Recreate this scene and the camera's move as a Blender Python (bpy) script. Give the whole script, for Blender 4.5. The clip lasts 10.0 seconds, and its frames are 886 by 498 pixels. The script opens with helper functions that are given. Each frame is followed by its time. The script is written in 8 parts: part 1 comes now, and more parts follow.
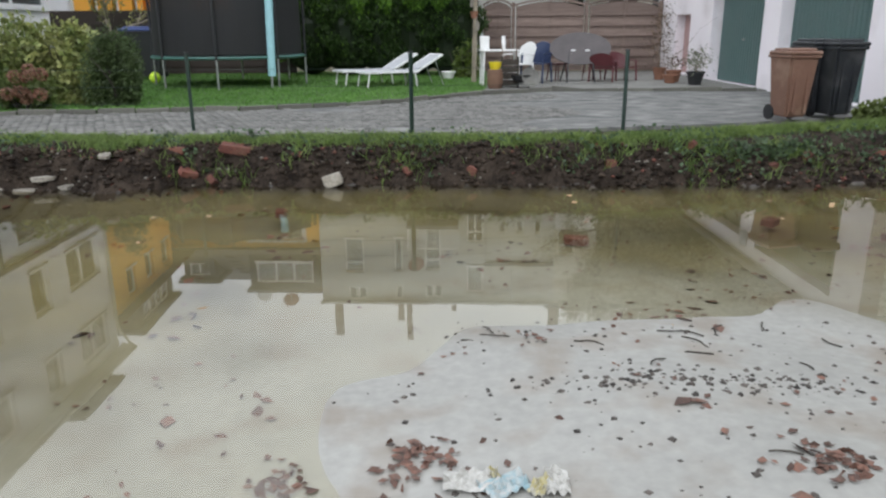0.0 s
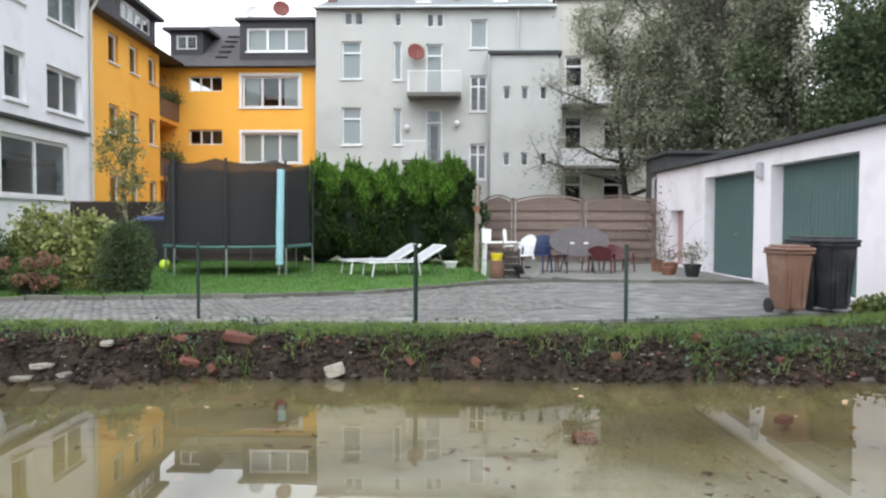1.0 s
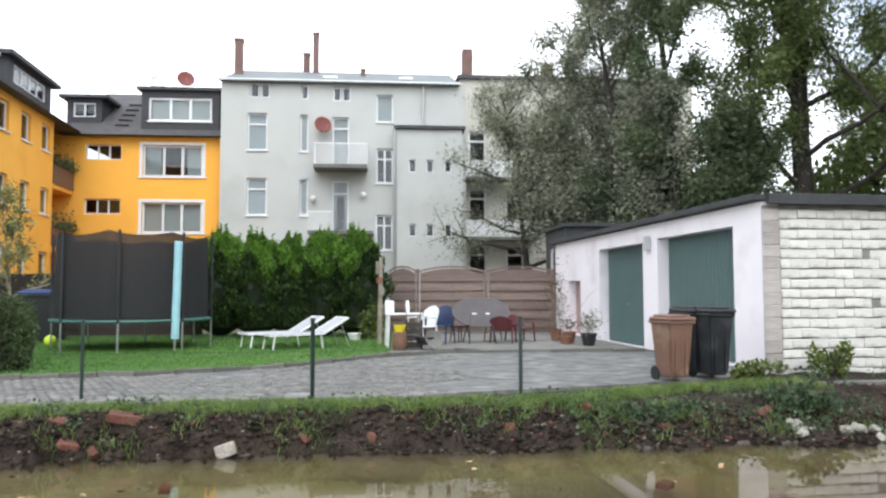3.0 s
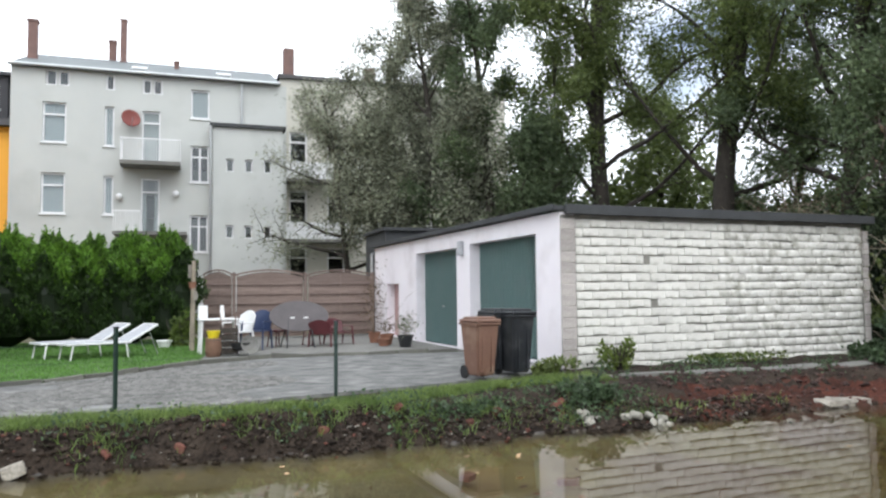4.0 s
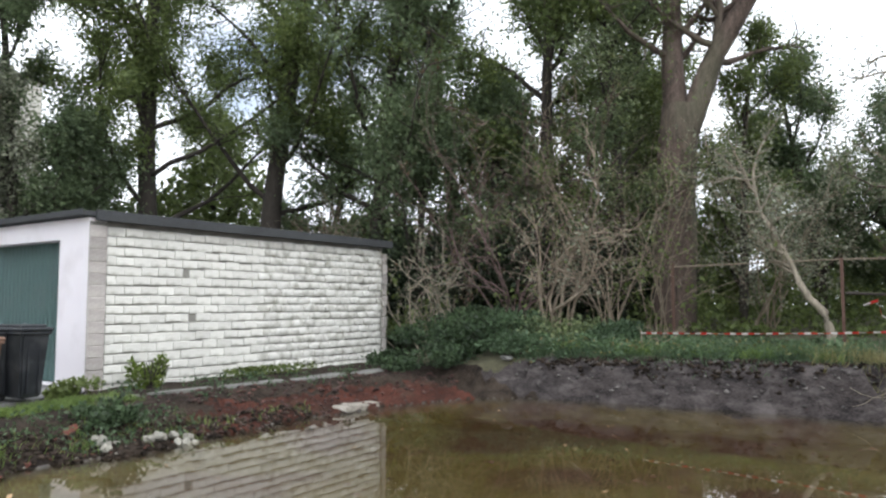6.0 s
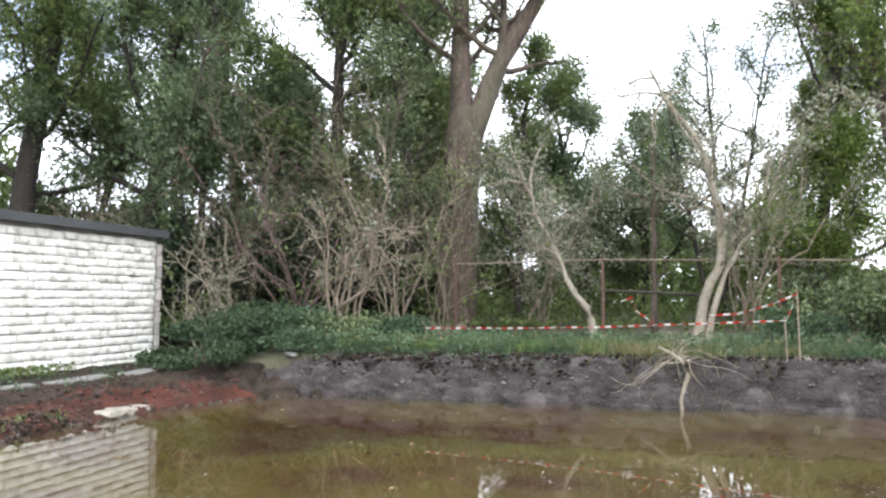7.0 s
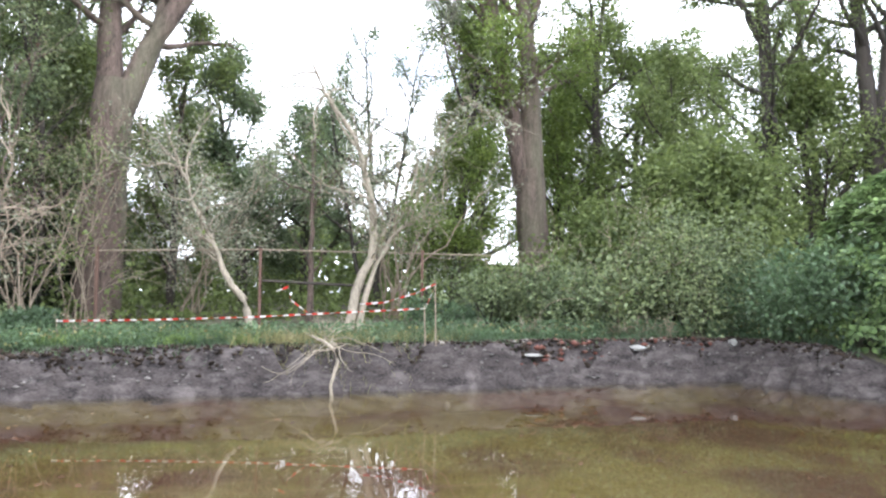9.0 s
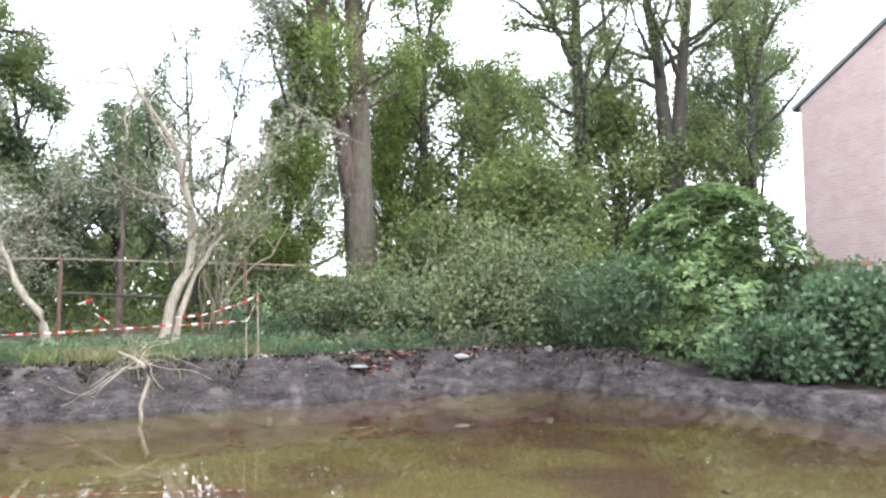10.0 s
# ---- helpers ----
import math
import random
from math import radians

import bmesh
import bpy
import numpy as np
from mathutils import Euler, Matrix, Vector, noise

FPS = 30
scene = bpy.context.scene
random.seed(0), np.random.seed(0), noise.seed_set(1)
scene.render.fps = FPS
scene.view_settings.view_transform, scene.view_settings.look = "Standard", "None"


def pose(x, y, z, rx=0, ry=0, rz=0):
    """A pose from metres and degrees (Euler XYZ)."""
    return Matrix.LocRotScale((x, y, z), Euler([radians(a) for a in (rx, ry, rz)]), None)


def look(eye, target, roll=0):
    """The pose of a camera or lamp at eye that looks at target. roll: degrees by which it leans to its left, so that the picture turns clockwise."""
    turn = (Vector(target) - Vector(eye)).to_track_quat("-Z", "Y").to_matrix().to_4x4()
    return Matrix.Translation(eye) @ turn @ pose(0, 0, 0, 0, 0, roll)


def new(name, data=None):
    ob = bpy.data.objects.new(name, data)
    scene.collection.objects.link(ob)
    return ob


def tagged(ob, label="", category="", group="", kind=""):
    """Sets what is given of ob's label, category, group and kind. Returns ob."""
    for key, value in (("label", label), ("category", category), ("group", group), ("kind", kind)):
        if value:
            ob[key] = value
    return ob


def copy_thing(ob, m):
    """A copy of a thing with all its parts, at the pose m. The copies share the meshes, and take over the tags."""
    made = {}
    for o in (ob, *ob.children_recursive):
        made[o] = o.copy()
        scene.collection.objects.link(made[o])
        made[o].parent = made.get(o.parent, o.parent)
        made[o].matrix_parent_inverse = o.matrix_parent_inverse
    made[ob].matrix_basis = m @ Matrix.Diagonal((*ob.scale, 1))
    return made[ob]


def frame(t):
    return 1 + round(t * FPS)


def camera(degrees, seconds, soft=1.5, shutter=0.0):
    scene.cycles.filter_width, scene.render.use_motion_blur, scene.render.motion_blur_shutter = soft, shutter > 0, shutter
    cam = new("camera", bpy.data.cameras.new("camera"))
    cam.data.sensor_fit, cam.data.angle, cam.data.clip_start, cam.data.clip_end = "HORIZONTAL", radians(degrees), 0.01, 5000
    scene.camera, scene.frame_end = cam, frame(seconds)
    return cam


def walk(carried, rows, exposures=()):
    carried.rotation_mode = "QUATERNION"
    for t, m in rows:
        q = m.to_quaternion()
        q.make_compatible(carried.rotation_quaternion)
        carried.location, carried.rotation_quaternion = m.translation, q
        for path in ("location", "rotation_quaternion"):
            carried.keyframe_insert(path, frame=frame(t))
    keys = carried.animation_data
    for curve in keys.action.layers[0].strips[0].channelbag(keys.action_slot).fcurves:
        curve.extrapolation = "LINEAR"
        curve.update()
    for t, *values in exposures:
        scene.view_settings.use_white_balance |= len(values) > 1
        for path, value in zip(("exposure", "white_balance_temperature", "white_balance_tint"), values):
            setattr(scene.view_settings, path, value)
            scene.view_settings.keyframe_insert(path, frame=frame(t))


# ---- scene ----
cam = camera(62.2, 10.0, soft=2.4)
PATH = [
    (0.0, pose(-0.257, 0.558, 1.174, 73.45, 0.36, 1.88)),
    (0.5, pose(-0.275, 0.588, 1.191, 81.43, 0.75, 1.44)),
    (1.0, pose(-0.290, 0.597, 1.224, 87.85, -0.22, 2.03)),
    (1.5, pose(-0.293, 0.613, 1.240, 92.09, 0.37, 2.76)),
    (2.0, pose(-0.303, 0.602, 1.251, 93.64, -0.16, 2.33)),
    (2.2, pose(-0.300, 0.596, 1.251, 93.73, 0.10, 1.90)),
    (3.3, pose(-0.093, 0.406, 1.280, 93.07, 0.06, -8.82)),
    (3.5, pose(-0.086, 0.382, 1.280, 93.13, 0.21, -11.52)),
    (4.0, pose(-0.096, 0.227, 1.313, 93.32, 0.56, -18.74)),
    (4.5, pose(-0.065, 0.068, 1.331, 93.10, 0.78, -26.04)),
    (5.0, pose(0.000, 0.000, 1.308, 92.70, 1.29, -34.51)),
    (5.5, pose(0.097, 0.080, 1.352, 92.97, 0.87, -43.11)),
    (5.7, pose(0.105, 0.087, 1.346, 93.53, 0.45, -46.81)),
    (6.8, pose(0.292, 0.298, 1.354, 94.02, -0.40, -66.38)),
    (7.0, pose(0.286, 0.280, 1.350, 93.80, -0.30, -69.17)),
    (7.5, pose(0.318, 0.260, 1.339, 93.68, 0.57, -75.98)),
    (8.0, pose(0.333, 0.211, 1.342, 92.84, 0.34, -83.56)),
    (8.5, pose(0.307, 0.206, 1.314, 92.58, 0.12, -89.32)),
    (9.0, pose(0.327, 0.171, 1.298, 93.38, -0.36, -95.03)),
    (9.5, pose(0.356, 0.140, 1.290, 94.06, 0.15, -100.00)),
    (10.0, pose(0.418, 0.111, 1.282, 94.30, 0.18, -108.30)),
]
walk(cam, PATH, [(t, e, 6050 if t < 7 else 5850, 9 if t < 7 else 12) for t, e in ((0.0, 0.2), (0.5, 0.45), (1.0, 0.65), (2.0, 0.75), (3.5, 0.65), (5.0, 0.5), (5.7, 0.5), (6.8, 1.2), (7.5, 1.57), (9.0, 1.83), (10.0, 1.94))])

# ---- world, sun, exposure ----
world = bpy.data.worlds.new("sky")
scene.world = world
world.use_nodes = True
wn, wl = world.node_tree.nodes, world.node_tree.links
for n_ in list(wn):
    wn.remove(n_)
w_out = wn.new("ShaderNodeOutputWorld")
w_bg = wn.new("ShaderNodeBackground")
w_sky = wn.new("ShaderNodeTexSky")
w_sky.sky_type = 'NISHITA'
w_sky.sun_disc = False
w_sky.sun_elevation, w_sky.sun_rotation = radians(49), radians(173)
w_sky.dust_density = 3.0
w_tc = wn.new("ShaderNodeTexCoord")
w_map = wn.new("ShaderNodeMapping")
w_map.inputs["Scale"].default_value = (1.0, 1.0, 2.2)
w_noise = wn.new("ShaderNodeTexNoise")
w_noise.inputs["Scale"].default_value, w_noise.inputs["Detail"].default_value = 2.3, 6.0
w_ramp = wn.new("ShaderNodeValToRGB")
w_ramp.color_ramp.elements[0].position, w_ramp.color_ramp.elements[1].position = 0.22, 0.42
w_cloud = wn.new("ShaderNodeValToRGB")
w_cloud.color_ramp.elements[0].color, w_cloud.color_ramp.elements[1].color = (9.6, 9.8, 10.3, 1), (12.6, 12.6, 12.7, 1)
w_cloud.color_ramp.elements[0].position, w_cloud.color_ramp.elements[1].position = 0.3, 0.55
w_mix = wn.new("ShaderNodeMix")
w_mix.data_type = 'RGBA'
wl.new(w_tc.outputs["Generated"], w_map.inputs[0])
wl.new(w_map.outputs[0], w_noise.inputs["Vector"])
wl.new(w_noise.outputs[0], w_ramp.inputs[0])
wl.new(w_noise.outputs[0], w_cloud.inputs[0])
wl.new(w_ramp.outputs[0], w_mix.inputs["Factor"])
wl.new(w_sky.outputs[0], w_mix.inputs["A"])
wl.new(w_cloud.outputs[0], w_mix.inputs["B"])
wl.new(w_mix.outputs["Result"], w_bg.inputs["Color"])
w_bg.inputs["Strength"].default_value = 0.12
wl.new(w_bg.outputs[0], w_out.inputs[0])

sun_data = bpy.data.lights.new("sun", 'SUN')
sun_data.energy, sun_data.angle, sun_data.color = 1.1, radians(50), (1.0, 0.97, 0.93)
sun = new("sun", sun_data)
sun.matrix_world = look((3, -26, 30), (0, 0, 0))
scene.view_settings.exposure = 0.0


# ---- materials ----
def mat(name, c1, c2=None, rough=0.8, scale=8.0, fine=60.0, bump=0.3, metal=0.0, dirt=None, dirt_scale=1.5,
        dirt_amount=0.45, island=0.0, rand=0.0, spec=0.5, translucent=0.0, stretch=(1, 1, 1), fine_mix=0.5, bump_dist=0.01):
    """A procedural surface: two colours by coarse and fine noise, dirt patches, relief, a random shift for each piece."""
    m = bpy.data.materials.new(name)
    m.use_nodes = True
    nt = m.node_tree
    n, l = nt.nodes, nt.links
    b = n["Principled BSDF"]
    c2 = c2 or tuple(v * 0.75 for v in c1)
    tc = n.new("ShaderNodeTexCoord")
    mp = n.new("ShaderNodeMapping")
    mp.inputs["Scale"].default_value = stretch
    l.new(tc.outputs["Object"], mp.inputs[0])
    n1 = n.new("ShaderNodeTexNoise")
    n1.inputs["Scale"].default_value, n1.inputs["Detail"].default_value = scale, 4
    n2 = n.new("ShaderNodeTexNoise")
    n2.inputs["Scale"].default_value, n2.inputs["Detail"].default_value = fine, 3
    for q in (n1, n2):
        l.new(mp.outputs[0], q.inputs["Vector"])
    mx = n.new("ShaderNodeMix")
    mx.data_type = 'FLOAT'
    mx.inputs[0].default_value = fine_mix
    l.new(n1.outputs[0], mx.inputs[2])
    l.new(n2.outputs[0], mx.inputs[3])
    cr = n.new("ShaderNodeValToRGB")
    cr.color_ramp.elements[0].position, cr.color_ramp.elements[1].position = 0.36, 0.64
    cr.color_ramp.elements[0].color, cr.color_ramp.elements[1].color = (*c2, 1), (*c1, 1)
    l.new(mx.outputs[0], cr.inputs[0])
    col = cr.outputs[0]
    if dirt:
        nd = n.new("ShaderNodeTexNoise")
        nd.inputs["Scale"].default_value, nd.inputs["Detail"].default_value = dirt_scale, 7
        l.new(mp.outputs[0], nd.inputs["Vector"])
        rd = n.new("ShaderNodeValToRGB")
        rd.color_ramp.elements[0].position, rd.color_ramp.elements[1].position = 0.5, 0.68
        rd.color_ramp.elements[1].color = (dirt_amount,) * 3 + (1,)
        rd.color_ramp.elements[0].color = (0, 0, 0, 1)
        l.new(nd.outputs[0], rd.inputs[0])
        md = n.new("ShaderNodeMix")
        md.data_type = 'RGBA'
        l.new(rd.outputs[0], md.inputs["Factor"])
        l.new(col, md.inputs["A"])
        md.inputs["B"].default_value = (*dirt, 1)
        col = md.outputs["Result"]
    for amount, source in ((island, "island"), (rand, "object")):
        if amount:
            hs = n.new("ShaderNodeHueSaturation")
            mr = n.new("ShaderNodeMapRange")
            mr.inputs[3].default_value, mr.inputs[4].default_value = 1 - amount, 1 + amount
            if source == "island":
                g = n.new("ShaderNodeNewGeometry")
                l.new(g.outputs["Random Per Island"], mr.inputs[0])
            else:
                g = n.new("ShaderNodeObjectInfo")
                l.new(g.outputs["Random"], mr.inputs[0])
            l.new(mr.outputs[0], hs.inputs["Value"])
            l.new(col, hs.inputs["Color"])
            col = hs.outputs[0]
    l.new(col, b.inputs["Base Color"])
    b.inputs["Roughness"].default_value, b.inputs["Metallic"].default_value = rough, metal
    b.inputs["Specular IOR Level"].default_value = spec
    if bump:
        bp = n.new("ShaderNodeBump")
        bp.inputs["Strength"].default_value, bp.inputs["Distance"].default_value = bump, bump_dist
        l.new(mx.outputs[0], bp.inputs["Height"])
        l.new(bp.outputs[0], b.inputs["Normal"])
    if translucent:
        tr = n.new("ShaderNodeBsdfTranslucent")
        ms = n.new("ShaderNodeMixShader")
        ms.inputs[0].default_value = translucent
        l.new(col, tr.inputs[0])
        l.new(b.outputs[0], ms.inputs[1])
        l.new(tr.outputs[0], ms.inputs[2])
        l.new(ms.outputs[0], n["Material Output"].inputs[0])
    return m


def leaf_mat(name, c1, c2, island=0.4, rough=0.5):
    return mat(name, c1, c2, rough=rough, scale=0.7, fine=3.0, bump=0, island=island, translucent=0.45, spec=0.35)


def clear_mat(name, tint, ior, rough, bump=0.0, bump_scale=4.0):
    """A clear film: what lies behind, tinted, and a mirror that grows towards grazing angles."""
    m = bpy.data.materials.new(name)
    m.use_nodes = True
    n, l = m.node_tree.nodes, m.node_tree.links
    n.remove(n["Principled BSDF"])
    tr = n.new("ShaderNodeBsdfTransparent")
    tr.inputs[0].default_value = (*tint, 1)
    gl = n.new("ShaderNodeBsdfGlossy")
    gl.inputs["Roughness"].default_value = rough
    lw_ = n.new("ShaderNodeLayerWeight")
    lw_.inputs["Blend"].default_value = 0.5
    pw = n.new("ShaderNodeMath")
    pw.operation = 'POWER'
    pw.inputs[1].default_value = 5.0
    fr = n.new("ShaderNodeMath")
    fr.operation = 'MULTIPLY_ADD'
    r0 = ((ior - 1) / (ior + 1)) ** 2
    fr.inputs[1].default_value, fr.inputs[2].default_value = 1 - r0, r0
    l.new(lw_.outputs["Facing"], pw.inputs[0])
    l.new(pw.outputs[0], fr.inputs[0])
    ms = n.new("ShaderNodeMixShader")
    l.new(fr.outputs[0], ms.inputs[0])
    l.new(tr.outputs[0], ms.inputs[1])
    l.new(gl.outputs[0], ms.inputs[2])
    l.new(ms.outputs[0], n["Material Output"].inputs[0])
    if bump:
        tc = n.new("ShaderNodeTexCoord")
        nz = n.new("ShaderNodeTexNoise")
        nz.inputs["Scale"].default_value, nz.inputs["Detail"].default_value = bump_scale, 2
        bp = n.new("ShaderNodeBump")
        bp.inputs["Strength"].default_value, bp.inputs["Distance"].default_value = bump, 0.01
        l.new(tc.outputs["Object"], nz.inputs["Vector"])
        l.new(nz.outputs[0], bp.inputs["Height"])
        l.new(bp.outputs[0], gl.inputs["Normal"])
    return m


def plain(name, c, rough=0.5, metal=0.0, var=0.85):
    return mat(name, c, tuple(v * var for v in c), rough=rough, metal=metal, scale=5, fine=40, bump=0.08)


M_SOIL = mat("dark soil", (0.049, 0.037, 0.028), (0.012, 0.0095, 0.008), rough=0.95, scale=4, fine=28, bump=1.0, bump_dist=0.07, dirt=(0.075, 0.058, 0.043), dirt_scale=2.2, dirt_amount=0.45, spec=0.12)
M_WATER = clear_mat("pond water", (0.915, 0.895, 0.795), 1.9, 0.012, bump=0.025, bump_scale=1.6)
M_GLASS = clear_mat("window glass", (0.72, 0.76, 0.76), 1.65, 0.02)
M_SETT = mat("granite sett", (0.21, 0.205, 0.19), (0.10, 0.097, 0.09), rough=0.85, scale=9, fine=80, rand=0.3, island=0.25, bump=0.5)
M_ASPHALT = mat("worn asphalt", (0.19, 0.19, 0.18), (0.045, 0.045, 0.044), rough=0.9, scale=3.2, fine=48, bump=0.7, dirt=(0.27, 0.265, 0.25), dirt_scale=2.6, dirt_amount=0.65, stretch=(0.8, 1.2, 1), fine_mix=0.42)
M_LAWN = mat("lawn soil", (0.07, 0.14, 0.025), (0.05, 0.10, 0.02), rough=0.95, scale=1.5, fine=30, bump=0.6)
M_GRASS = leaf_mat("grass blade", (0.15, 0.29, 0.06), (0.09, 0.195, 0.04))
M_VERGE = leaf_mat("verge grass blade", (0.20, 0.27, 0.075), (0.11, 0.17, 0.045))
M_GROUND_COVER = leaf_mat("dull ground cover", (0.10, 0.15, 0.075), (0.06, 0.095, 0.05))
M_GRASS_DRY = leaf_mat("dry grass", (0.30, 0.26, 0.13), (0.16, 0.17, 0.06))
M_CONCRETE = mat("concrete", (0.205, 0.2, 0.185), (0.115, 0.112, 0.102), rough=0.9, scale=2, fine=50, bump=0.35, dirt=(0.12, 0.12, 0.09), dirt_scale=2.0)
M_WHITE_WALL = mat("white plaster", (0.82, 0.81, 0.84), (0.77, 0.76, 0.79), rough=0.9, scale=1.0, fine=70, bump=0.15, dirt=(0.5, 0.49, 0.47), dirt_scale=0.8, dirt_amount=0.3)
M_GARAGE = mat("pinkish white plaster", (0.86, 0.82, 0.84), (0.80, 0.75, 0.78), rough=0.9, scale=1.0, fine=60, bump=0.2, dirt=(0.55, 0.5, 0.5), dirt_scale=1.1, dirt_amount=0.4)
M_GREY_WALL = mat("grey render", (0.50, 0.51, 0.48), (0.44, 0.45, 0.43), rough=0.9, scale=0.6, fine=50, bump=0.15, dirt=(0.36, 0.365, 0.34), dirt_scale=0.5, dirt_amount=0.45)
M_BEIGE_WALL = mat("beige render", (0.56, 0.54, 0.47), (0.5, 0.48, 0.42), rough=0.9, scale=0.6, fine=50, bump=0.15)
M_ORANGE_WALL = mat("orange yellow render", (0.90, 0.455, 0.065), (0.84, 0.415, 0.055), rough=0.85, scale=0.6, fine=50, bump=0.12, dirt=(0.74, 0.33, 0.04), dirt_scale=0.7, dirt_amount=0.4)
M_PINK_BRICK = mat("pale pink brick", (0.46, 0.36, 0.34), (0.38, 0.28, 0.26), rough=0.9, scale=2, fine=60, bump=0.2)
pn, pl = M_PINK_BRICK.node_tree.nodes, M_PINK_BRICK.node_tree.links
pb = pn["Principled BSDF"]
p_tc, p_map, p_br, p_mx = pn.new("ShaderNodeTexCoord"), pn.new("ShaderNodeMapping"), pn.new("ShaderNodeTexBrick"), pn.new("ShaderNodeMix")
p_map.inputs["Rotation"].default_value = (radians(90), 0, 0)
p_br.inputs["Scale"].default_value, p_br.inputs["Brick Width"].default_value, p_br.inputs["Row Height"].default_value, p_br.inputs["Mortar Size"].default_value = 1.0, 0.25, 0.0833, 0.009
p_br.inputs["Color1"].default_value, p_br.inputs["Color2"].default_value, p_br.inputs["Mortar"].default_value = (0.97, 0.97, 0.97, 1), (0.87, 0.85, 0.85, 1), (1.08, 1.1, 1.1, 1)
p_mx.data_type, p_mx.blend_type = 'RGBA', 'MULTIPLY'
p_mx.inputs["Factor"].default_value = 1.0
pl.new(p_tc.outputs["Object"], p_map.inputs[0])
pl.new(p_map.outputs[0], p_br.inputs["Vector"])
pl.new(pb.inputs["Base Color"].links[0].from_socket, p_mx.inputs["A"])
pl.new(p_br.outputs[0], p_mx.inputs["B"])
pl.new(p_mx.outputs["Result"], pb.inputs["Base Color"])
M_ROOF = mat("dark slate roof", (0.075, 0.07, 0.07), (0.045, 0.043, 0.045), rough=0.8, scale=3, fine=40, rand=0.25, island=0.3)
M_ROOF_GREY = mat("grey metal roof", (0.15, 0.165, 0.165), (0.11, 0.125, 0.125), rough=0.7, scale=1, fine=20, bump=0.1)
M_DORMER = mat("dark slate cladding", (0.045, 0.045, 0.05), (0.03, 0.03, 0.033), rough=0.7, scale=6, fine=40)
M_FRAME = plain("white window frame", (0.78, 0.78, 0.78), 0.4)
M_CURTAIN = mat("white curtain", (0.7, 0.7, 0.68), (0.55, 0.55, 0.54), rough=0.9, scale=8, fine=30, stretch=(6, 6, 0.3))
M_BLIND = plain("pale roller blind", (0.66, 0.67, 0.68), 0.7)
# room darkness behind the panes, put into the colour
M_ROOM = plain("painted room darkness", (0.05, 0.05, 0.05), 0.9)
M_BLOCK = mat("white painted block", (0.74, 0.725, 0.68), (0.58, 0.565, 0.51), rough=0.9, scale=6, fine=50, bump=0.7, bump_dist=0.02, rand=0.06, island=0.06, dirt=(0.30, 0.295, 0.24), dirt_scale=4.5, dirt_amount=0.8)
M_JOINT = mat("grey joint mortar", (0.27, 0.26, 0.23), (0.13, 0.125, 0.11), rough=0.95, scale=3, fine=40, bump=0.5)
M_FELT = mat("bitumen roofing felt", (0.055, 0.058, 0.06), (0.035, 0.036, 0.038), rough=0.85, scale=2, fine=60, bump=0.3)
M_GREEN_DOOR = mat("green door paint", (0.20, 0.31, 0.295), (0.175, 0.275, 0.26), rough=0.55, scale=2, fine=30, bump=0.1, dirt=(0.2, 0.27, 0.26), dirt_scale=2.0, dirt_amount=0.4)
M_FENCE = mat("brown weathered wood", (0.22, 0.165, 0.14), (0.125, 0.09, 0.075), rough=0.85, scale=3, fine=30, stretch=(0.5, 4, 6), rand=0.2, bump=0.4)
M_BARK = mat("grey brown bark", (0.16, 0.115, 0.092), (0.042, 0.031, 0.025), rough=0.95, scale=9, fine=40, stretch=(1, 1, 0.25), bump=1.0, bump_dist=0.04, dirt=(0.14, 0.15, 0.09), dirt_scale=1.0)
M_BARK_DARK = mat("dark bark", (0.06, 0.05, 0.04), (0.03, 0.025, 0.02), rough=0.95, scale=5, fine=25, stretch=(1, 1, 0.25), bump=0.8, bump_dist=0.03)
M_BARK_PALE = mat("pale dead wood", (0.36, 0.31, 0.235), (0.17, 0.145, 0.11), rough=0.9, scale=5, fine=30, stretch=(1, 1, 0.25), bump=0.5)
M_TWIG = mat("grey brown twig", (0.30, 0.245, 0.18), (0.17, 0.135, 0.1), rough=0.9, scale=5, fine=20, island=0.3, bump=0)
M_TWIG_RED = mat("purplish twig", (0.19, 0.13, 0.115), (0.11, 0.075, 0.07), rough=0.9, scale=5, fine=20, island=0.3, bump=0)
M_LEAF = leaf_mat("tree leaf", (0.172, 0.213, 0.066), (0.096, 0.13, 0.044))
M_LEAF_DARK = leaf_mat("dark tree leaf", (0.155, 0.20, 0.095), (0.09, 0.125, 0.065))
M_LEAF_LIGHT = leaf_mat("light green leaf", (0.175, 0.225, 0.05), (0.092, 0.135, 0.03))
M_LEAF_SILVER = leaf_mat("silver willow leaf", (0.31, 0.325, 0.235), (0.16, 0.17, 0.115), island=0.6)
M_LEAF_BROWN = leaf_mat("brownish leaf", (0.15, 0.105, 0.06), (0.085, 0.06, 0.04))
# leaf colour kept near black to paint the shade deep in the wood
M_WOOD_SHADE = leaf_mat("wood shade leaf", (0.045, 0.062, 0.032), (0.025, 0.035, 0.02))
M_BRAMBLE = leaf_mat("dark bramble leaf", (0.085, 0.125, 0.06), (0.04, 0.065, 0.032), island=0.6)
M_IVY = leaf_mat("glossy ivy leaf", (0.14, 0.205, 0.105), (0.075, 0.12, 0.06), rough=0.35)
M_MIXED = leaf_mat("mixed weed leaf", (0.20, 0.235, 0.11), (0.10, 0.135, 0.07), island=0.7)
M_RHODO = leaf_mat("rhododendron leaf", (0.21, 0.29, 0.105), (0.08, 0.135, 0.05), island=0.6, rough=0.35)
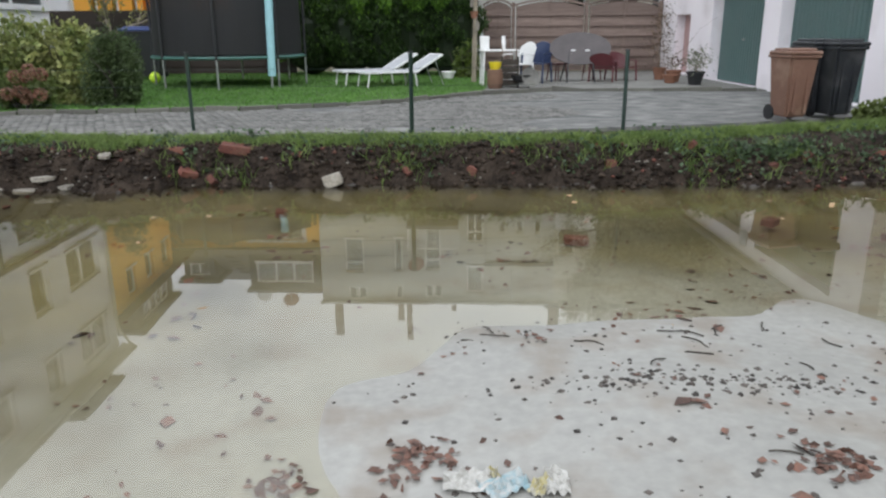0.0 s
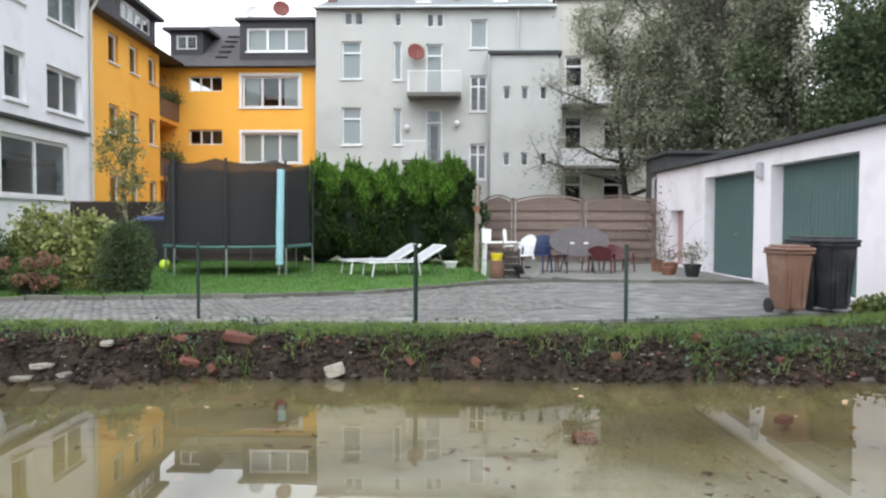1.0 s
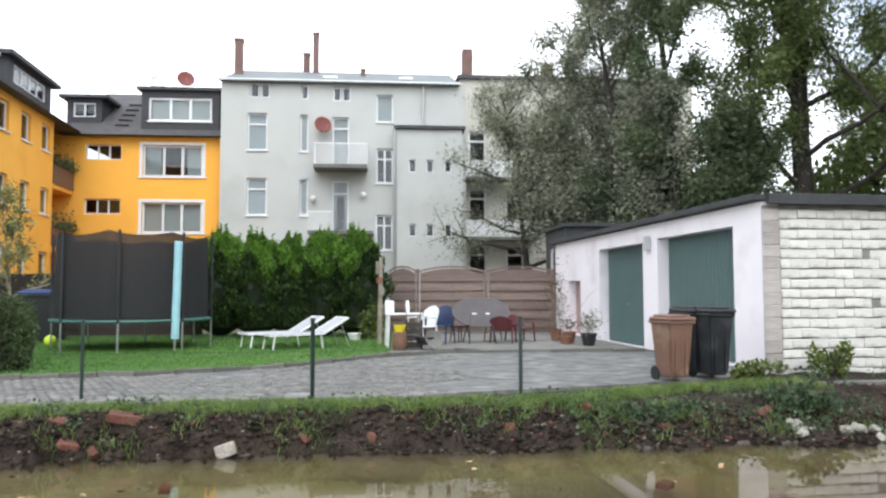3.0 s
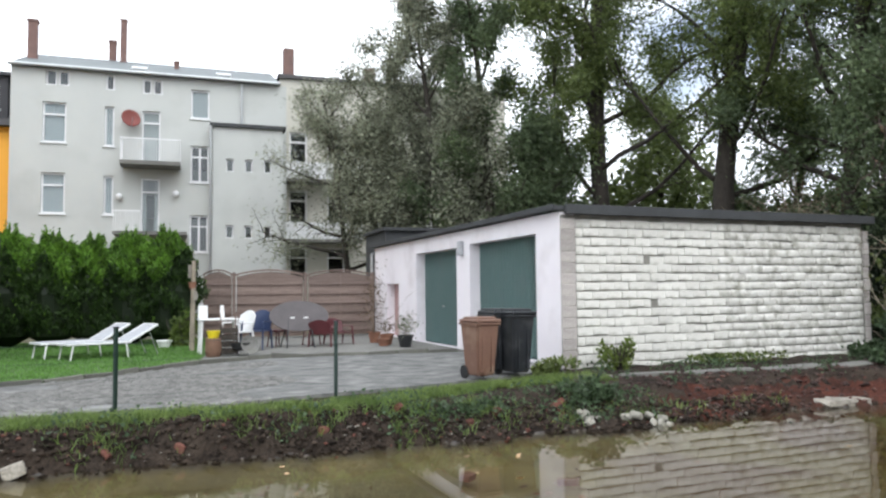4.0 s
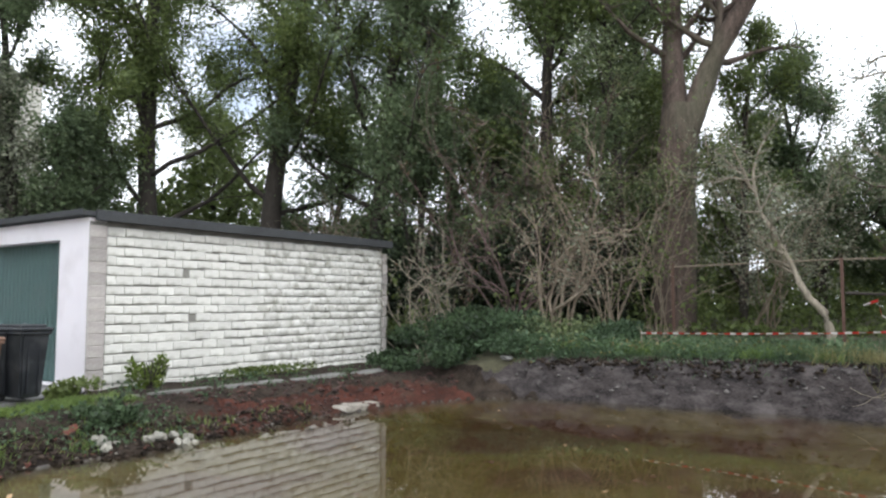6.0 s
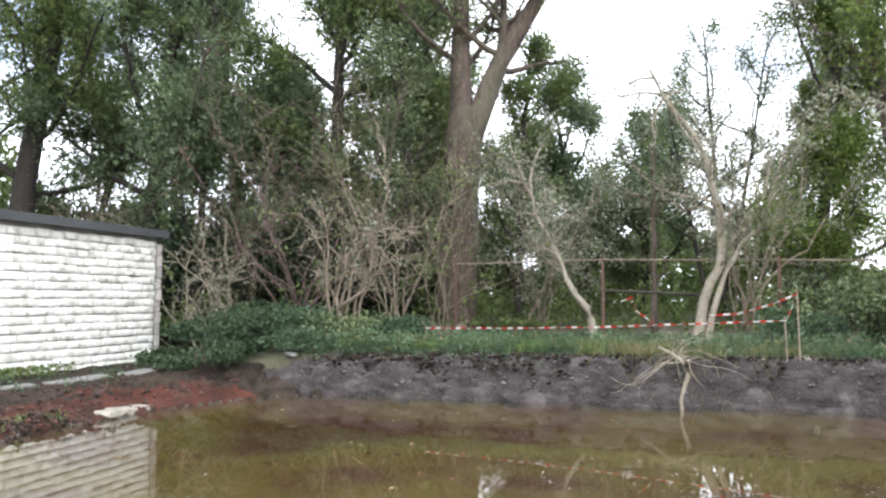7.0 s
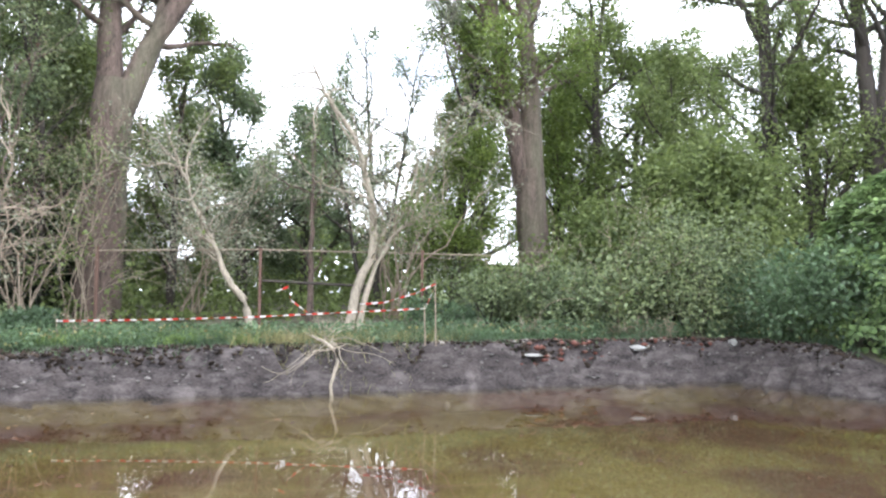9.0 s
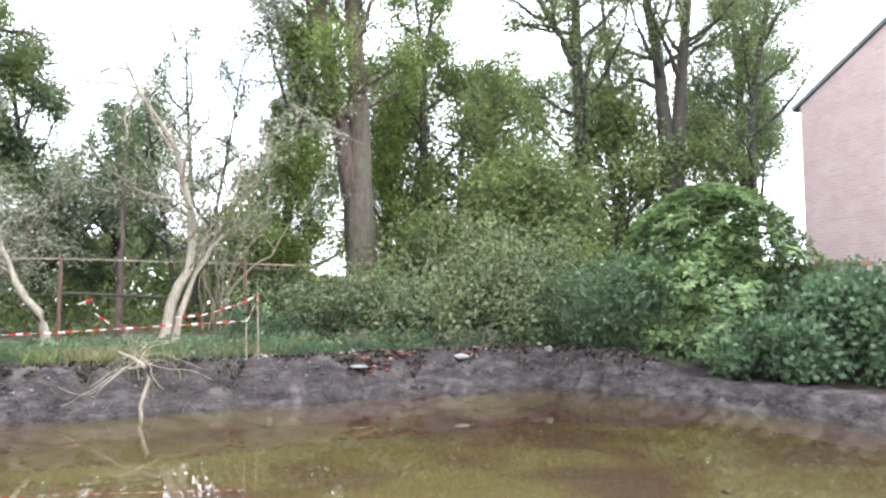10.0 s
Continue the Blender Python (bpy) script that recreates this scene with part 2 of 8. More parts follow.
# thuja greens: lower shade and lit top are put into the two colours
M_THUJA = leaf_mat("shaded thuja spray", (0.05, 0.092, 0.022), (0.022, 0.042, 0.012), island=0.6)
M_THUJA_TIP = leaf_mat("lit fresh thuja tip", (0.16, 0.30, 0.035), (0.09, 0.18, 0.025))
# near-black, so the hedge's inner shade is in the colour
M_THUJA_SHADE = leaf_mat("thuja inner shade", (0.02, 0.035, 0.012), (0.012, 0.02, 0.008))
M_PETAL = leaf_mat("faded pink petal", (0.33, 0.17, 0.12), (0.2, 0.12, 0.075))
M_RED_BRICK = mat("red brick", (0.16, 0.052, 0.032), (0.08, 0.03, 0.022), rough=0.9, scale=6, fine=40, rand=0.3, bump=0.6, dirt=(0.1, 0.075, 0.055), dirt_scale=5)
M_STONE = mat("pale rubble stone", (0.31, 0.285, 0.24), (0.15, 0.135, 0.11), rough=0.9, scale=5, fine=40, rand=0.3, bump=0.6)
M_RUBBLE = mat("pale broken concrete", (0.34, 0.325, 0.28), (0.2, 0.19, 0.155), rough=0.9, scale=6, fine=45, rand=0.3, bump=0.6)
M_EDGING = mat("mossy edging concrete", (0.155, 0.15, 0.13), (0.085, 0.083, 0.07), rough=0.95, scale=3, fine=45, bump=0.5, rand=0.2, dirt=(0.06, 0.075, 0.035), dirt_scale=2.5, dirt_amount=0.7)
M_STEEL = plain("galvanised steel", (0.45, 0.46, 0.46), 0.4, 0.8)
M_GREEN_STEEL = plain("green coated steel", (0.012, 0.03, 0.022), 0.4)
M_BLACK = plain("black plastic", (0.02, 0.021, 0.023), 0.45)
M_ANTHRACITE = mat("anthracite plastic", (0.022, 0.024, 0.028), (0.015, 0.017, 0.02), rough=0.45, scale=3, fine=40, bump=0.1, dirt=(0.12, 0.12, 0.12), dirt_scale=4, dirt_amount=0.3)
M_BIN_BROWN = mat("brown plastic", (0.19, 0.105, 0.072), (0.155, 0.085, 0.06), rough=0.5, scale=3, fine=30, bump=0.1, dirt=(0.36, 0.27, 0.2), dirt_scale=3, dirt_amount=0.4)
M_WHITE_PLASTIC = plain("white plastic", (0.78, 0.78, 0.77), 0.4)
M_BLUE = plain("blue plastic", (0.02, 0.035, 0.09), 0.4)
M_SHEET = mat("dirty white plastic sheet", (0.26, 0.255, 0.24), (0.15, 0.145, 0.13), rough=0.6, scale=6, fine=30, bump=0.5)
M_TURQ = plain("pale turquoise padding", (0.35, 0.60, 0.66), 0.5)
M_RED = plain("dark red plastic", (0.085, 0.016, 0.02), 0.5)
M_TERRA = mat("terracotta", (0.27, 0.125, 0.075), (0.17, 0.085, 0.055), rough=0.85, scale=6, fine=40)
M_TABLE = mat("grey brown tabletop", (0.085, 0.072, 0.073), (0.055, 0.047, 0.048), rough=0.6, scale=3, fine=30)
M_YELLOW = plain("yellow plastic", (0.75, 0.6, 0.02), 0.4)
M_NEON = plain("neon yellow rubber", (0.62, 0.85, 0.05), 0.5)
M_DISH_RED = plain("rust red dish paint", (0.17, 0.035, 0.025), 0.6)
M_CHIMNEY = mat("old chimney brick", (0.2, 0.12, 0.1), (0.13, 0.085, 0.075), rough=0.95, scale=3, fine=30)
M_TAPE_RED = plain("red tape", (0.7, 0.06, 0.05), 0.4)
M_TAPE_WHITE = plain("white tape", (0.85, 0.82, 0.8), 0.4)


# ---- mesh helpers ----
def link_mesh(name, mesh, material, parent=None, label=""):
    ob = new(name, mesh)
    if material:
        mesh.materials.append(material)
    if parent:
        ob.parent = parent
    if label:
        ob["label"] = label
    return ob


def part(name, bm, material, parent=None, label="", smooth=False):
    mesh = bpy.data.meshes.new(name)
    bmesh.ops.recalc_face_normals(bm, faces=bm.faces)
    bm.to_mesh(mesh)
    bm.free()
    if smooth:
        mesh.shade_smooth()
    return link_mesh(name, mesh, material, parent, label)


def np_mesh(name, verts, faces, material, parent=None, label="", smooth=False):
    """A mesh from number arrays; faces all with the same count of corners."""
    verts, faces = np.asarray(verts, np.float32), np.asarray(faces, np.int32)
    mesh = bpy.data.meshes.new(name)
    k = faces.shape[1]
    mesh.vertices.add(len(verts))
    mesh.vertices.foreach_set("co", verts.ravel())
    mesh.loops.add(faces.size)
    mesh.loops.foreach_set("vertex_index", faces.ravel())
    mesh.polygons.add(len(faces))
    mesh.polygons.foreach_set("loop_start", np.arange(0, faces.size, k, dtype=np.int32))
    mesh.update(calc_edges=True)
    if smooth:
        mesh.shade_smooth()
    return link_mesh(name, mesh, material, parent, label)


def thing(name, label, category, group="", m=None, kind=""):
    ob = new(name)
    if m is not None:
        ob.matrix_basis = m
    return tagged(ob, label, category, group, kind)


def box(bm, x0, x1, y0, y1, z0, z1, bevel=0.0, m=None):
    r = bmesh.ops.create_cube(bm, size=1.0)
    vs = r["verts"]
    bmesh.ops.transform(bm, verts=vs, matrix=Matrix.Translation(((x0 + x1) / 2, (y0 + y1) / 2, (z0 + z1) / 2)) @ Matrix.Diagonal((abs(x1 - x0), abs(y1 - y0), abs(z1 - z0), 1)))
    if bevel:
        es = list({e for v in vs for e in v.link_edges})
        out = bmesh.ops.bevel(bm, geom=es, offset=bevel, segments=2, affect='EDGES', profile=0.5)
        vs = list({v for f in out["faces"] for v in f.verts} | {v for v in vs if v.is_valid})
    if m is not None:
        bmesh.ops.transform(bm, verts=[v for v in vs if v.is_valid], matrix=m)
    return bm


def boxes(*specs, bevel=0.0):
    bm = bmesh.new()
    for s in specs:
        box(bm, *s, bevel=bevel)
    return bm


def rod(bm, a, b, r, r2=None, sides=8):
    a, b = Vector(a), Vector(b)
    d = b - a
    m = Matrix.Translation((a + b) / 2) @ d.to_track_quat('Z', 'Y').to_matrix().to_4x4()
    bmesh.ops.create_cone(bm, cap_ends=True, segments=sides, radius1=r, radius2=r if r2 is None else r2, depth=d.length, matrix=m)
    return bm


def rods(*specs, sides=8):
    bm = bmesh.new()
    for s in specs:
        rod(bm, *s, sides=sides)
    return bm


def lathe(profile, steps=20):
    """A turned body from (radius, height) pairs."""
    bm = bmesh.new()
    rings = []
    for r, z in profile:
        rings.append([bm.verts.new((r * math.cos(2 * math.pi * i / steps), r * math.sin(2 * math.pi * i / steps), z)) for i in range(steps)])
    for a, b in zip(rings, rings[1:]):
        for i in range(steps):
            bm.faces.new((a[i], a[(i + 1) % steps], b[(i + 1) % steps], b[i]))
    for ring in (rings[0], rings[-1]):
        if (ring[0].co - ring[steps // 2].co).length > 1e-5:
            bm.faces.new(ring)
    return bm


def tubes(paths, sides=6):
    """Tapered tubes along point rows: pairs of (points n x 3, radii n). Returns verts and quads."""
    V, F, base = [], [], 0
    ang = np.linspace(0, 2 * np.pi, sides, endpoint=False)
    for pts, rad in paths:
        pts, rad = np.asarray(pts, float), np.asarray(rad, float)
        d = np.gradient(pts, axis=0)
        d /= np.linalg.norm(d, axis=1, keepdims=True) + 1e-9
        ref = np.where(np.abs(d[:, 2:3]) > 0.9, np.array([[1.0, 0, 0]]), np.array([[0, 0, 1.0]]))
        u = np.cross(d, ref)
        u /= np.linalg.norm(u, axis=1, keepdims=True) + 1e-9
        w = np.cross(d, u)
        ring = pts[:, None] + rad[:, None, None] * (np.cos(ang)[None, :, None] * u[:, None] + np.sin(ang)[None, :, None] * w[:, None])
        V.append(ring.reshape(-1, 3))
        n = len(pts)
        i, j = np.meshgrid(np.arange(n - 1), np.arange(sides), indexing="ij")
        a = base + i * sides + j
        b = base + i * sides + (j + 1) % sides
        F.append(np.stack([a, b, b + sides, a + sides], -1).reshape(-1, 4))
        base += n * sides
    return np.concatenate(V), np.concatenate(F)


def leaf_quads(rng, centres, length, width, flat=0.0, out=None):
    """A small folded leaf at each centre, turned at random; flat: how far leaves lie level; out: directions to lean to."""
    n = len(centres)
    a = rng.normal(size=(n, 3))
    if out is not None:
        a = a * 0.6 + out
    a /= np.linalg.norm(a, axis=1, keepdims=True)
    b = rng.normal(size=(n, 3))
    if flat:
        a[:, 2] *= 1 - flat
        b[:, 2] *= 1 - flat
        a /= np.linalg.norm(a, axis=1, keepdims=True)
    b -= a * (a * b).sum(1, keepdims=True)
    b /= np.linalg.norm(b, axis=1, keepdims=True)
    s = rng.uniform(0.6, 1.3, (n, 1))
    nrm = np.cross(a, b)
    A, B = a * length * 0.5 * s, b * width * 0.5 * s
    v = np.stack([centres - A, centres + B + nrm * width * 0.12, centres + A, centres - B + nrm * width * 0.12], 1)
    return v.reshape(-1, 3), np.arange(n * 4).reshape(n, 4)


def leaf_tris(rng, centres, length, width):
    """A small pointed leaf of three corners at each centre, turned at random."""
    n = len(centres)
    a = rng.normal(size=(n, 3))
    a[:, 2] *= 0.8
    a /= np.linalg.norm(a, axis=1, keepdims=True)
    b = rng.normal(size=(n, 3))
    b -= a * (a * b).sum(1, keepdims=True)
    b /= np.linalg.norm(b, axis=1, keepdims=True)
    s = rng.uniform(0.6, 1.35, (n, 1))
    A, B = a * length * 0.5 * s, b * width * 0.5 * s
    v = np.stack([centres - A - B, centres - A * 0.8 + B, centres + A], 1)
    return v.reshape(-1, 3), np.arange(n * 3).reshape(n, 3)


def wall_mesh(u0, u1, z0, z1, thick, holes):
    """A wall in its own frame: u along x, depth along +y from 0, z up; holes (u0, u1, z0, z1) go through."""
    us = sorted({u0, u1, *[h[0] for h in holes], *[h[1] for h in holes]})
    zs = sorted({z0, z1, *[h[2] for h in holes], *[h[3] for h in holes]})
    solid = lambda i, j: 0 <= i < len(us) - 1 and 0 <= j < len(zs) - 1 and not any(
        h[0] - 1e-6 <= us[i] and us[i + 1] <= h[1] + 1e-6 and h[2] - 1e-6 <= zs[j] and zs[j + 1] <= h[3] + 1e-6 for h in holes)
    bm = bmesh.new()
    cache = {}

    def v(i, j, k):
        if (i, j, k) not in cache:
            cache[i, j, k] = bm.verts.new((us[i], k * thick, zs[j]))
        return cache[i, j, k]
    for i in range(len(us) - 1):
        for j in range(len(zs) - 1):
            if not solid(i, j):
                continue
            bm.faces.new((v(i, j, 0), v(i + 1, j, 0), v(i + 1, j + 1, 0), v(i, j + 1, 0)))
            bm.faces.new((v(i, j, 1), v(i, j + 1, 1), v(i + 1, j + 1, 1), v(i + 1, j, 1)))
            for di, dj, p, q in ((-1, 0, (i, j), (i, j + 1)), (1, 0, (i + 1, j + 1), (i + 1, j)), (0, -1, (i + 1, j), (i, j)), (0, 1, (i, j + 1), (i + 1, j + 1))):
                if not solid(i + di, j + dj):
                    bm.faces.new((v(*p, 0), v(*q, 0), v(*q, 1), v(*p, 1)))
    return bm


def ring_frame(u0, u1, y0, y1, z0, z1, bar):
    """A closed rectangular frame in one piece."""
    bm = bmesh.new()
    rings = []
    for y in (y0, y1):
        for i in (0.0, bar):
            rings.append([bm.verts.new(p) for p in ((u0 + i, y, z0 + i), (u1 - i, y, z0 + i), (u1 - i, y, z1 - i), (u0 + i, y, z1 - i))])
    for a, b in ((0, 1), (1, 3), (3, 2), (2, 0)):
        for k in range(4):
            bm.faces.new((rings[a][k], rings[a][(k + 1) % 4], rings[b][(k + 1) % 4], rings[b][k]))
    return bm


def add_window(house, place, u0, u1, z0, z1, lights=1, transom=0.0, sill=True, fill="room", depth=0.12, frame_mat=None, trim=0.0, bar=0.095):
    """A window in a wall's frame (place: the wall's pose): frame with mullions, panes, sill, and a curtain or blind behind."""
    fm = frame_mat or M_FRAME
    y0, y1 = depth, depth + 0.07
    win = part("window", ring_frame(u0, u1, y0, y1, z0, z1, bar), fm, house)
    win.matrix_basis = place
    edges = [u0 + bar + (u1 - u0 - 2 * bar) * i / lights for i in range(lights + 1)]
    for e in edges[1:-1]:
        part("mullion", boxes((e - bar * 0.6, e + bar * 0.6, y0 - 0.004, y1 - 0.004, z0 + bar, z1 - bar)), fm, win)
    zt = z1 - bar
    if transom:
        zt = z0 + (z1 - z0) * (1 - transom)
        part("transom", boxes((u0 + bar, u1 - bar, y0 - 0.006, y1 - 0.006, zt - bar * 0.5, zt + bar * 0.5)), fm, win)
    if trim:
        for q in ((u0 - trim, u0, z0, z1 + trim), (u1, u1 + trim, z0, z1 + trim), (u0, u1, z1, z1 + trim)):
            part("trim", boxes((q[0], q[1], -0.03, 0.02, q[2], q[3])), fm, win)
    for a, b in zip(edges, edges[1:]):
        part("pane", boxes((a, b, y0 + 0.03, y0 + 0.036, z0 + bar, z1 - bar)), M_GLASS, win).visible_shadow = False
    if sill:
        part("sill", boxes((u0 - 0.06 - trim, u1 + 0.06 + trim, -0.07, 0.1, z0 - 0.07, z0), bevel=0.008), fm, win)
    if fill == "curtain":
        w = (u1 - u0) * 0.28
        part("curtain", boxes((u0 + bar, u0 + w, y1 + 0.1, y1 + 0.13, z0, z1)), M_CURTAIN, win)
        part("curtain", boxes((u1 - w, u1 - bar, y1 + 0.1, y1 + 0.13, z0, z1)), M_CURTAIN, win)
    elif fill == "net":
        part("curtain", boxes((u0 + bar, u1 - bar, y1 + 0.08, y1 + 0.1, z0, z1)), M_CURTAIN, win)
    elif fill == "blind":
        part("blind", boxes((u0 + bar * 0.5, u1 - bar * 0.5, y1 + 0.03, y1 + 0.05, z0 + (z1 - z0) * 0.35, z1)), M_BLIND, win)
    elif fill == "shut":
        part("blind", boxes((u0 + bar * 0.5, u1 - bar * 0.5, y1 + 0.03, y1 + 0.05, z0 + 0.01, z1)), M_BLIND, win)
    return win


def smooth_step(a, b, x):
    t = np.clip((x - a) / (b - a), 0, 1)
    return t * t * (3 - 2 * t)


# ---- ground, pond ----
WATER_Z = -0.40
POND = np.array([(-11, 7.5), (-5, 7.8), (-3.5, 8.2), (0.6, 8.27), (2.9, 8.25), (4.2, 8.25), (5.3, 8.2), (5.8, 8.45), (8.2, 8.55), (9.5, 8.45), (10.3, 8.2), (11.3, 7.95), (12.05, 7.0), (12.4, 4.1),
                 (12.85, 0.9), (13.5, -2.2), (14.3, -6.9), (10.5, -8.2), (8, -8.6), (0, -9.2), (-11, -8.5)])
SHOAL = np.array([(3.4, 3.9), (2, 4.3), (1.1, 4.5), (0.1, 4.48), (-0.3, 4.25), (-0.5, 4.0), (-0.68, 3.5), (-0.66, 2.8), (-1.0, 1.0), (-1.4, -1.5), (1, -2.6), (3.5, -1.5), (4.6, 1.2)])


def poly_distance(x, y, poly):
    """Distance to a closed outline, negative inside."""
    best = np.full(x.shape, 1e9)
    inside = np.zeros(x.shape, bool)
    for (ax, ay), (bx, by) in zip(poly, np.roll(poly, -1, axis=0)):
        dx, dy = bx - ax, by - ay
        t = np.clip(((x - ax) * dx + (y - ay) * dy) / (dx * dx + dy * dy), 0, 1)
        best = np.minimum(best, np.hypot(x - ax - t * dx, y - ay - t * dy))
        if dy:
            inside ^= ((ay > y) != (by > y)) & (x < dx * (y - ay) / dy + ax)
    return np.where(inside, -best, best)


def ripple(x, y, size, seed, n=14):
    """Smooth uneven relief between about -1 and 1."""
    r = np.random.default_rng(seed)
    z = np.zeros_like(x)
    for _ in range(n):
        a, k, p = r.uniform(0, 2 * np.pi), r.uniform(0.6, 1.7) * 2 * np.pi / size, r.uniform(0, 2 * np.pi)
        z += np.sin(k * (x * np.cos(a) + y * np.sin(a)) + p)
    return z / np.sqrt(n)


def ground_height(x, y):
    x, y = np.asarray(x, float), np.asarray(y, float)
    d = poly_distance(x, y, POND) + 0.09 * ripple(x, y, 1.6, 3) + 0.07 * ripple(x, y, 0.5, 4) + 0.03 * ripple(x, y, 0.2, 44)
    s = poly_distance(x, y, SHOAL) + 0.035 * ripple(x, y, 1.8, 5)
    top = 0.42 * smooth_step(11.5, 13.2, x) * smooth_step(11.5, 9.0, y) - 0.03
    top = top + 0.5 * smooth_step(14, 24, x) * smooth_step(16, 9, y)
    wide = 0.36 + 1.2 * smooth_step(1.2, 4.8, x) * smooth_step(6, 8, y) * smooth_step(13, 11.5, x)
    rise = np.clip(d / wide, 0, 1)
    bank = WATER_Z + (top - WATER_Z) * (rise ** 0.65) + 0.05 * ripple(x, y, 0.5, 6) * np.sin(np.pi * rise) + 0.03 * ripple(x, y, 0.22, 9) * np.sin(np.pi * rise)
    bank = bank + 0.022 * ripple(x, y, 0.13, 45) * np.sin(np.pi * rise)
    bank = bank + smooth_step(11, 12, x) * (0.06 * ripple(x, y, 0.4, 33) + 0.035 * ripple(x, y, 0.16, 34)) * np.sin(np.pi * rise)
    bank = np.where(rise >= 1, top + 0.012 * ripple(x, y, 0.9, 7), bank)
    shoal = np.where(s < 0, np.minimum(0.07 * -s, 0.10), -np.minimum(0.055 * s, 0.28))
    bed = WATER_Z + np.maximum(shoal, -0.5 * np.maximum(-d, 0)) + 0.012 * ripple(x, y, 1.2, 8)
    return np.where(d > 0, bank, bed)


def axis_steps(*spans):
    out = []
    for a, b, step in spans:
        out += list(np.arange(a, b - 1e-6, step))
    return np.array(out + [spans[-1][1]])


gx = axis_steps((-300, -60, 24), (-60, -14, 4), (-14, -7, 0.25), (-7, -5, 0.085), (-5, 7, 0.055), (7, 12.2, 0.07), (12.2, 13.7, 0.045), (13.7, 15, 0.1), (15, 16, 0.25), (16, 40, 2), (40, 300, 26))
gy = axis_steps((-300, -40, 26), (-40, -12, 2), (-12, -9.5, 0.5), (-9.5, -7.2, 0.045), (-7.2, 6.9, 0.13), (6.9, 8.0, 0.07), (8.0, 9.2, 0.032), (9.2, 11.6, 0.06), (11.6, 14, 0.4), (14, 60, 2), (60, 300, 24))
GX, GY = np.meshgrid(gx, gy)
GZ = ground_height(GX, GY)
GZ = np.where((GY > 9.1) & (GX < 5.8) & (GX > -30), np.minimum(GZ, -0.05), GZ)
rows_, cols_ = GX.shape
ii, jj = np.meshgrid(np.arange(rows_ - 1), np.arange(cols_ - 1), indexing="ij")
q0 = ii * cols_ + jj
quads = np.stack([q0, q0 + 1, q0 + cols_ + 1, q0 + cols_], -1).reshape(-1, 4)
ground = np_mesh("ground", np.stack([GX, GY, GZ], -1).reshape(-1, 3), quads, M_SOIL, smooth=True)
tagged(ground, "dark muddy soil bank around a shallow flooded pit", "ground", kind="structure")


def bed_material():
    m = mat("pond bed", (0.325, 0.318, 0.293), (0.25, 0.245, 0.225), rough=0.5, scale=1.3, fine=18, bump=0.25, dirt=(0.17, 0.13, 0.09), dirt_scale=2.6, dirt_amount=0.55)
    n, l = m.node_tree.nodes, m.node_tree.links
    b = n["Principled BSDF"]
    old = b.inputs["Base Color"].links[0].from_socket
    tc = n.new("ShaderNodeTexCoord")
    sub = n.new("ShaderNodeVectorMath")
    sub.operation = 'SUBTRACT'
    sub.inputs[1].default_value = (1.2, 1.2, -0.4)
    ln = n.new("ShaderNodeVectorMath")
    ln.operation = 'LENGTH'
    nz = n.new("ShaderNodeTexNoise")
    nz.inputs["Scale"].default_value, nz.inputs["Detail"].default_value = 0.9, 5
    mul = n.new("ShaderNodeMath")
    mul.operation = 'MULTIPLY_ADD'
    mul.inputs[1].default_value = 2.6
    mr = n.new("ShaderNodeMapRange")
    mr.interpolation_type = 'SMOOTHSTEP'
    mr.inputs[1].default_value, mr.inputs[2].default_value = 4.3, 6.9
    silt = n.new("ShaderNodeValToRGB")
    silt.color_ramp.elements[0].position, silt.color_ramp.elements[1].position = 0.35, 0.65
    silt.color_ramp.elements[0].color, silt.color_ramp.elements[1].color = (0.058, 0.047, 0.019, 1), (0.18, 0.15, 0.062, 1)
    n2 = n.new("ShaderNodeTexNoise")
    n2.inputs["Scale"].default_value, n2.inputs["Detail"].default_value = 0.55, 7
    mx = n.new("ShaderNodeMix")
    mx.data_type = 'RGBA'
    l.new(tc.outputs["Object"], sub.inputs[0])
    l.new(sub.outputs[0], ln.inputs[0])
    l.new(tc.outputs["Object"], nz.inputs["Vector"])
    l.new(tc.outputs["Object"], n2.inputs["Vector"])
    l.new(nz.outputs[0], mul.inputs[0])
    l.new(ln.outputs["Value"], mul.inputs[2])
    l.new(mul.outputs[0], mr.inputs[0])
    l.new(n2.outputs[0], silt.inputs[0])
    l.new(mr.outputs[0], mx.inputs["Factor"])
    l.new(old, mx.inputs["A"])
    l.new(silt.outputs[0], mx.inputs["B"])
    sep = n.new("ShaderNodeSeparateXYZ")
    rx = n.new("ShaderNodeMapRange")
    rx.interpolation_type = 'SMOOTHSTEP'
    rx.inputs[1].default_value, rx.inputs[2].default_value = 1.5, 6.0
    mx2 = n.new("ShaderNodeMix")
    mx2.data_type = 'RGBA'
    brown = n.new("ShaderNodeValToRGB")
    brown.color_ramp.elements[0].position, brown.color_ramp.elements[1].position = 0.44, 0.58
    brown.color_ramp.elements[0].color, brown.color_ramp.elements[1].color = (0.044, 0.0125, 0.0035, 1), (0.076, 0.053, 0.009, 1)
    l.new(tc.outputs["Object"], sep.inputs[0])
    l.new(sep.outputs[0], rx.inputs[0])
    l.new(n2.outputs[0], brown.inputs[0])
    l.new(rx.outputs[0], mx2.inputs["Factor"])
    l.new(mx.outputs["Result"], mx2.inputs["A"])
    l.new(brown.outputs[0], mx2.inputs["B"])
    l.new(mx2.outputs["Result"], b.inputs["Base Color"])
    return m


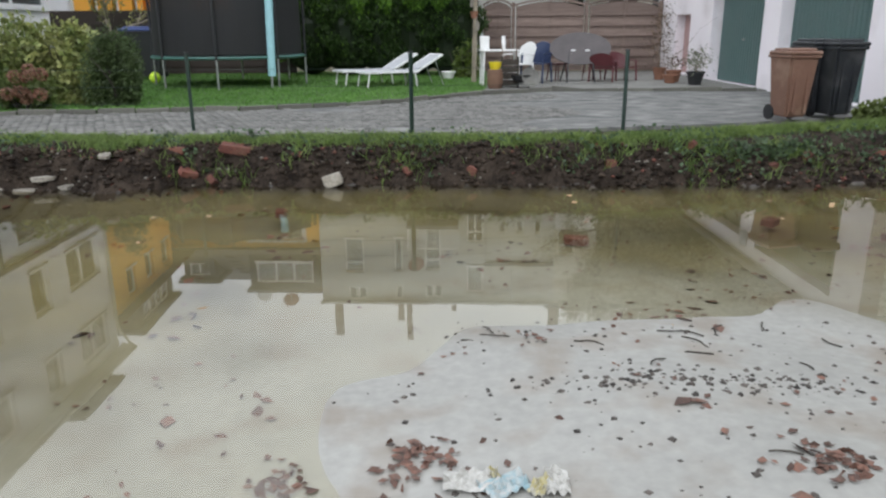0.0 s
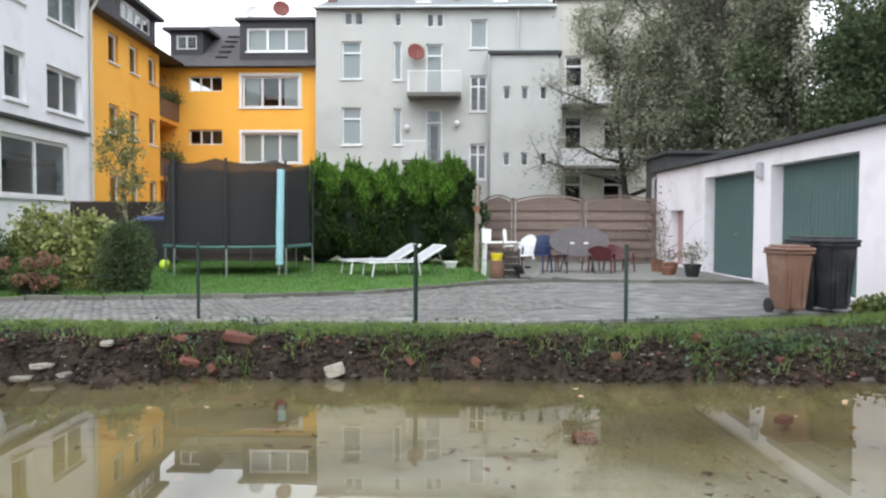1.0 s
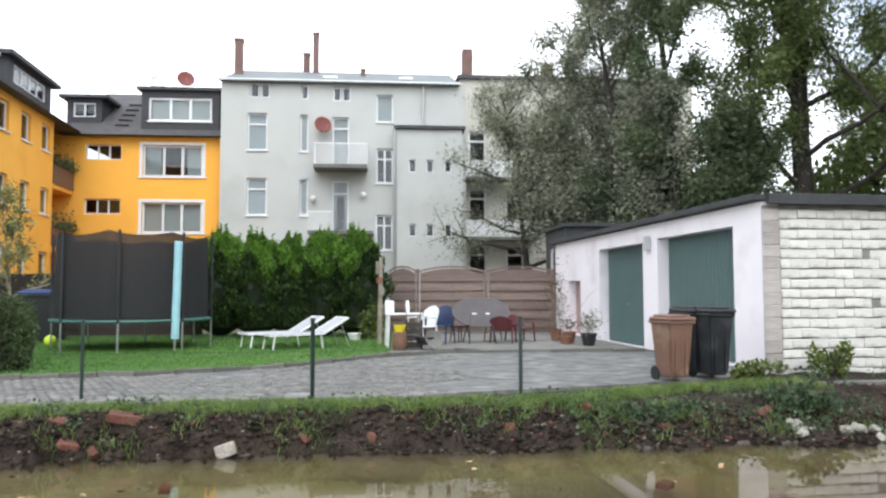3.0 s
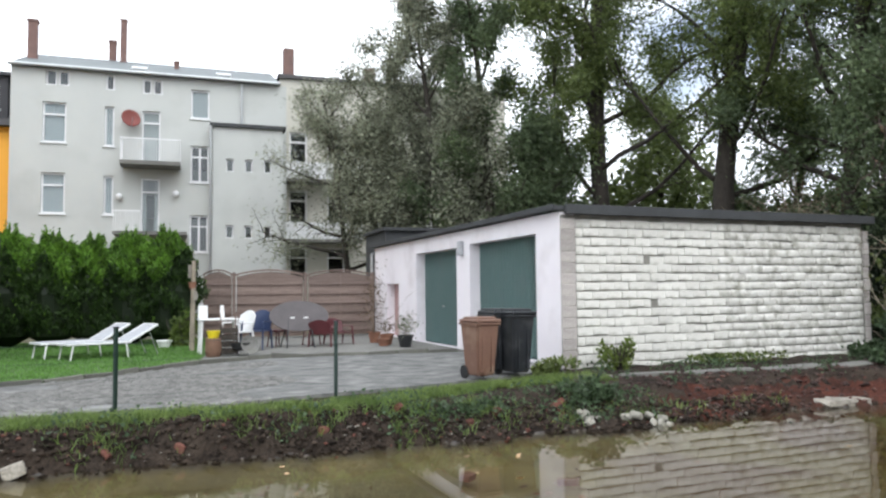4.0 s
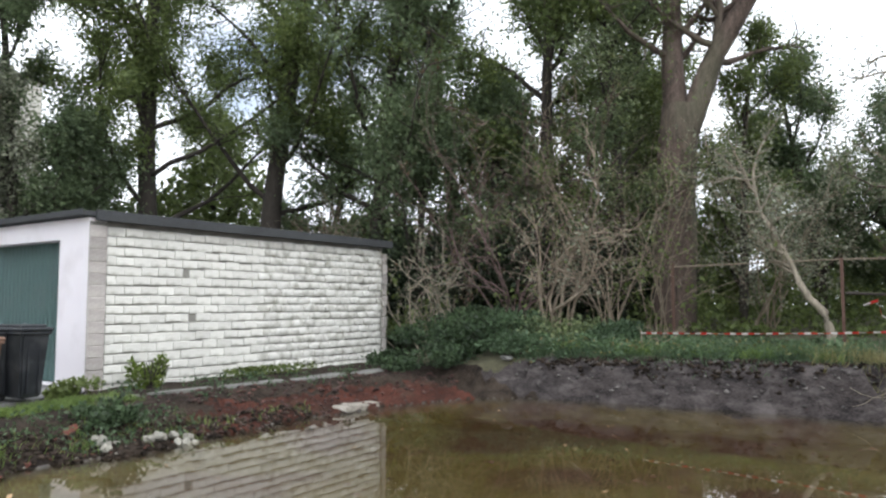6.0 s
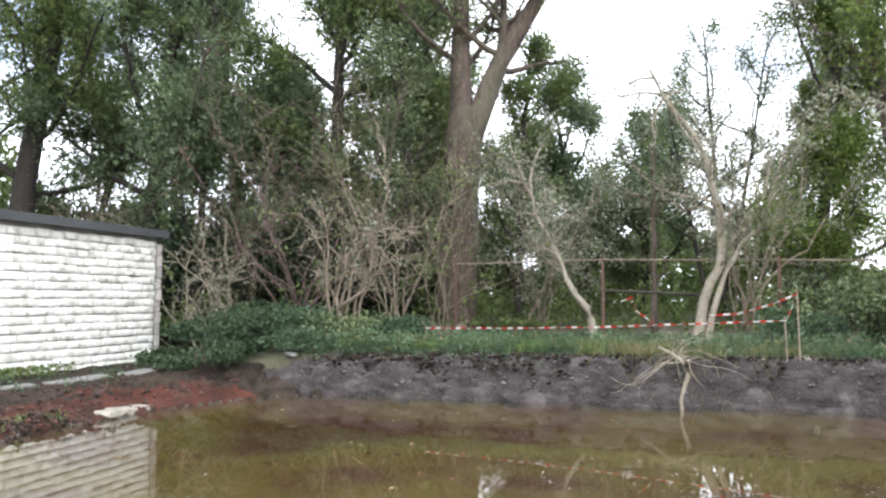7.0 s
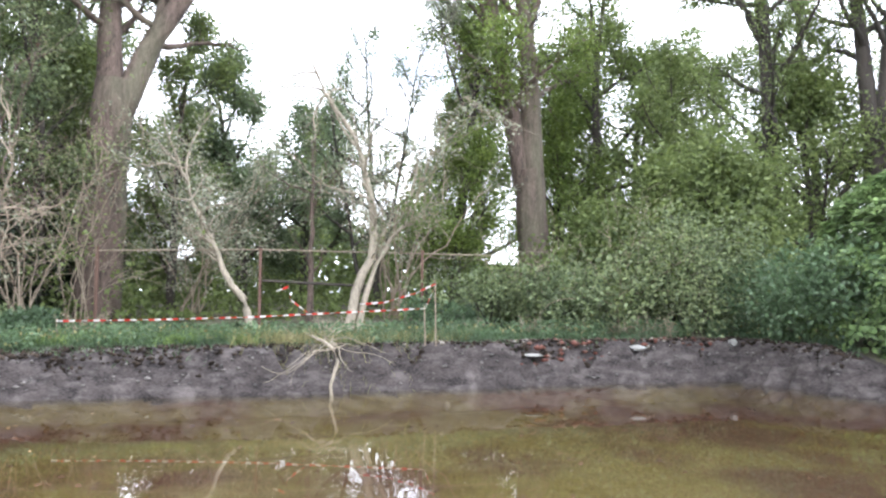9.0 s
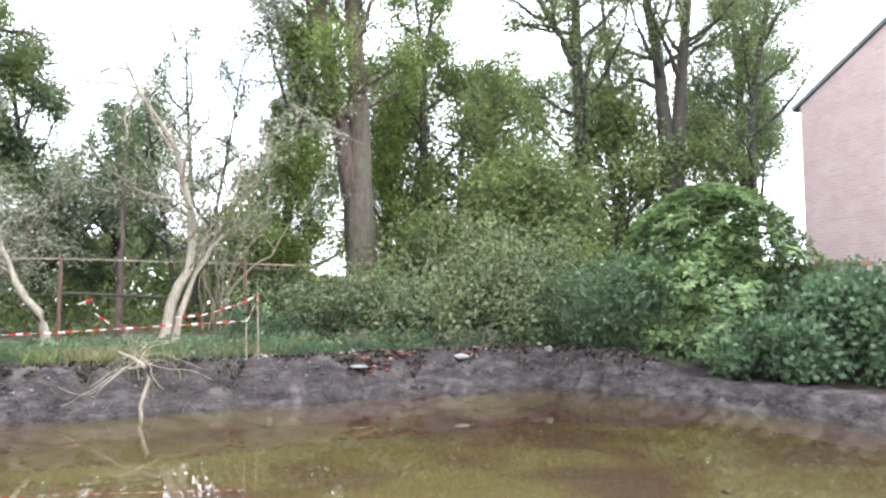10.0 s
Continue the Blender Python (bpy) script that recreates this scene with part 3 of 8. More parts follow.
M_BED = bed_material()
M_RED_SOIL = mat("red brick dust soil", (0.088, 0.032, 0.022), (0.026, 0.014, 0.011), spec=0.12, rough=0.95, scale=2.0, fine=25, bump=0.9, bump_dist=0.03, dirt=(0.05, 0.035, 0.025), dirt_scale=1.6, dirt_amount=0.8)
M_GREY_SOIL = mat("grey clay soil", (0.078, 0.066, 0.062), (0.015, 0.013, 0.013), spec=0.15, rough=0.95, scale=2.2, fine=20, bump=1.0, bump_dist=0.04, dirt=(0.125, 0.11, 0.104), dirt_scale=3.0, dirt_amount=0.6, stretch=(1, 1, 2.5))
M_LITTER = mat('leaf litter', (0.10, 0.095, 0.05), (0.045, 0.04, 0.025), rough=0.95, scale=1.5, fine=20, bump=0.8, bump_dist=0.03)
# silt that gives way to bare soil where the bed rises out of the water
M_EDGE = M_BED.copy()
M_EDGE.name = "pond edge silt"
en, el_ = M_EDGE.node_tree.nodes, M_EDGE.node_tree.links
e_geo, e_sep, e_noise, e_add, e_map, e_soil, e_mix = [en.new("ShaderNode" + k) for k in ("NewGeometry", "SeparateXYZ", "TexNoise", "Math", "MapRange", "ValToRGB", "Mix")]
e_noise.inputs["Scale"].default_value, e_noise.inputs["Detail"].default_value = 9.0, 6
e_add.operation = 'MULTIPLY_ADD'
e_add.inputs[1].default_value = 0.09
e_map.inputs[1].default_value, e_map.inputs[2].default_value = WATER_Z - 0.09 + 0.045, WATER_Z - 0.02 + 0.045
e_soil.color_ramp.elements[0].position, e_soil.color_ramp.elements[1].position = 0.35, 0.65
e_soil.color_ramp.elements[0].color, e_soil.color_ramp.elements[1].color = (0.016, 0.013, 0.011, 1), (0.062, 0.049, 0.038, 1)
e_mix.data_type = 'RGBA'
e_base = en["Principled BSDF"].inputs["Base Color"]
el_.new(e_geo.outputs["Position"], e_sep.inputs[0])
el_.new(e_geo.outputs["Position"], e_noise.inputs["Vector"])
el_.new(e_noise.outputs[0], e_add.inputs[0])
el_.new(e_sep.outputs["Z"], e_add.inputs[2])
el_.new(e_add.outputs[0], e_map.inputs[0])
el_.new(e_noise.outputs[0], e_soil.inputs[0])
el_.new(e_map.outputs[0], e_mix.inputs["Factor"])
el_.new(e_base.links[0].from_socket, e_mix.inputs["A"])
el_.new(e_soil.outputs[0], e_mix.inputs["B"])
el_.new(e_mix.outputs["Result"], e_base)
for m_ in (M_BED, M_RED_SOIL, M_GREY_SOIL, M_LITTER, M_EDGE):
    ground.data.materials.append(m_)
cx_, cy_ = GX[:-1, :-1] + 0.04, GY[:-1, :-1] + 0.04
fz_ = np.maximum(np.maximum(GZ[:-1, :-1], GZ[1:, 1:]), np.maximum(GZ[1:, :-1], GZ[:-1, 1:]))
slot = np.zeros(cx_.shape, np.int32)
slot[(poly_distance(cx_, cy_, POND) < 0.1) & (fz_ < WATER_Z + 0.03)] = 5
slot[(poly_distance(cx_, cy_, POND) < -0.9) | ((poly_distance(cx_, cy_, POND) < 0.2) & (poly_distance(cx_, cy_, SHOAL) < 1.0))] = 1
slot[(cx_ > 5.4) & (cx_ < 11.2) & (cy_ > 7.5) & (cy_ < 10.2) & (fz_ > WATER_Z + 0.04) & (fz_ < -0.11 + 0.04 * ripple(cx_, cy_, 0.9, 11)) & (ripple(cx_, cy_, 2.5, 11) + cx_ - 6.2 > 0)] = 2
slot[(cx_ > 11.9) & (cy_ < 8.4) & (fz_ > WATER_Z + 0.01)] = 3
slot[(cx_ > 5) & (cy_ < -7.2) & (cy_ > -9.4) & (fz_ > WATER_Z + 0.01)] = 3
slot[(cx_ > 12.2) & (poly_distance(cx_, cy_, POND) > 0.75)] = 4
slot[(cy_ > 11.7) | (cy_ < -10.5)] = 4
ground.data.polygons.foreach_set("material_index", slot.ravel())

water = np_mesh("water", [(-12, -10.5, WATER_Z), (15.5, -10.5, WATER_Z), (15.5, 10, WATER_Z), (-12, 10, WATER_Z)], [(0, 1, 2, 3)], M_WATER)
tagged(water, "still shallow brownish water with clear reflections", "water", kind="structure")

LAWN_EDGE = [(-12.0, 10.9), (-7.5, 11.3), (-5.3, 11.7), (-3.8, 11.95), (-1.7, 12.95), (-0.6, 14.1), (0.0, 14.75)]
bm = bmesh.new()
pts = [bm.verts.new((x, y, 0.03)) for x, y in LAWN_EDGE + [(0.15, 16.5), (0.3, 23), (-14, 23)]]
bmesh.ops.extrude_face_region(bm, geom=[bm.faces.new(pts)])
for v in pts:
    v.co.z = -0.06
lawn = tagged(part("lawn", bm, M_LAWN), "short green mown lawn behind a low stone edging", "lawn", kind="structure")
bm = bmesh.new()
pts = [bm.verts.new((x, y, 0.0)) for x, y in [(-12, 9.05), (-3, 9.25), (0, 9.5), (3.2, 10.3), (5.75, 11.2), (5.85, 11.6), (5.6, 15.4), (1.4, 15.6), (0.0, 14.7), (-0.6, 14.05), (-1.7, 12.9), (-3.8, 11.9), (-7.5, 11.25), (-12, 10.85)]]
bmesh.ops.extrude_face_region(bm, geom=[bm.faces.new(pts)])
for v in pts:
    v.co.z = -0.08
drive = tagged(part("driveway", bm, M_ASPHALT), "patchy grey worn asphalt driveway in front of the garages", "driveway", kind="structure")
bm = bmesh.new()
pts = [bm.verts.new((x, y, 0.025)) for x, y in [(0.02, 14.8), (1.4, 15.65), (5.6, 15.45), (5.3, 22.6), (0.32, 22.6)]]
bmesh.ops.extrude_face_region(bm, geom=[bm.faces.new(pts)])
for v in pts:
    v.co.z = -0.06
patio = tagged(part("patio", bm, M_CONCRETE), "weathered concrete slab patio before the wooden fence", "patio", kind="structure")

# ---- garage ----
GARAGE = pose(5.88, 11.55, 0, 0, 0, 3)
FRONT = GARAGE @ pose(0, 0, 0, 0, 0, -90)
garage = thing("garage", "low white garage with two green doors and painted block side", "garage")
doors_at = ((-3.85, -0.85, 0, 2.36), (-7.35, -4.6, 0, 2.32))
w = part("front_wall", wall_mesh(-11.2, 0, -0.1, 2.68, 0.3, [*doors_at, (-9.95, -8.85, 0.05, 1.55)]), M_GARAGE, garage)
w.matrix_basis = FRONT
w = part("side_wall", wall_mesh(0.31, 7.3, -0.35, 2.64, 0.24, []), M_JOINT, garage, "grey mortar wall behind white painted blocks")
w.matrix_basis = GARAGE @ pose(0, 0.03, 0)
w = part("corner_pier", boxes((0.01, 0.305, -0.016, -0.002, -0.1, 2.62)), M_JOINT, garage)
w.matrix_basis = GARAGE
w = part("back_wall", boxes((7.06, 7.3, 0.3, 11.2, -0.3, 2.55), (0.3, 7.06, 10.96, 11.2, -0.1, 2.55)), M_CONCRETE, garage)
w.matrix_basis = GARAGE
w = part("roof", boxes((-0.12, 7.45, -0.06, 11.4, 2.70, 2.78)), M_FELT, garage, "flat grey bitumen felt roof")
w.matrix_basis = GARAGE
w = part("fascia", boxes((-0.15, -0.121, -0.06, 11.4, 2.70, 2.80), (0.06, 7.5, -0.14, -0.061, 2.63, 2.80), bevel=0.008), M_FELT, garage, "dark grey roof edge strip")
w.matrix_basis = GARAGE
w = part("floor_slab", boxes((0.3, 7.06, 0.3, 10.96, -0.1, 0.0)), M_CONCRETE, garage)
w.matrix_basis = GARAGE
for u0, u1, z0, z1 in doors_at:
    n_ = 22
    bm = bmesh.new()
    step = (u1 - u0) / n_
    prof_ = []
    for k in range(n_):
        x_ = u0 + k * step
        prof_ += [(x_, 0.25), (x_ + step * 0.2, 0.25), (x_ + step * 0.28, 0.236), (x_ + step * 0.92, 0.236)]
    prof_.append((u1, 0.25))
    cols = [[bm.verts.new((x_, y_, z_)) for x_, y_ in prof_] for z_ in (0.02, z1 - 0.01)]
    for k in range(len(prof_) - 1):
        bm.faces.new((cols[0][k], cols[0][k + 1], cols[1][k + 1], cols[1][k]))
    bmesh.ops.solidify(bm, geom=bm.faces[:], thickness=0.004)
    d = part("garage_door", bm, M_GREEN_DOOR, garage, "green vertically ribbed up-and-over door")
    d.matrix_basis = FRONT
    h = part("handle", rods((((u0 + u1) / 2, 0.19, 0.95), ((u0 + u1) / 2, 0.245, 0.95), 0.025)), M_STEEL, d)
d = part("hatch_door", boxes((-9.95, -8.85, 0.24, 0.28, 0.05, 1.55)), mat("faded pink door paint", (0.50, 0.33, 0.31), (0.40, 0.26, 0.25), rough=0.7), garage, "small pinkish recessed door")
d.matrix_basis = FRONT
lamp = part("wall_lamp", boxes((-4.32, -4.16, -0.12, 0.0, 2.12, 2.45), bevel=0.03), plain("grey lamp housing", (0.45, 0.46, 0.48), 0.4), garage, "small grey wall lamp between the doors")
lamp.matrix_basis = FRONT
pipe = part("downpipe", rods((( -11.28, -0.08, 0.0), (-11.28, -0.08, 2.5), 0.05), ((-11.28, -0.08, 2.5), (-11.28, 0.1, 2.62), 0.05)), M_STEEL, garage, "grey rain downpipe")
pipe.matrix_basis = FRONT

# dark flat-roofed shed behind the garage
shed = thing("roof_box", "dark grey felt clad roof structure behind the garage", "shed")
part("body", boxes((5.75, 9.5, 23.2, 26, 0, 3.3)), M_FELT, shed)
part("roof", boxes((5.65, 9.6, 23.05, 26.1, 3.3, 3.4)), M_FELT, shed)


# ---- houses ----
def facade(house, place, u0, u1, z0, z1, wins, material, name="wall", thick=0.35, **kw):
    w_ = part(name, wall_mesh(u0, u1, z0, z1, thick, [q[:4] for q in wins]), material, house)
    w_.matrix_basis = place
    for q in wins:
        opts = dict(kw)
        if len(q) > 4:
            opts.update(q[4])
        add_window(house, place, *q[:4], **opts)
    return w_


def shell(house, place, u0, u1, depth, z0, z1, material):
    """The other three walls, and an added near-black floor that paints in each storey's darkness."""
    w_ = part("wall", boxes((u0, u0 + 0.3, 0.35, depth, z0, z1), (u1 - 0.3, u1, 0.35, depth, z0, z1), (u0 + 0.3, u1 - 0.3, depth - 0.3, depth, z0, z1)), material, house)
    w_.matrix_basis = place
    n_ = max(1, round((z1 - z0) / 3))
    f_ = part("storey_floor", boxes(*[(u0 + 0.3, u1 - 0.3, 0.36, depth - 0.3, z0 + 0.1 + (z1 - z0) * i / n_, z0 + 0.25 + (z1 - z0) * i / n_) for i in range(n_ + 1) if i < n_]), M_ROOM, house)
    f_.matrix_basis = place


# grey house
P_GREY = pose(0, 36, 0)
grey = thing("grey_house", "tall grey rendered four storey house with balcony", "house")
D = dict
wins = [(-6.45, -5.5, 8.05, 9.85, D(transom=0.3, fill="shut")), (-6.45, -5.5, 4.9, 6.7, D(transom=0.3, fill="shut")), (-6.45, -5.5, 1.7, 3.5, D(transom=0.3)),
        (-6.35, -5.9, 10.6, 11.3, D(sill=False)), (-5.85, -5.4, 10.6, 11.3, D(sill=False)), (-3.95, -3.55, 8.0, 9.8, D(fill="shut")), (-3.95, -3.55, 4.9, 6.65, D(fill="shut")),
        (-3.92, -3.55, 10.55, 11.28, D(sill=False)), (-2.38, -1.98, 10.5, 11.2, D(sill=False)), (-1.93, -1.53, 10.5, 11.2, D(sill=False)),
        (-2.4, -1.6, 7.25, 9.7, D(sill=False, transom=0.22, fill="net")), (-2.4, -1.6, 4.1, 6.6, D(sill=False, transom=0.25, lights=1, fill="curtain")),
        (-0.28, 0.54, 9.5, 10.85, D(fill="shut")), (-0.28, 0.54, 6.5, 8.2, D(transom=0.3, lights=2)), (-0.3, 0.52, 3.25, 4.95, D(transom=0.3, lights=2))]
facade(grey, P_GREY, -7.7, 4.1, -0.2, 11.35, wins, M_GREY_WALL, bar=0.075)
shell(grey, P_GREY, -7.7, 4.1, 10, -0.2, 11.35, M_GREY_WALL)
bm = bmesh.new()
vs = [bm.verts.new(p) for p in ((-7.75, 35.75, 11.4), (3.8, 35.75, 11.4), (3.8, 41, 13.4), (-7.75, 41, 13.4), (3.8, 46.3, 11.4), (-7.75, 46.3, 11.4))]
for q in ((0, 1, 2, 3), (3, 2, 4, 5), (0, 3, 5), (1, 4, 2), (0, 5, 4, 1)):
    bm.faces.new([vs[i] for i in q])
part("roof", bm, M_ROOF_GREY, grey, "grey low pitched metal roof")
part("gutter", rods(((-7.8, 35.72, 11.38), (3.8, 35.72, 11.38), 0.07)), M_STEEL, grey)
an = [(x, x + 0.34, z, z + 0.6, D(sill=False, bar=0.05)) for z in (6.93, 3.85) for x in (1.28, 2.12, 2.98)]
P_ANNEX = pose(0, 35.2, 0)
facade(grey, P_ANNEX, 0.68, 3.85, -0.2, 9.0, an, M_GREY_WALL, name="annex_wall", thick=0.3)
part("annex_side", boxes((0.68, 0.98, 35.5, 36, -0.2, 9.0), (3.55, 3.85, 35.5, 36, -0.2, 9.0)), M_GREY_WALL, grey)
part("annex_roof", boxes((0.55, 3.98, 35.05, 36, 9.0, 9.16)), M_FELT, grey, "dark flat roof of the stair annex")
part("downpipe", rods(((0.6, 35.1, 9.0), (0.6, 35.1, 0), 0.06)), M_STEEL, grey)
part("downpipe", rods(((2.0, 35.9, 9.2), (2.0, 35.9, 11.3), 0.06)), M_STEEL, grey)
for x, y, z, h_, r_ in ((-7.35, 38.5, 12.2, 1.95, 0.2), (-4.15, 41, 12.9, 1.4, 0.17), (-3.6, 40.5, 12.9, 2.4, 0.15), (-1.0, 39, 12.2, 0.7, 0.12)):
    part("chimney", boxes((x - r_, x + r_, y - r_, y + r_, z - 0.6, z + h_), (x - r_ * 1.2, x + r_ * 1.2, y - r_ * 1.2, y + r_ * 1.2, z + h_, z + h_ + 0.12), bevel=0.02), M_CHIMNEY, grey, "brick chimney stack")
balc = part("balcony", boxes((-3.2, -0.7, 34.7, 35.99, 7.02, 7.2), bevel=0.01), M_CONCRETE, grey, "small balcony with white railing")
bm = boxes((-3.2, -0.7, 34.72, 34.76, 8.15, 8.2), (-3.2, -3.16, 34.76, 35.99, 8.15, 8.2), (-0.74, -0.7, 34.76, 35.99, 8.15, 8.2))
for i in range(26):
    x = -3.18 + i * 0.098
    box(bm, x, x + 0.02, 34.73, 34.75, 7.2, 8.15)
for i in range(8):
    y = 34.9 + i * 0.14
    box(bm, -3.19, -3.17, y, y + 0.02, 7.2, 8.15)
    box(bm, -0.73, -0.71, y, y + 0.02, 7.2, 8.15)
part("railing", bm, M_FRAME, balc)
terr = part("terrace", boxes((-3.4, -0.4, 34.3, 35.99, 3.9, 4.05)), M_CONCRETE, grey)
bm = boxes((-3.4, -2.3, 34.32, 34.36, 4.9, 4.95))
for i in range(12):
    box(bm, -3.38 + i * 0.095, -3.36 + i * 0.095, 34.33, 34.35, 4.05, 4.9)
part("railing", bm, M_FRAME, terr)


def dish(parent, x, y, z, r, material, rx=75, rz=20):
    prof = [(0.02, 0.0)] + [(r * k / 6, 0.22 * r * (k / 6) ** 2) for k in range(1, 7)] + [(r * 0.98, 0.22 * r + 0.02)] + [(r * k / 6, 0.22 * r * (k / 6) ** 2 + 0.02) for k in range(5, 0, -1)]
    d_ = part("satellite_dish", lathe(prof, 20), material, parent, smooth=True)
    d_.matrix_basis = pose(x, y, z, rx, 0, rz)
    part("arm", rods(((0, -r * 0.9, 0.2 * r), (0, -0.1, r * 0.9), 0.015), ((0, 0, 0), (0, -0.1, -0.4), 0.02)), M_STEEL, d_)


for x_, y_ in ((-2.6, 37.2), (1.2, 37.4)):
    sk = part("skylight", boxes((-0.35, 0.35, -0.25, 0.25, 0.0, 0.1), bevel=0.015), M_FRAME, grey, "small roof skylight")
    sk.matrix_basis = pose(x_, y_, 11.4 + (y_ - 35.75) * 0.381 + 0.01, 20.8, 0, 0)
for x_, z_ in ((-3.3, 5.55), (-0.9, 5.75)):
    gl_ = part("wall_lamp", lathe([(0.001, 0), (0.1, 0.04), (0.15, 0.15), (0.1, 0.26), (0.001, 0.3)], 14), M_FRAME, grey, "white globe wall lamp", smooth=True)
    gl_.matrix_basis = pose(x_, 35.8, z_)
dish(grey, -2.85, 35.6, 9.2, 0.42, M_DISH_RED)

# further house with balconies behind the willow
P_BACK = pose(0, 39, 0)
backh = thing("grey_house", "plain grey house with white balconies half hidden by trees", "house")
wins = [(x, x + 0.95, z, z + 1.8, D(transom=0.3)) for z in (1.9, 4.9, 8.0) for x in (4.6, 6.6, 9.0, 11.5, 14)]
facade(backh, P_BACK, 4.1, 17, -0.2, 12.6, wins, M_BEIGE_WALL)
shell(backh, P_BACK, 4.1, 17, 9, -0.2, 12.6, M_BEIGE_WALL)
part("roof", boxes((4.0, 17.2, 38.8, 48.2, 12.6, 12.8)), M_ROOF, backh)
for z in (3.9, 7.0):
    b_ = part("balcony", boxes((4.2, 8.2, 37.7, 38.99, z, z + 0.15)), M_CONCRETE, backh)
    bm = boxes((4.2, 8.2, 37.7, 37.76, z + 0.15, z + 1.0))
    part("railing", bm, M_FRAME, b_, "white solid balcony front")
for x in (4.7, 9.2):
    part("chimney", boxes((x - 0.28, x + 0.28, 40, 40.6, 12.5, 14.6 if x < 6 else 13.9), bevel=0.02), M_CHIMNEY, backh)

# orange house: back wing and side wing
yel = thing("orange_house", "orange yellow rendered house with dark slate dormers", "house")
P_YB = pose(0, 37, 0)
wins = [(-11.6, -8.75, 6.85, 8.4, D(lights=3, trim=0.14, fill="curtain")), (-11.6, -8.75, 4.1, 5.6, D(lights=3, trim=0.14, fill="net")),
        (-14.3, -12.6, 7.65, 8.4, D(lights=3, sill=False, bar=0.06)), (-14.3, -12.6, 5.0, 5.75, D(lights=3, sill=False, bar=0.06)), (-11.6, -8.75, 1.2, 2.8, D(lights=3))]
facade(yel, P_YB, -17.5, -7.72, -0.2, 8.95, wins, M_ORANGE_WALL)
shell(yel, P_YB, -17.5, -7.72, 9, -0.2, 8.95, M_ORANGE_WALL)
bm = bmesh.new()
vs = [bm.verts.new(p) for p in ((-15.4, 36.5, 8.8), (-7.6, 36.5, 8.8), (-7.6, 40.5, 11.8), (-14.6, 40.5, 11.8), (-7.6, 46.3, 8.9), (-15.4, 46.3, 8.9))]
for q in ((0, 1, 2, 3), (3, 2, 4, 5), (0, 3, 5), (1, 4, 2), (0, 5, 4, 1)):
    bm.faces.new([vs[i] for i in q])
part("roof", bm, M_ROOF, yel, "dark slate tiled roof")
P_DORM = pose(0, 37.0, 0)
w_ = part("dormer", wall_mesh(-11.7, -8.0, 9.15, 11.1, 0.2, [(-11.35, -8.35, 9.6, 10.75)]), M_DORMER, yel, "dark slate clad box dormer")
w_.matrix_basis = P_DORM
part("dormer_side", boxes((-11.7, -11.5, 37.2, 40.4, 9.2, 11.1), (-8.2, -8.0, 37.2, 40.4, 9.2, 11.1), (-11.9, -7.8, 36.8, 40.5, 11.1, 11.25)), M_DORMER, yel)
add_window(yel, P_DORM, -11.35, -8.35, 9.6, 10.75, lights=3, fill="net", sill=True, depth=0.05, bar=0.09)
dish(yel, -9.7, 37.3, 11.75, 0.42, M_DISH_RED)
dish(yel, -11.3, 38, 11.75, 0.4, M_STEEL)
P_YS = pose(-14.85, 37.3, 0, 0, 0, 94)
holes = [(-a - 0.95, -a, z, z + 1.15) for z in (7.4, 4.62, 1.85) for a in (3.35, 5.5, 7.6)]
facade(yel, P_YS, -12.5, -2.95, -0.2, 9.0, [(*h, D(lights=1)) for h in holes], M_ORANGE_WALL, name="side_wall")
w_ = part("wing_body", boxes((-12.5, -0.2, 6.5, 7, -0.2, 8.95), (-12.5, -12.2, 0.35, 6.5, -0.2, 8.95), (-3.5, -3.2, 0.35, 6.5, -0.2, 8.95)), M_ORANGE_WALL, yel)
w_.matrix_basis = P_YS
for z in (5.9, 3.1):
    b_ = part("loggia_balcony", boxes((-2.9, -0.1, 0.0, 1.6, z, z + 0.2)), M_ORANGE_WALL, yel)
    b_.matrix_basis = P_YS
    g = np.random.default_rng(int(z * 10))
    v, f = leaf_quads(g, np.stack([g.uniform(-2.8, -0.2, 700), g.normal(0.0, 0.16, 700), z + 1.05 + g.gamma(1.5, 0.16, 700)], 1), 0.13, 0.07)
    np_mesh("balcony_plants", v, f, M_LEAF_DARK, b_, "dark green potted plants along the balcony")
    part("railing", boxes((-2.9, -0.1, -0.05, 0.05, z + 0.2, z + 1.05)), plain("brown balcony front", (0.16, 0.09, 0.06), 0.7), b_, "brown balcony front with flower boxes")
w_ = part("loggia_back", boxes((-3.2, -0.1, 1.7, 1.9, -0.2, 8.95)), M_ORANGE_WALL, yel)
w_.matrix_basis = P_YS
bm = bmesh.new()
vs = [bm.verts.new(p) for p in ((0.2, -0.5, 8.85), (-12.7, -0.5, 8.85), (-12.7, 3.3, 10.75), (0.2, 3.3, 10.75), (-12.7, 7.4, 8.9), (0.2, 7.4, 8.9))]
for q in ((0, 1, 2, 3), (3, 2, 4, 5), (0, 3, 5), (1, 4, 2), (0, 5, 4, 1)):
    bm.faces.new([vs[i] for i in q])
w_ = part("roof", bm, M_ROOF, yel)
w_.matrix_basis = P_YS
P_YD = P_YS @ pose(0, 0.25, 0)
w_ = part("dormer", wall_mesh(-7.3, -2.7, 9.05, 10.5, 0.2, [(-6.7, -3.3, 9.6, 10.35)]), M_DORMER, yel, "dark slate clad box dormer")
w_.matrix_basis = P_YD
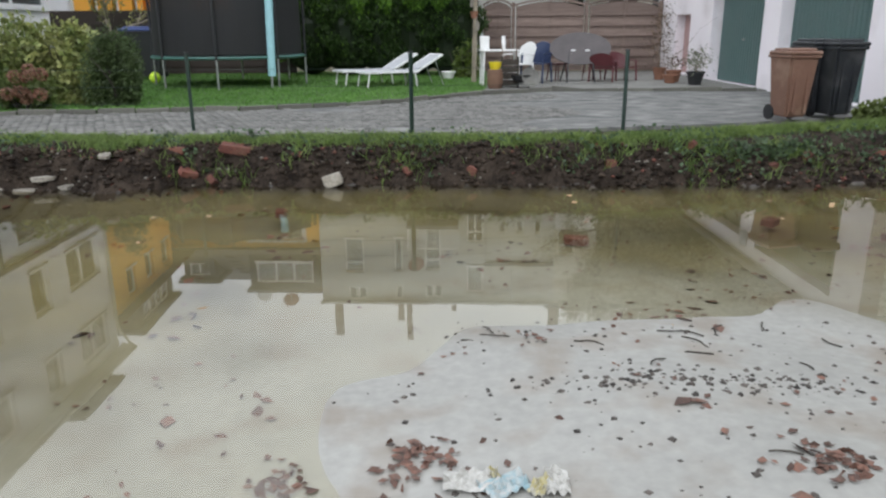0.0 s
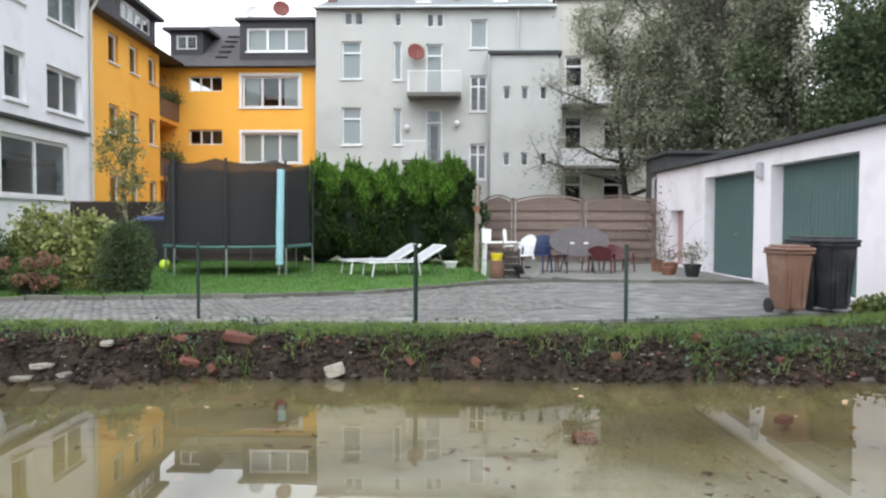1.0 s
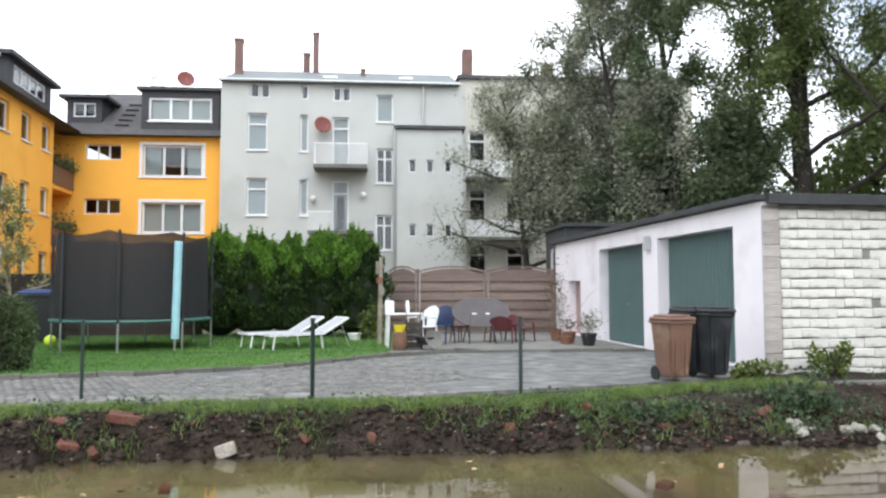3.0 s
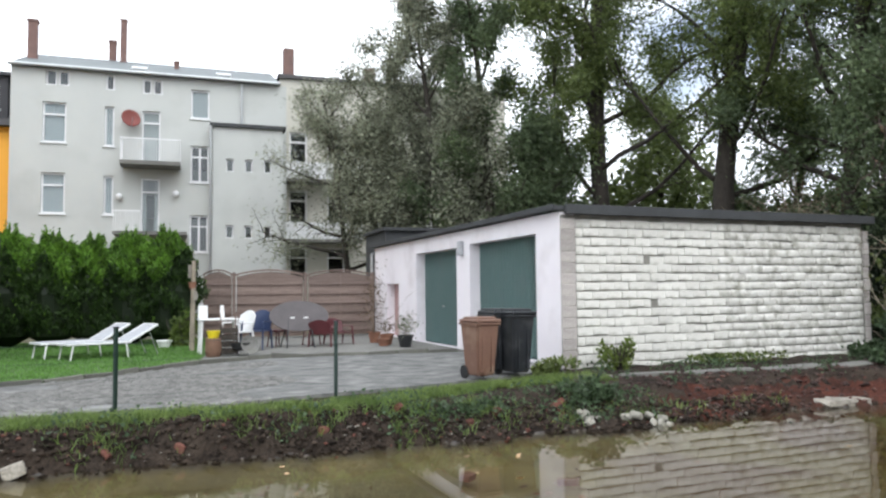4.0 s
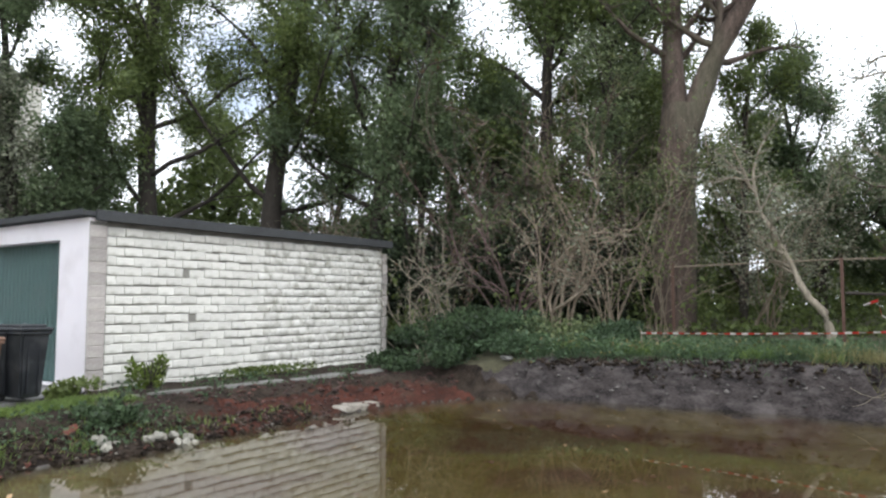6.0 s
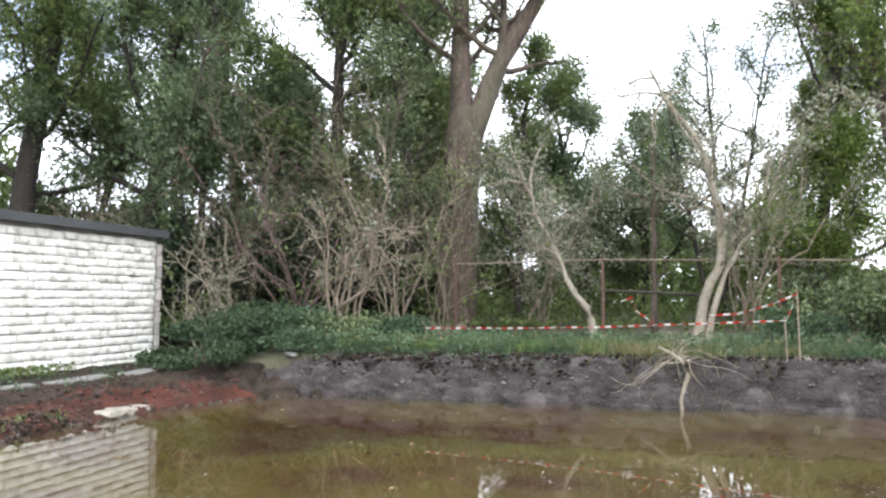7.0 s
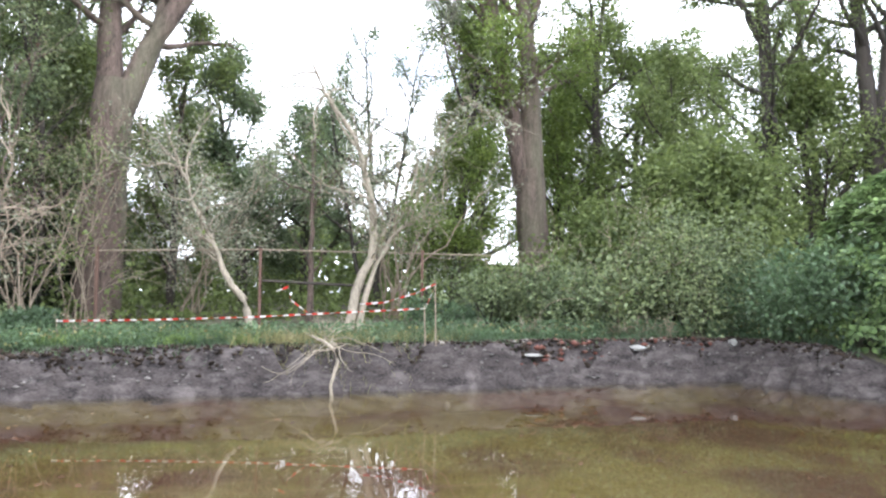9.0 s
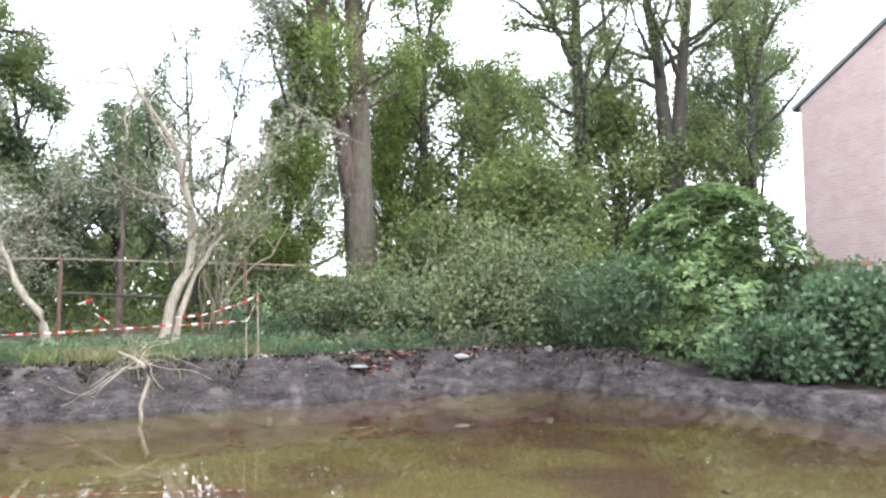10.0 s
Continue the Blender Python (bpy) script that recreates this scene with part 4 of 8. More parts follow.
w_ = part("dormer_side", boxes((-2.9, -2.7, 0.2, 3.0, 9.05, 10.5), (-7.3, -7.1, 0.2, 3.0, 9.05, 10.5), (-7.6, -2.3, -0.3, 3.2, 10.5, 10.66)), M_DORMER, yel)
w_.matrix_basis = P_YD
add_window(yel, P_YD, -6.7, -3.3, 9.6, 10.35, lights=4, sill=False, depth=0.05, bar=0.07)
P_YC = pose(0, 37.5, 0)
w_ = part("dormer", wall_mesh(-15.4, -13.75, 9.4, 10.75, 0.2, [(-15.1, -14.05, 9.85, 10.55)]), M_DORMER, yel, "small dark dormer in the roof corner")
w_.matrix_basis = P_YC
part("dormer_side", boxes((-15.4, -15.2, 37.7, 40.2, 9.4, 10.75), (-13.95, -13.75, 37.7, 40.2, 9.4, 10.75), (-15.7, -13.4, 37.2, 40.3, 10.75, 10.9)), M_DORMER, yel)
add_window(yel, P_YC, -15.1, -14.05, 9.85, 10.55, lights=2, sill=False, depth=0.05, bar=0.06)
for k in range(5):
    st_ = part("roof_step", boxes((-0.32, 0.32, -0.02, 0.16, 0.05, 0.09)), M_DORMER, yel, "metal roof step for the sweep")
    st_.matrix_basis = pose(-12.7, 37.2 + k * 0.5, 8.8 + (0.7 + k * 0.5) * 0.75 + 0.02)

# white house
white = thing("white_house", "white plastered three storey house with dark roof", "house")
P_W = pose(-12.5, 24, 0, 0, 0, 92)
wins = [(-2.5, -0.55, 7.05, 8.25, D(lights=2, fill="net")), (-2.6, -0.55, 4.4, 5.7, D(lights=2)), (-4.6, -3.65, 7.1, 8.32, D()), (-4.65, -3.65, 4.4, 5.75, D()), (-7.4, -6.2, 7.1, 8.32, D()), (-7.4, -6.2, 4.4, 5.75, D()),
        (-4.9, -1.5, 1.85, 3.5, D(lights=2, trim=0.1, depth=0.05)), (-8.8, -6.6, 1.9, 3.45, D(lights=2))]
facade(white, P_W, -14, 0, -0.2, 8.72, wins, M_WHITE_WALL, bar=0.1)
shell(white, P_W, -14, 0, 9, -0.2, 8.72, M_WHITE_WALL)
w_ = part("canopy_ledge", boxes((-14.0, -0.3, -0.16, 0.0, 3.87, 3.98), bevel=0.02), M_FELT, white, "dark projecting ledge above the ground floor")
w_.matrix_basis = P_W
bm = bmesh.new()
vs = [bm.verts.new(p) for p in ((0.25, -0.35, 8.74), (-14.5, -0.35, 8.74), (-14.5, 4.5, 10.7), (0.25, 4.5, 10.7), (-14.5, 9.5, 8.6), (0.25, 9.5, 8.6))]
for q in ((0, 1, 2, 3), (3, 2, 4, 5), (0, 3, 5), (1, 4, 2), (0, 5, 4, 1)):
    bm.faces.new([vs[i] for i in q])
w_ = part("roof", bm, M_ROOF, white)
w_.matrix_basis = P_W
w_ = part("eave_board", boxes((-14.5, 0.26, -0.39, -0.35, 8.58, 8.78), (-14.5, 0.26, -0.35, -0.004, 8.6, 8.64)), M_BEIGE_WALL, white)
w_.matrix_basis = P_W
w_ = part("dormer", wall_mesh(-3.2, -0.8, 8.95, 9.46, 0.2, [(-1.85, -1.0, 9.02, 9.38), (-2.95, -2.1, 9.02, 9.38)]), M_DORMER, white, "dark slate clad roof dormer")
w_.matrix_basis = P_W
w_ = part("dormer_side", boxes((-1.0, -0.8, 0.2, 3.0, 8.95, 9.46), (-3.2, -3.0, 0.2, 3.0, 8.95, 9.46), (-3.5, -0.5, -0.3, 3.2, 9.46, 9.58)), M_DORMER, white)
w_.matrix_basis = P_W
for a, c_ in ((-1.85, -1.0), (-2.95, -2.1)):
    add_window(white, P_W, a, c_, 9.02, 9.38, sill=False, depth=0.05, bar=0.06)
w_ = part("gutter", rods(((0.3, -0.45, 8.74), (-14.5, -0.45, 8.74), 0.06), ((0.15, -0.42, 8.66), (-0.08, -0.08, 7.9), 0.05), ((-0.08, -0.08, 7.9), (-0.08, -0.08, 0.0), 0.055)), M_BEIGE_WALL, white, "pale rain gutter and downpipe")
w_.matrix_basis = P_W

# pink brick house
pink = thing("brick_house", "pale pinkish brick gable house behind the ivy", "house")
bm = bmesh.new()
vs = [bm.verts.new(p) for p in ((15.7, -15, -0.2), (2.7, -15, -0.2), (2.7, -15, 6.5), (9.2, -15, 9.65), (15.7, -15, 6.5))]
f_ = bm.faces.new(vs)
r_ = bmesh.ops.extrude_face_region(bm, geom=[f_])
bmesh.ops.translate(bm, verts=[v for v in r_["geom"] if isinstance(v, bmesh.types.BMVert)], vec=(0, -9, 0))
part("gable_wall", bm, M_PINK_BRICK, pink)
bm = bmesh.new()
for sx in (1, -1):
    x0, x1 = 9.2 + 6.75 * sx, 9.2
    a = [bm.verts.new(p) for p in ((x0, -14.94, 6.42), (x1, -14.94, 9.67), (x1, -24.2, 9.67), (x0, -24.2, 6.42), (x0, -14.94, 6.53), (x1, -14.94, 9.78), (x1, -24.2, 9.78), (x0, -24.2, 6.53))]
    for q in ((0, 1, 2, 3), (4, 7, 6, 5), (0, 4, 5, 1), (3, 2, 6, 7), (0, 3, 7, 4), (1, 5, 6, 2)):
        bm.faces.new([a[i] for i in q])
part("roof", bm, M_ROOF_GREY, pink, "grey roof edge along the gable")


# ---- trees and shrubs ----
def curve_path(rng, start, direction, length, n, wander=0.12, lift=0.0):
    p, d = np.array(start, float), np.array(direction, float)
    d /= np.linalg.norm(d)
    out = [p.copy()]
    for _ in range(n - 1):
        d = d + rng.normal(size=3) * wander + np.array([0, 0, lift])
        d /= np.linalg.norm(d)
        p = p + d * length / (n - 1)
        out.append(p.copy())
    return np.array(out)


def along(pts, t):
    k = t * (len(pts) - 1)
    i = min(int(k), len(pts) - 2)
    return pts[i] + (pts[i + 1] - pts[i]) * (k - i), pts[i + 1] - pts[i]


def tree(label, pos_, height, radius, crown_from, spread, leaves, leaf=(0.13, 0.075), bark=None, foliage=None, seed=1, lean=(0.0, 0.0), limbs=13,
         twigs=8, scatter=0.32, up=0.10, name="tree", stems=None, droop=0.0, lobed=0.34, trunks=None):
    """A tapered trunk (or several stems: offsets, leans and lengths), limbs, twigs, and a crown of single leaves in clumps round the twigs."""
    rng = np.random.default_rng(seed)
    base = np.array([pos_[0], pos_[1], float(ground_height(pos_[0], pos_[1])) - 0.1])
    wood, fine_, tips = [], [], []
    rows = []
    if trunks:
        for pts, r0, r1, leafy in trunks:
            pts = np.array(pts, float)
            u = np.linspace(0, len(pts) - 1, 14)
            line_ = np.stack([np.interp(u, np.arange(len(pts)), pts[:, q]) for q in range(3)], 1)
            line_[1:-1] += rng.normal(size=(12, 3)) * 0.035
            line_[1:-1] = (line_[:-2] + 2 * line_[1:-1] + line_[2:]) / 4
            rows.append((line_, np.linspace(r0, r1, 14) * np.where(np.arange(14) == 0, 1.25 if pts[0][2] < 1 else 1.0, 1.0), leafy))
    else:
        for dx, dy, lx, ly, rel, rr in stems or [(0, 0, lean[0], lean[1], 1.0, 1.0)]:
            rad = radius * rr * np.linspace(1, 0.16, 12) ** 0.9
            rad[0] *= 1.35
            rows.append((curve_path(rng, base + [dx, dy, 0], (lx, ly, 1), height * rel, 12, 0.045, 0.02), rad, True))
    for trunk, rad, leafy in rows:
        wood.append((trunk, rad))
        if not leafy:
            continue
        for k in range(limbs):
            t = crown_from + (0.97 - crown_from) * (k + rng.uniform(0, 0.9)) / limbs
            p, d = along(trunk, t)
            az = k * 2.4 + rng.uniform(-0.5, 0.5)
            el = rng.uniform(0.15, 0.75) + 0.5 * (t - crown_from)
            size = spread * rng.uniform(0.65, 1.1) * (1.0 - 0.55 * max(0, (t - crown_from) / (1.0 - crown_from)) ** 1.5)
            path = curve_path(rng, p, (math.cos(az) * math.cos(el), math.sin(az) * math.cos(el), math.sin(el)), size, 8, 0.13, up - droop)
            r0 = min(0.1, max(0.02, rad[0] / 1.2 * (1 - t) * 0.55 + 0.02))
            wood.append((path, np.linspace(r0, 0.012, 8)))
            for j in range(twigs):
                tt = rng.uniform(0.25, 1.0)
                q, dd = along(path, tt)
                tw = curve_path(rng, q, dd / (np.linalg.norm(dd) + 1e-9) + rng.normal(size=3) * 0.75, size * rng.uniform(0.2, 0.42), 5, 0.2, up * 0.5 - droop * 2)
                fine_.append((tw, np.linspace(max(0.008, r0 * 0.3), 0.005, 5)))
                tips.append(tw)
    v, f = tubes(wood, 7)
    holder = thing(name, label, "tree" if name == "tree" else name)
    np_mesh("trunk", v, f, bark or M_BARK, holder, smooth=True)
    v, f = tubes(fine_, 3)
    np_mesh("branchwork", v, f, bark or M_BARK, holder, smooth=True)["kind"] = "stuff"
    if leaves:
        leaves = int(leaves * 1.3)
        weight = rng.uniform(0.25, 1.0, len(tips)) ** (1 / max(lobed, 0.01))
        pick = rng.choice(len(tips), leaves, p=weight / weight.sum())
        T = np.array(tips)
        k = rng.uniform(0.2, 1.0, leaves) * 3.999
        i = k.astype(int)
        c = T[pick, i] + (T[pick, i + 1] - T[pick, i]) * (k - i)[:, None] + rng.normal(size=(leaves, 3)) * scatter * rng.uniform(0.3, 1, (leaves, 1))
        v, f = leaf_tris(rng, c, leaf[0] * 0.89, leaf[1] * 0.89)
        np_mesh("crown", v, f, foliage or M_LEAF, holder)
    return holder


def shrub(label, pos_, size, leaves, leaf, foliage, seed, name="shrub", stems=9, bark=None, lumps=14, shell_=0.35, core=None, flat=0.0):
    """A bush: stems and leaves over the outside of several lumps."""
    rng = np.random.default_rng(seed)
    z0 = float(ground_height(pos_[0], pos_[1]))
    base = np.array([pos_[0], pos_[1], z0 if len(pos_) < 3 else pos_[2]])
    sx, sy, sz = size
    holder = thing(name, label, "shrub" if name != "hedge" else "hedge")
    paths = []
    for _ in range(stems):
        a = rng.uniform(0, 2 * np.pi)
        paths.append((curve_path(rng, base + [rng.normal() * sx * 0.12, rng.normal() * sy * 0.12, -0.05], (math.cos(a) * sx * 0.4, math.sin(a) * sy * 0.4, sz * 0.7), sz * 0.85, 6, 0.12), np.linspace(0.025, 0.006, 6)))
    v, f = tubes(paths, 5)
    np_mesh("stem", v, f, bark or M_BARK_DARK, holder)
    lc = np.stack([rng.uniform(-0.62, 0.62, lumps) * sx, rng.uniform(-0.62, 0.62, lumps) * sy, rng.uniform(0.2, 0.72, lumps) * sz], 1)
    keep = (lc[:, 0] / sx) ** 2 + (lc[:, 1] / sy) ** 2 + ((lc[:, 2] - 0.3 * sz) / sz) ** 2 < 0.6
    lc = lc[keep] if keep.sum() > 3 else lc
    lr = rng.uniform(0.17, 0.44, len(lc))
    pick = rng.integers(0, len(lc), leaves)
    d = rng.normal(size=(leaves, 3))
    d /= np.linalg.norm(d, axis=1, keepdims=True)
    rad = lr[pick] * rng.uniform(1 - shell_, 1.08, leaves)
    c = lc[pick] + d * rad[:, None] * np.array([sx, sy, sz])
    c += rng.normal(size=c.shape) * np.array([sx, sy, sz]) * 0.055
    c[:, 2] = np.abs(c[:, 2] - 0.02) + 0.02
    v, f = leaf_quads(rng, base + c, *leaf, flat=flat, out=d)
    np_mesh("foliage", v, f, foliage, holder)
    return holder


def bare_bush(label, pos_, height, width, n, material, seed, leaves=0, foliage=None, thick=0.02, name="bare_bush", leanto=(0, 0)):
    """Leafless arching branches with side twigs from one root."""
    rng = np.random.default_rng(seed)
    base = np.array([pos_[0], pos_[1], float(ground_height(pos_[0], pos_[1])) - 0.05])
    paths, tips = [], []
    for _ in range(n):
        a, o = rng.uniform(0, 2 * np.pi), rng.uniform(0.1, 1.0)
        d = np.array([math.cos(a) * width * o + leanto[0], math.sin(a) * width * o + leanto[1], height])
        L_ = np.linalg.norm(d) * rng.uniform(0.55, 1.05)
        p = curve_path(rng, base + np.array([rng.normal() * 0.15, rng.normal() * 0.15, 0]), d, L_, 12, 0.2, -0.015)
        paths.append((p, np.linspace(thick * rng.uniform(0.5, 1.3), 0.004, 12)))
        for _ in range(9):
            q, dd = along(p, rng.uniform(0.3, 1))
            tw = curve_path(rng, q, dd / (np.linalg.norm(dd) + 1e-9) + rng.normal(size=3) * 0.7, L_ * rng.uniform(0.12, 0.35), 6, 0.2)
            paths.append((tw, np.linspace(thick * 0.3, 0.003, 6)))
            tips.append(tw)
            for _ in range(2):
                q2, d2 = along(tw, rng.uniform(0.3, 1))
                paths.append((curve_path(rng, q2, d2 / (np.linalg.norm(d2) + 1e-9) + rng.normal(size=3) * 0.8, L_ * 0.12, 4, 0.2), np.linspace(thick * 0.16, 0.003, 4)))
    holder = thing(name, label, "shrub")
    v, f = tubes(paths, 4)
    np_mesh("branchwork", v, f, material, holder)
    if leaves:
        T = np.array(tips)
        c = T[rng.integers(0, len(T), leaves), rng.integers(2, 6, leaves)] + rng.normal(size=(leaves, 3)) * 0.12
        v, f = leaf_quads(rng, c, 0.09, 0.05)
        np_mesh("foliage", v, f, foliage, holder)
    return holder


def polar(az, dist):
    return dist * math.sin(radians(az)), dist * math.cos(radians(az))


# willow-like silver tree and its neighbours behind the garages
tree("silvery green willow tree behind the garages", polar(13.8, 29), 12.0, 0.22, 0.24, 3.6, 40000, (0.17, 0.055), M_BARK_DARK, M_LEAF_SILVER, 21, limbs=20, twigs=10, scatter=0.4, droop=0.05, stems=[(0, 0, 0, 0, 1, 1), (1.2, 0.3, 0.12, 0, 0.8, 0.7), (-1.0, 0.5, -0.13, 0, 0.78, 0.7)])
tree("grey green leafy tree behind the garages", polar(18.5, 27), 13.0, 0.2, 0.2, 3.3, 34000, (0.14, 0.07), M_BARK_DARK, M_LEAF_SILVER, 22, limbs=18, twigs=10, scatter=0.36)
tree("dark green slender tree behind the garages", polar(22.5, 26), 14.0, 0.22, 0.18, 3.4, 30000, (0.14, 0.08), M_BARK_DARK, M_LEAF_DARK, 23, limbs=18, twigs=10, scatter=0.36)
tree("broad green deciduous tree behind the garages", polar(31, 27), 17.0, 0.4, 0.22, 8.0, 64000, (0.15, 0.09), M_BARK_DARK, M_LEAF, 24, limbs=18, twigs=11, scatter=0.45, lean=(-0.12, 0))
tree("large green tree with spreading dark limbs", polar(39, 25), 17.5, 0.42, 0.22, 8.5, 62000, (0.145, 0.088), M_BARK_DARK, M_LEAF, 25, limbs=18, twigs=11, scatter=0.45, lean=(0.08, 0))
tree("dense dark green tree at the wood's edge", polar(47, 24), 15.0, 0.3, 0.2, 6.5, 32000, (0.14, 0.085), M_BARK_DARK, M_LEAF_DARK, 26, limbs=16, twigs=10, scatter=0.45)
tree("dark leafy tree with purplish foliage", polar(54, 24.5), 15.0, 0.3, 0.2, 6.0, 34000, (0.15, 0.085), M_BARK_DARK, M_LEAF_DARK, 27, limbs=16, twigs=10, scatter=0.45)
tree("green tree behind the bare bushes", polar(61, 23), 15.0, 0.28, 0.2, 5.5, 32000, (0.145, 0.085), M_BARK_DARK, M_LEAF, 28, limbs=16, twigs=10, scatter=0.42)
# big forked trunk
tree("big forked tree with thick reddish brown trunk", (18.6, 6.9), 14.0, 0.34, 0.2, 3.6, 13000, (0.12, 0.065), M_BARK, M_LEAF, 29, limbs=12, twigs=11, trunks=[
    ([(18.61, 6.9, 0.2), (18.62, 6.87, 2.5), (18.66, 6.78, 4.6), (18.72, 6.65, 6.4)], 0.57, 0.5, False),
    ([(18.72, 6.75, 5.7), (18.72, 6.82, 7.5), (18.67, 6.74, 9.4), (18.6, 6.7, 12), (18.5, 6.8, 15)], 0.36, 0.08, True),
    ([(18.75, 6.55, 5.7), (18.93, 5.97, 7.4), (19.25, 4.82, 9.4), (19.5, 3.9, 11.5), (19.7, 3.3, 14)], 0.35, 0.08, True),
    ([(19.0, 5.8, 7.6), (19.05, 5.7, 8.7), (19.1, 5.72, 9.8), (19.2, 5.6, 12.0)], 0.16, 0.04, True)])
tree("dull green twiggy tree hanging over the bushes", polar(66.3, 20.3), 10.5, 0.13, 0.15, 3.0, 20000, (0.115, 0.06), M_BARK_DARK, M_MIXED, 130, limbs=18, twigs=10, scatter=0.36, droop=0.06)
tree("green tree beside the forked trunk", polar(66, 22), 12.0, 0.16, 0.2, 3.2, 23040, (0.13, 0.07), M_BARK_DARK, M_LEAF, 30, limbs=15, twigs=9, scatter=0.35)
# open middle: lower, far trees
tree("low dark evergreen tree in the wood", polar(79.5, 25), 7.0, 0.2, 0.06, 3.2, 34000, (0.12, 0.065), M_BARK_DARK, M_LEAF_DARK, 31, limbs=16, twigs=9, scatter=0.4)
tree("small dark evergreen tree", polar(84, 26), 6.4, 0.2, 0.06, 3.0, 30000, (0.12, 0.065), M_BARK_DARK, M_LEAF_DARK, 32, limbs=16, twigs=9, scatter=0.4)
tree("thin sparse tree with small dark leaves", polar(89.5, 22.5), 8.8, 0.1, 0.25, 2.4, 12000, (0.085, 0.05), M_BARK_DARK, M_LEAF_DARK, 40, limbs=11, twigs=12, scatter=0.26, stems=[(0, 0, 0.12, 0.1, 1, 1), (0.3, 0.2, -0.2, -0.25, 0.9, 0.8), (-0.2, 0.3, 0.2, 0.3, 0.85, 0.8)])
tree("thin open crowned tree with dark leaves", polar(95.5, 22), 13.5, 0.16, 0.35, 4.2, 17000, (0.10, 0.055), M_BARK_DARK, M_LEAF_SILVER, 41, limbs=18, twigs=11, scatter=0.25)
tree("dark leafy tree behind the forked trunk", polar(65.5, 27), 17.0, 0.3, 0.2, 5.0, 28000, (0.15, 0.085), M_BARK_DARK, M_LEAF, 42, limbs=17, twigs=10, scatter=0.45)
tree("light leafy tree beside the forked trunk", polar(74.5, 22), 8.2, 0.12, 0.2, 2.4, 11000, (0.11, 0.06), M_BARK_DARK, M_LEAF, 43, limbs=15, twigs=9, scatter=0.3)
tree("slim green tree in the wood", polar(93.5, 24), 7.5, 0.15, 0.1, 1.5, 10368, (0.13, 0.07), M_BARK_DARK, M_LEAF, 33, limbs=16, twigs=8, scatter=0.25)
# pair of trunks and the wood to the south-east
tree("tall green tree with twin grey trunks", (20.9, -4.3), 18.0, 0.37, 0.1, 3.9, 52000, (0.11, 0.062), M_BARK, M_LEAF_LIGHT, 34, limbs=17, twigs=10, scatter=0.42, trunks=[
    ([(20.9, -4.3, 0.4), (20.9, -4.2, 2.8), (20.92, -4.1, 4.8)], 0.48, 0.43, False),
    ([(20.92, -3.95, 4.3), (21.0, -3.5, 7.0), (21.1, -2.9, 10.2), (21.2, -2.5, 13.5), (21.3, -2.4, 17)], 0.31, 0.07, True),
    ([(20.92, -4.2, 4.3), (20.9, -4.1, 7.0), (20.95, -3.9, 10.2), (20.9, -3.9, 13.5), (20.8, -4.1, 17)], 0.36, 0.08, True)])
tree("leafy green hazel beside the twin trunks", (20.6, -2.0), 4.8, 0.1, 0.1, 2.0, 12000, (0.11, 0.062), M_BARK_DARK, M_LEAF_LIGHT, 134, limbs=14, twigs=9, scatter=0.34)
tree("leafy green hazel behind the twin trunks", (22.2, -5.6), 5.6, 0.1, 0.1, 2.2, 12000, (0.11, 0.062), M_BARK_DARK, M_LEAF_LIGHT, 135, limbs=14, twigs=9, scatter=0.34)
tree("bright green leafy tree in the wood", polar(107, 24.5), 11.5, 0.22, 0.2, 4.4, 20000, (0.115, 0.065), M_BARK_DARK, M_LEAF_LIGHT, 35, limbs=15, twigs=10, scatter=0.4)
tree("tall tree with bare dark limbs above", (21.3, -11.5), 17.0, 0.28, 0.3, 4.2, 24000, (0.105, 0.06), M_BARK_DARK, M_LEAF, 36, limbs=16, twigs=10, scatter=0.4, trunks=[
    ([(21.2, -11.6, 0.4), (21.3, -11.6, 4), (21.35, -11.5, 8), (21.4, -11.4, 11.4), (21.4, -11.4, 16)], 0.34, 0.08, True),
    ([(21.38, -11.45, 9.0), (21.6, -10.9, 10.2), (21.8, -10.3, 11.4), (22, -9.8, 14)], 0.17, 0.05, True)])
tree("tall slender tree with two dark limbs in the wood", (19.8, -13.9), 16.0, 0.26, 0.3, 3.6, 22000, (0.105, 0.06), M_BARK_DARK, M_LEAF, 37, limbs=15, twigs=10, scatter=0.4, trunks=[
    ([(19.7, -14.0, 0.4), (19.8, -13.95, 3), (19.85, -13.9, 5.6)], 0.42, 0.38, False),
    ([(19.85, -13.8, 5.2), (19.9, -13.7, 8), (20.2, -13.3, 11.2), (20.4, -13.1, 15)], 0.28, 0.07, True),
    ([(19.85, -14.0, 5.2), (19.7, -14.15, 8), (19.45, -14.45, 11.2), (19.3, -14.6, 15)], 0.26, 0.07, True)])
tree("thin leafed tall tree between the limbs", polar(121.5, 27), 14.0, 0.2, 0.25, 3.8, 13000, (0.11, 0.06), M_BARK_DARK, M_LEAF, 136, limbs=17, twigs=10, scatter=0.42)
tree("open crowned tall tree near the brick house", polar(130, 25), 13.5, 0.2, 0.25, 3.4, 13000, (0.11, 0.06), M_BARK_DARK, M_LEAF, 137, limbs=17, twigs=10, scatter=0.42)
tree("green tree beside the brick house", polar(131, 28), 12.0, 0.24, 0.2, 4.0, 34560, (0.115, 0.065), M_BARK_DARK, M_LEAF_DARK, 38, limbs=15, twigs=10, scatter=0.42)
tree("green undergrowth tree in the wood", polar(112, 22), 6.5, 0.16, 0.15, 2.8, 15000, (0.115, 0.065), M_BARK_DARK, M_LEAF, 39, limbs=14, twigs=9, scatter=0.38)

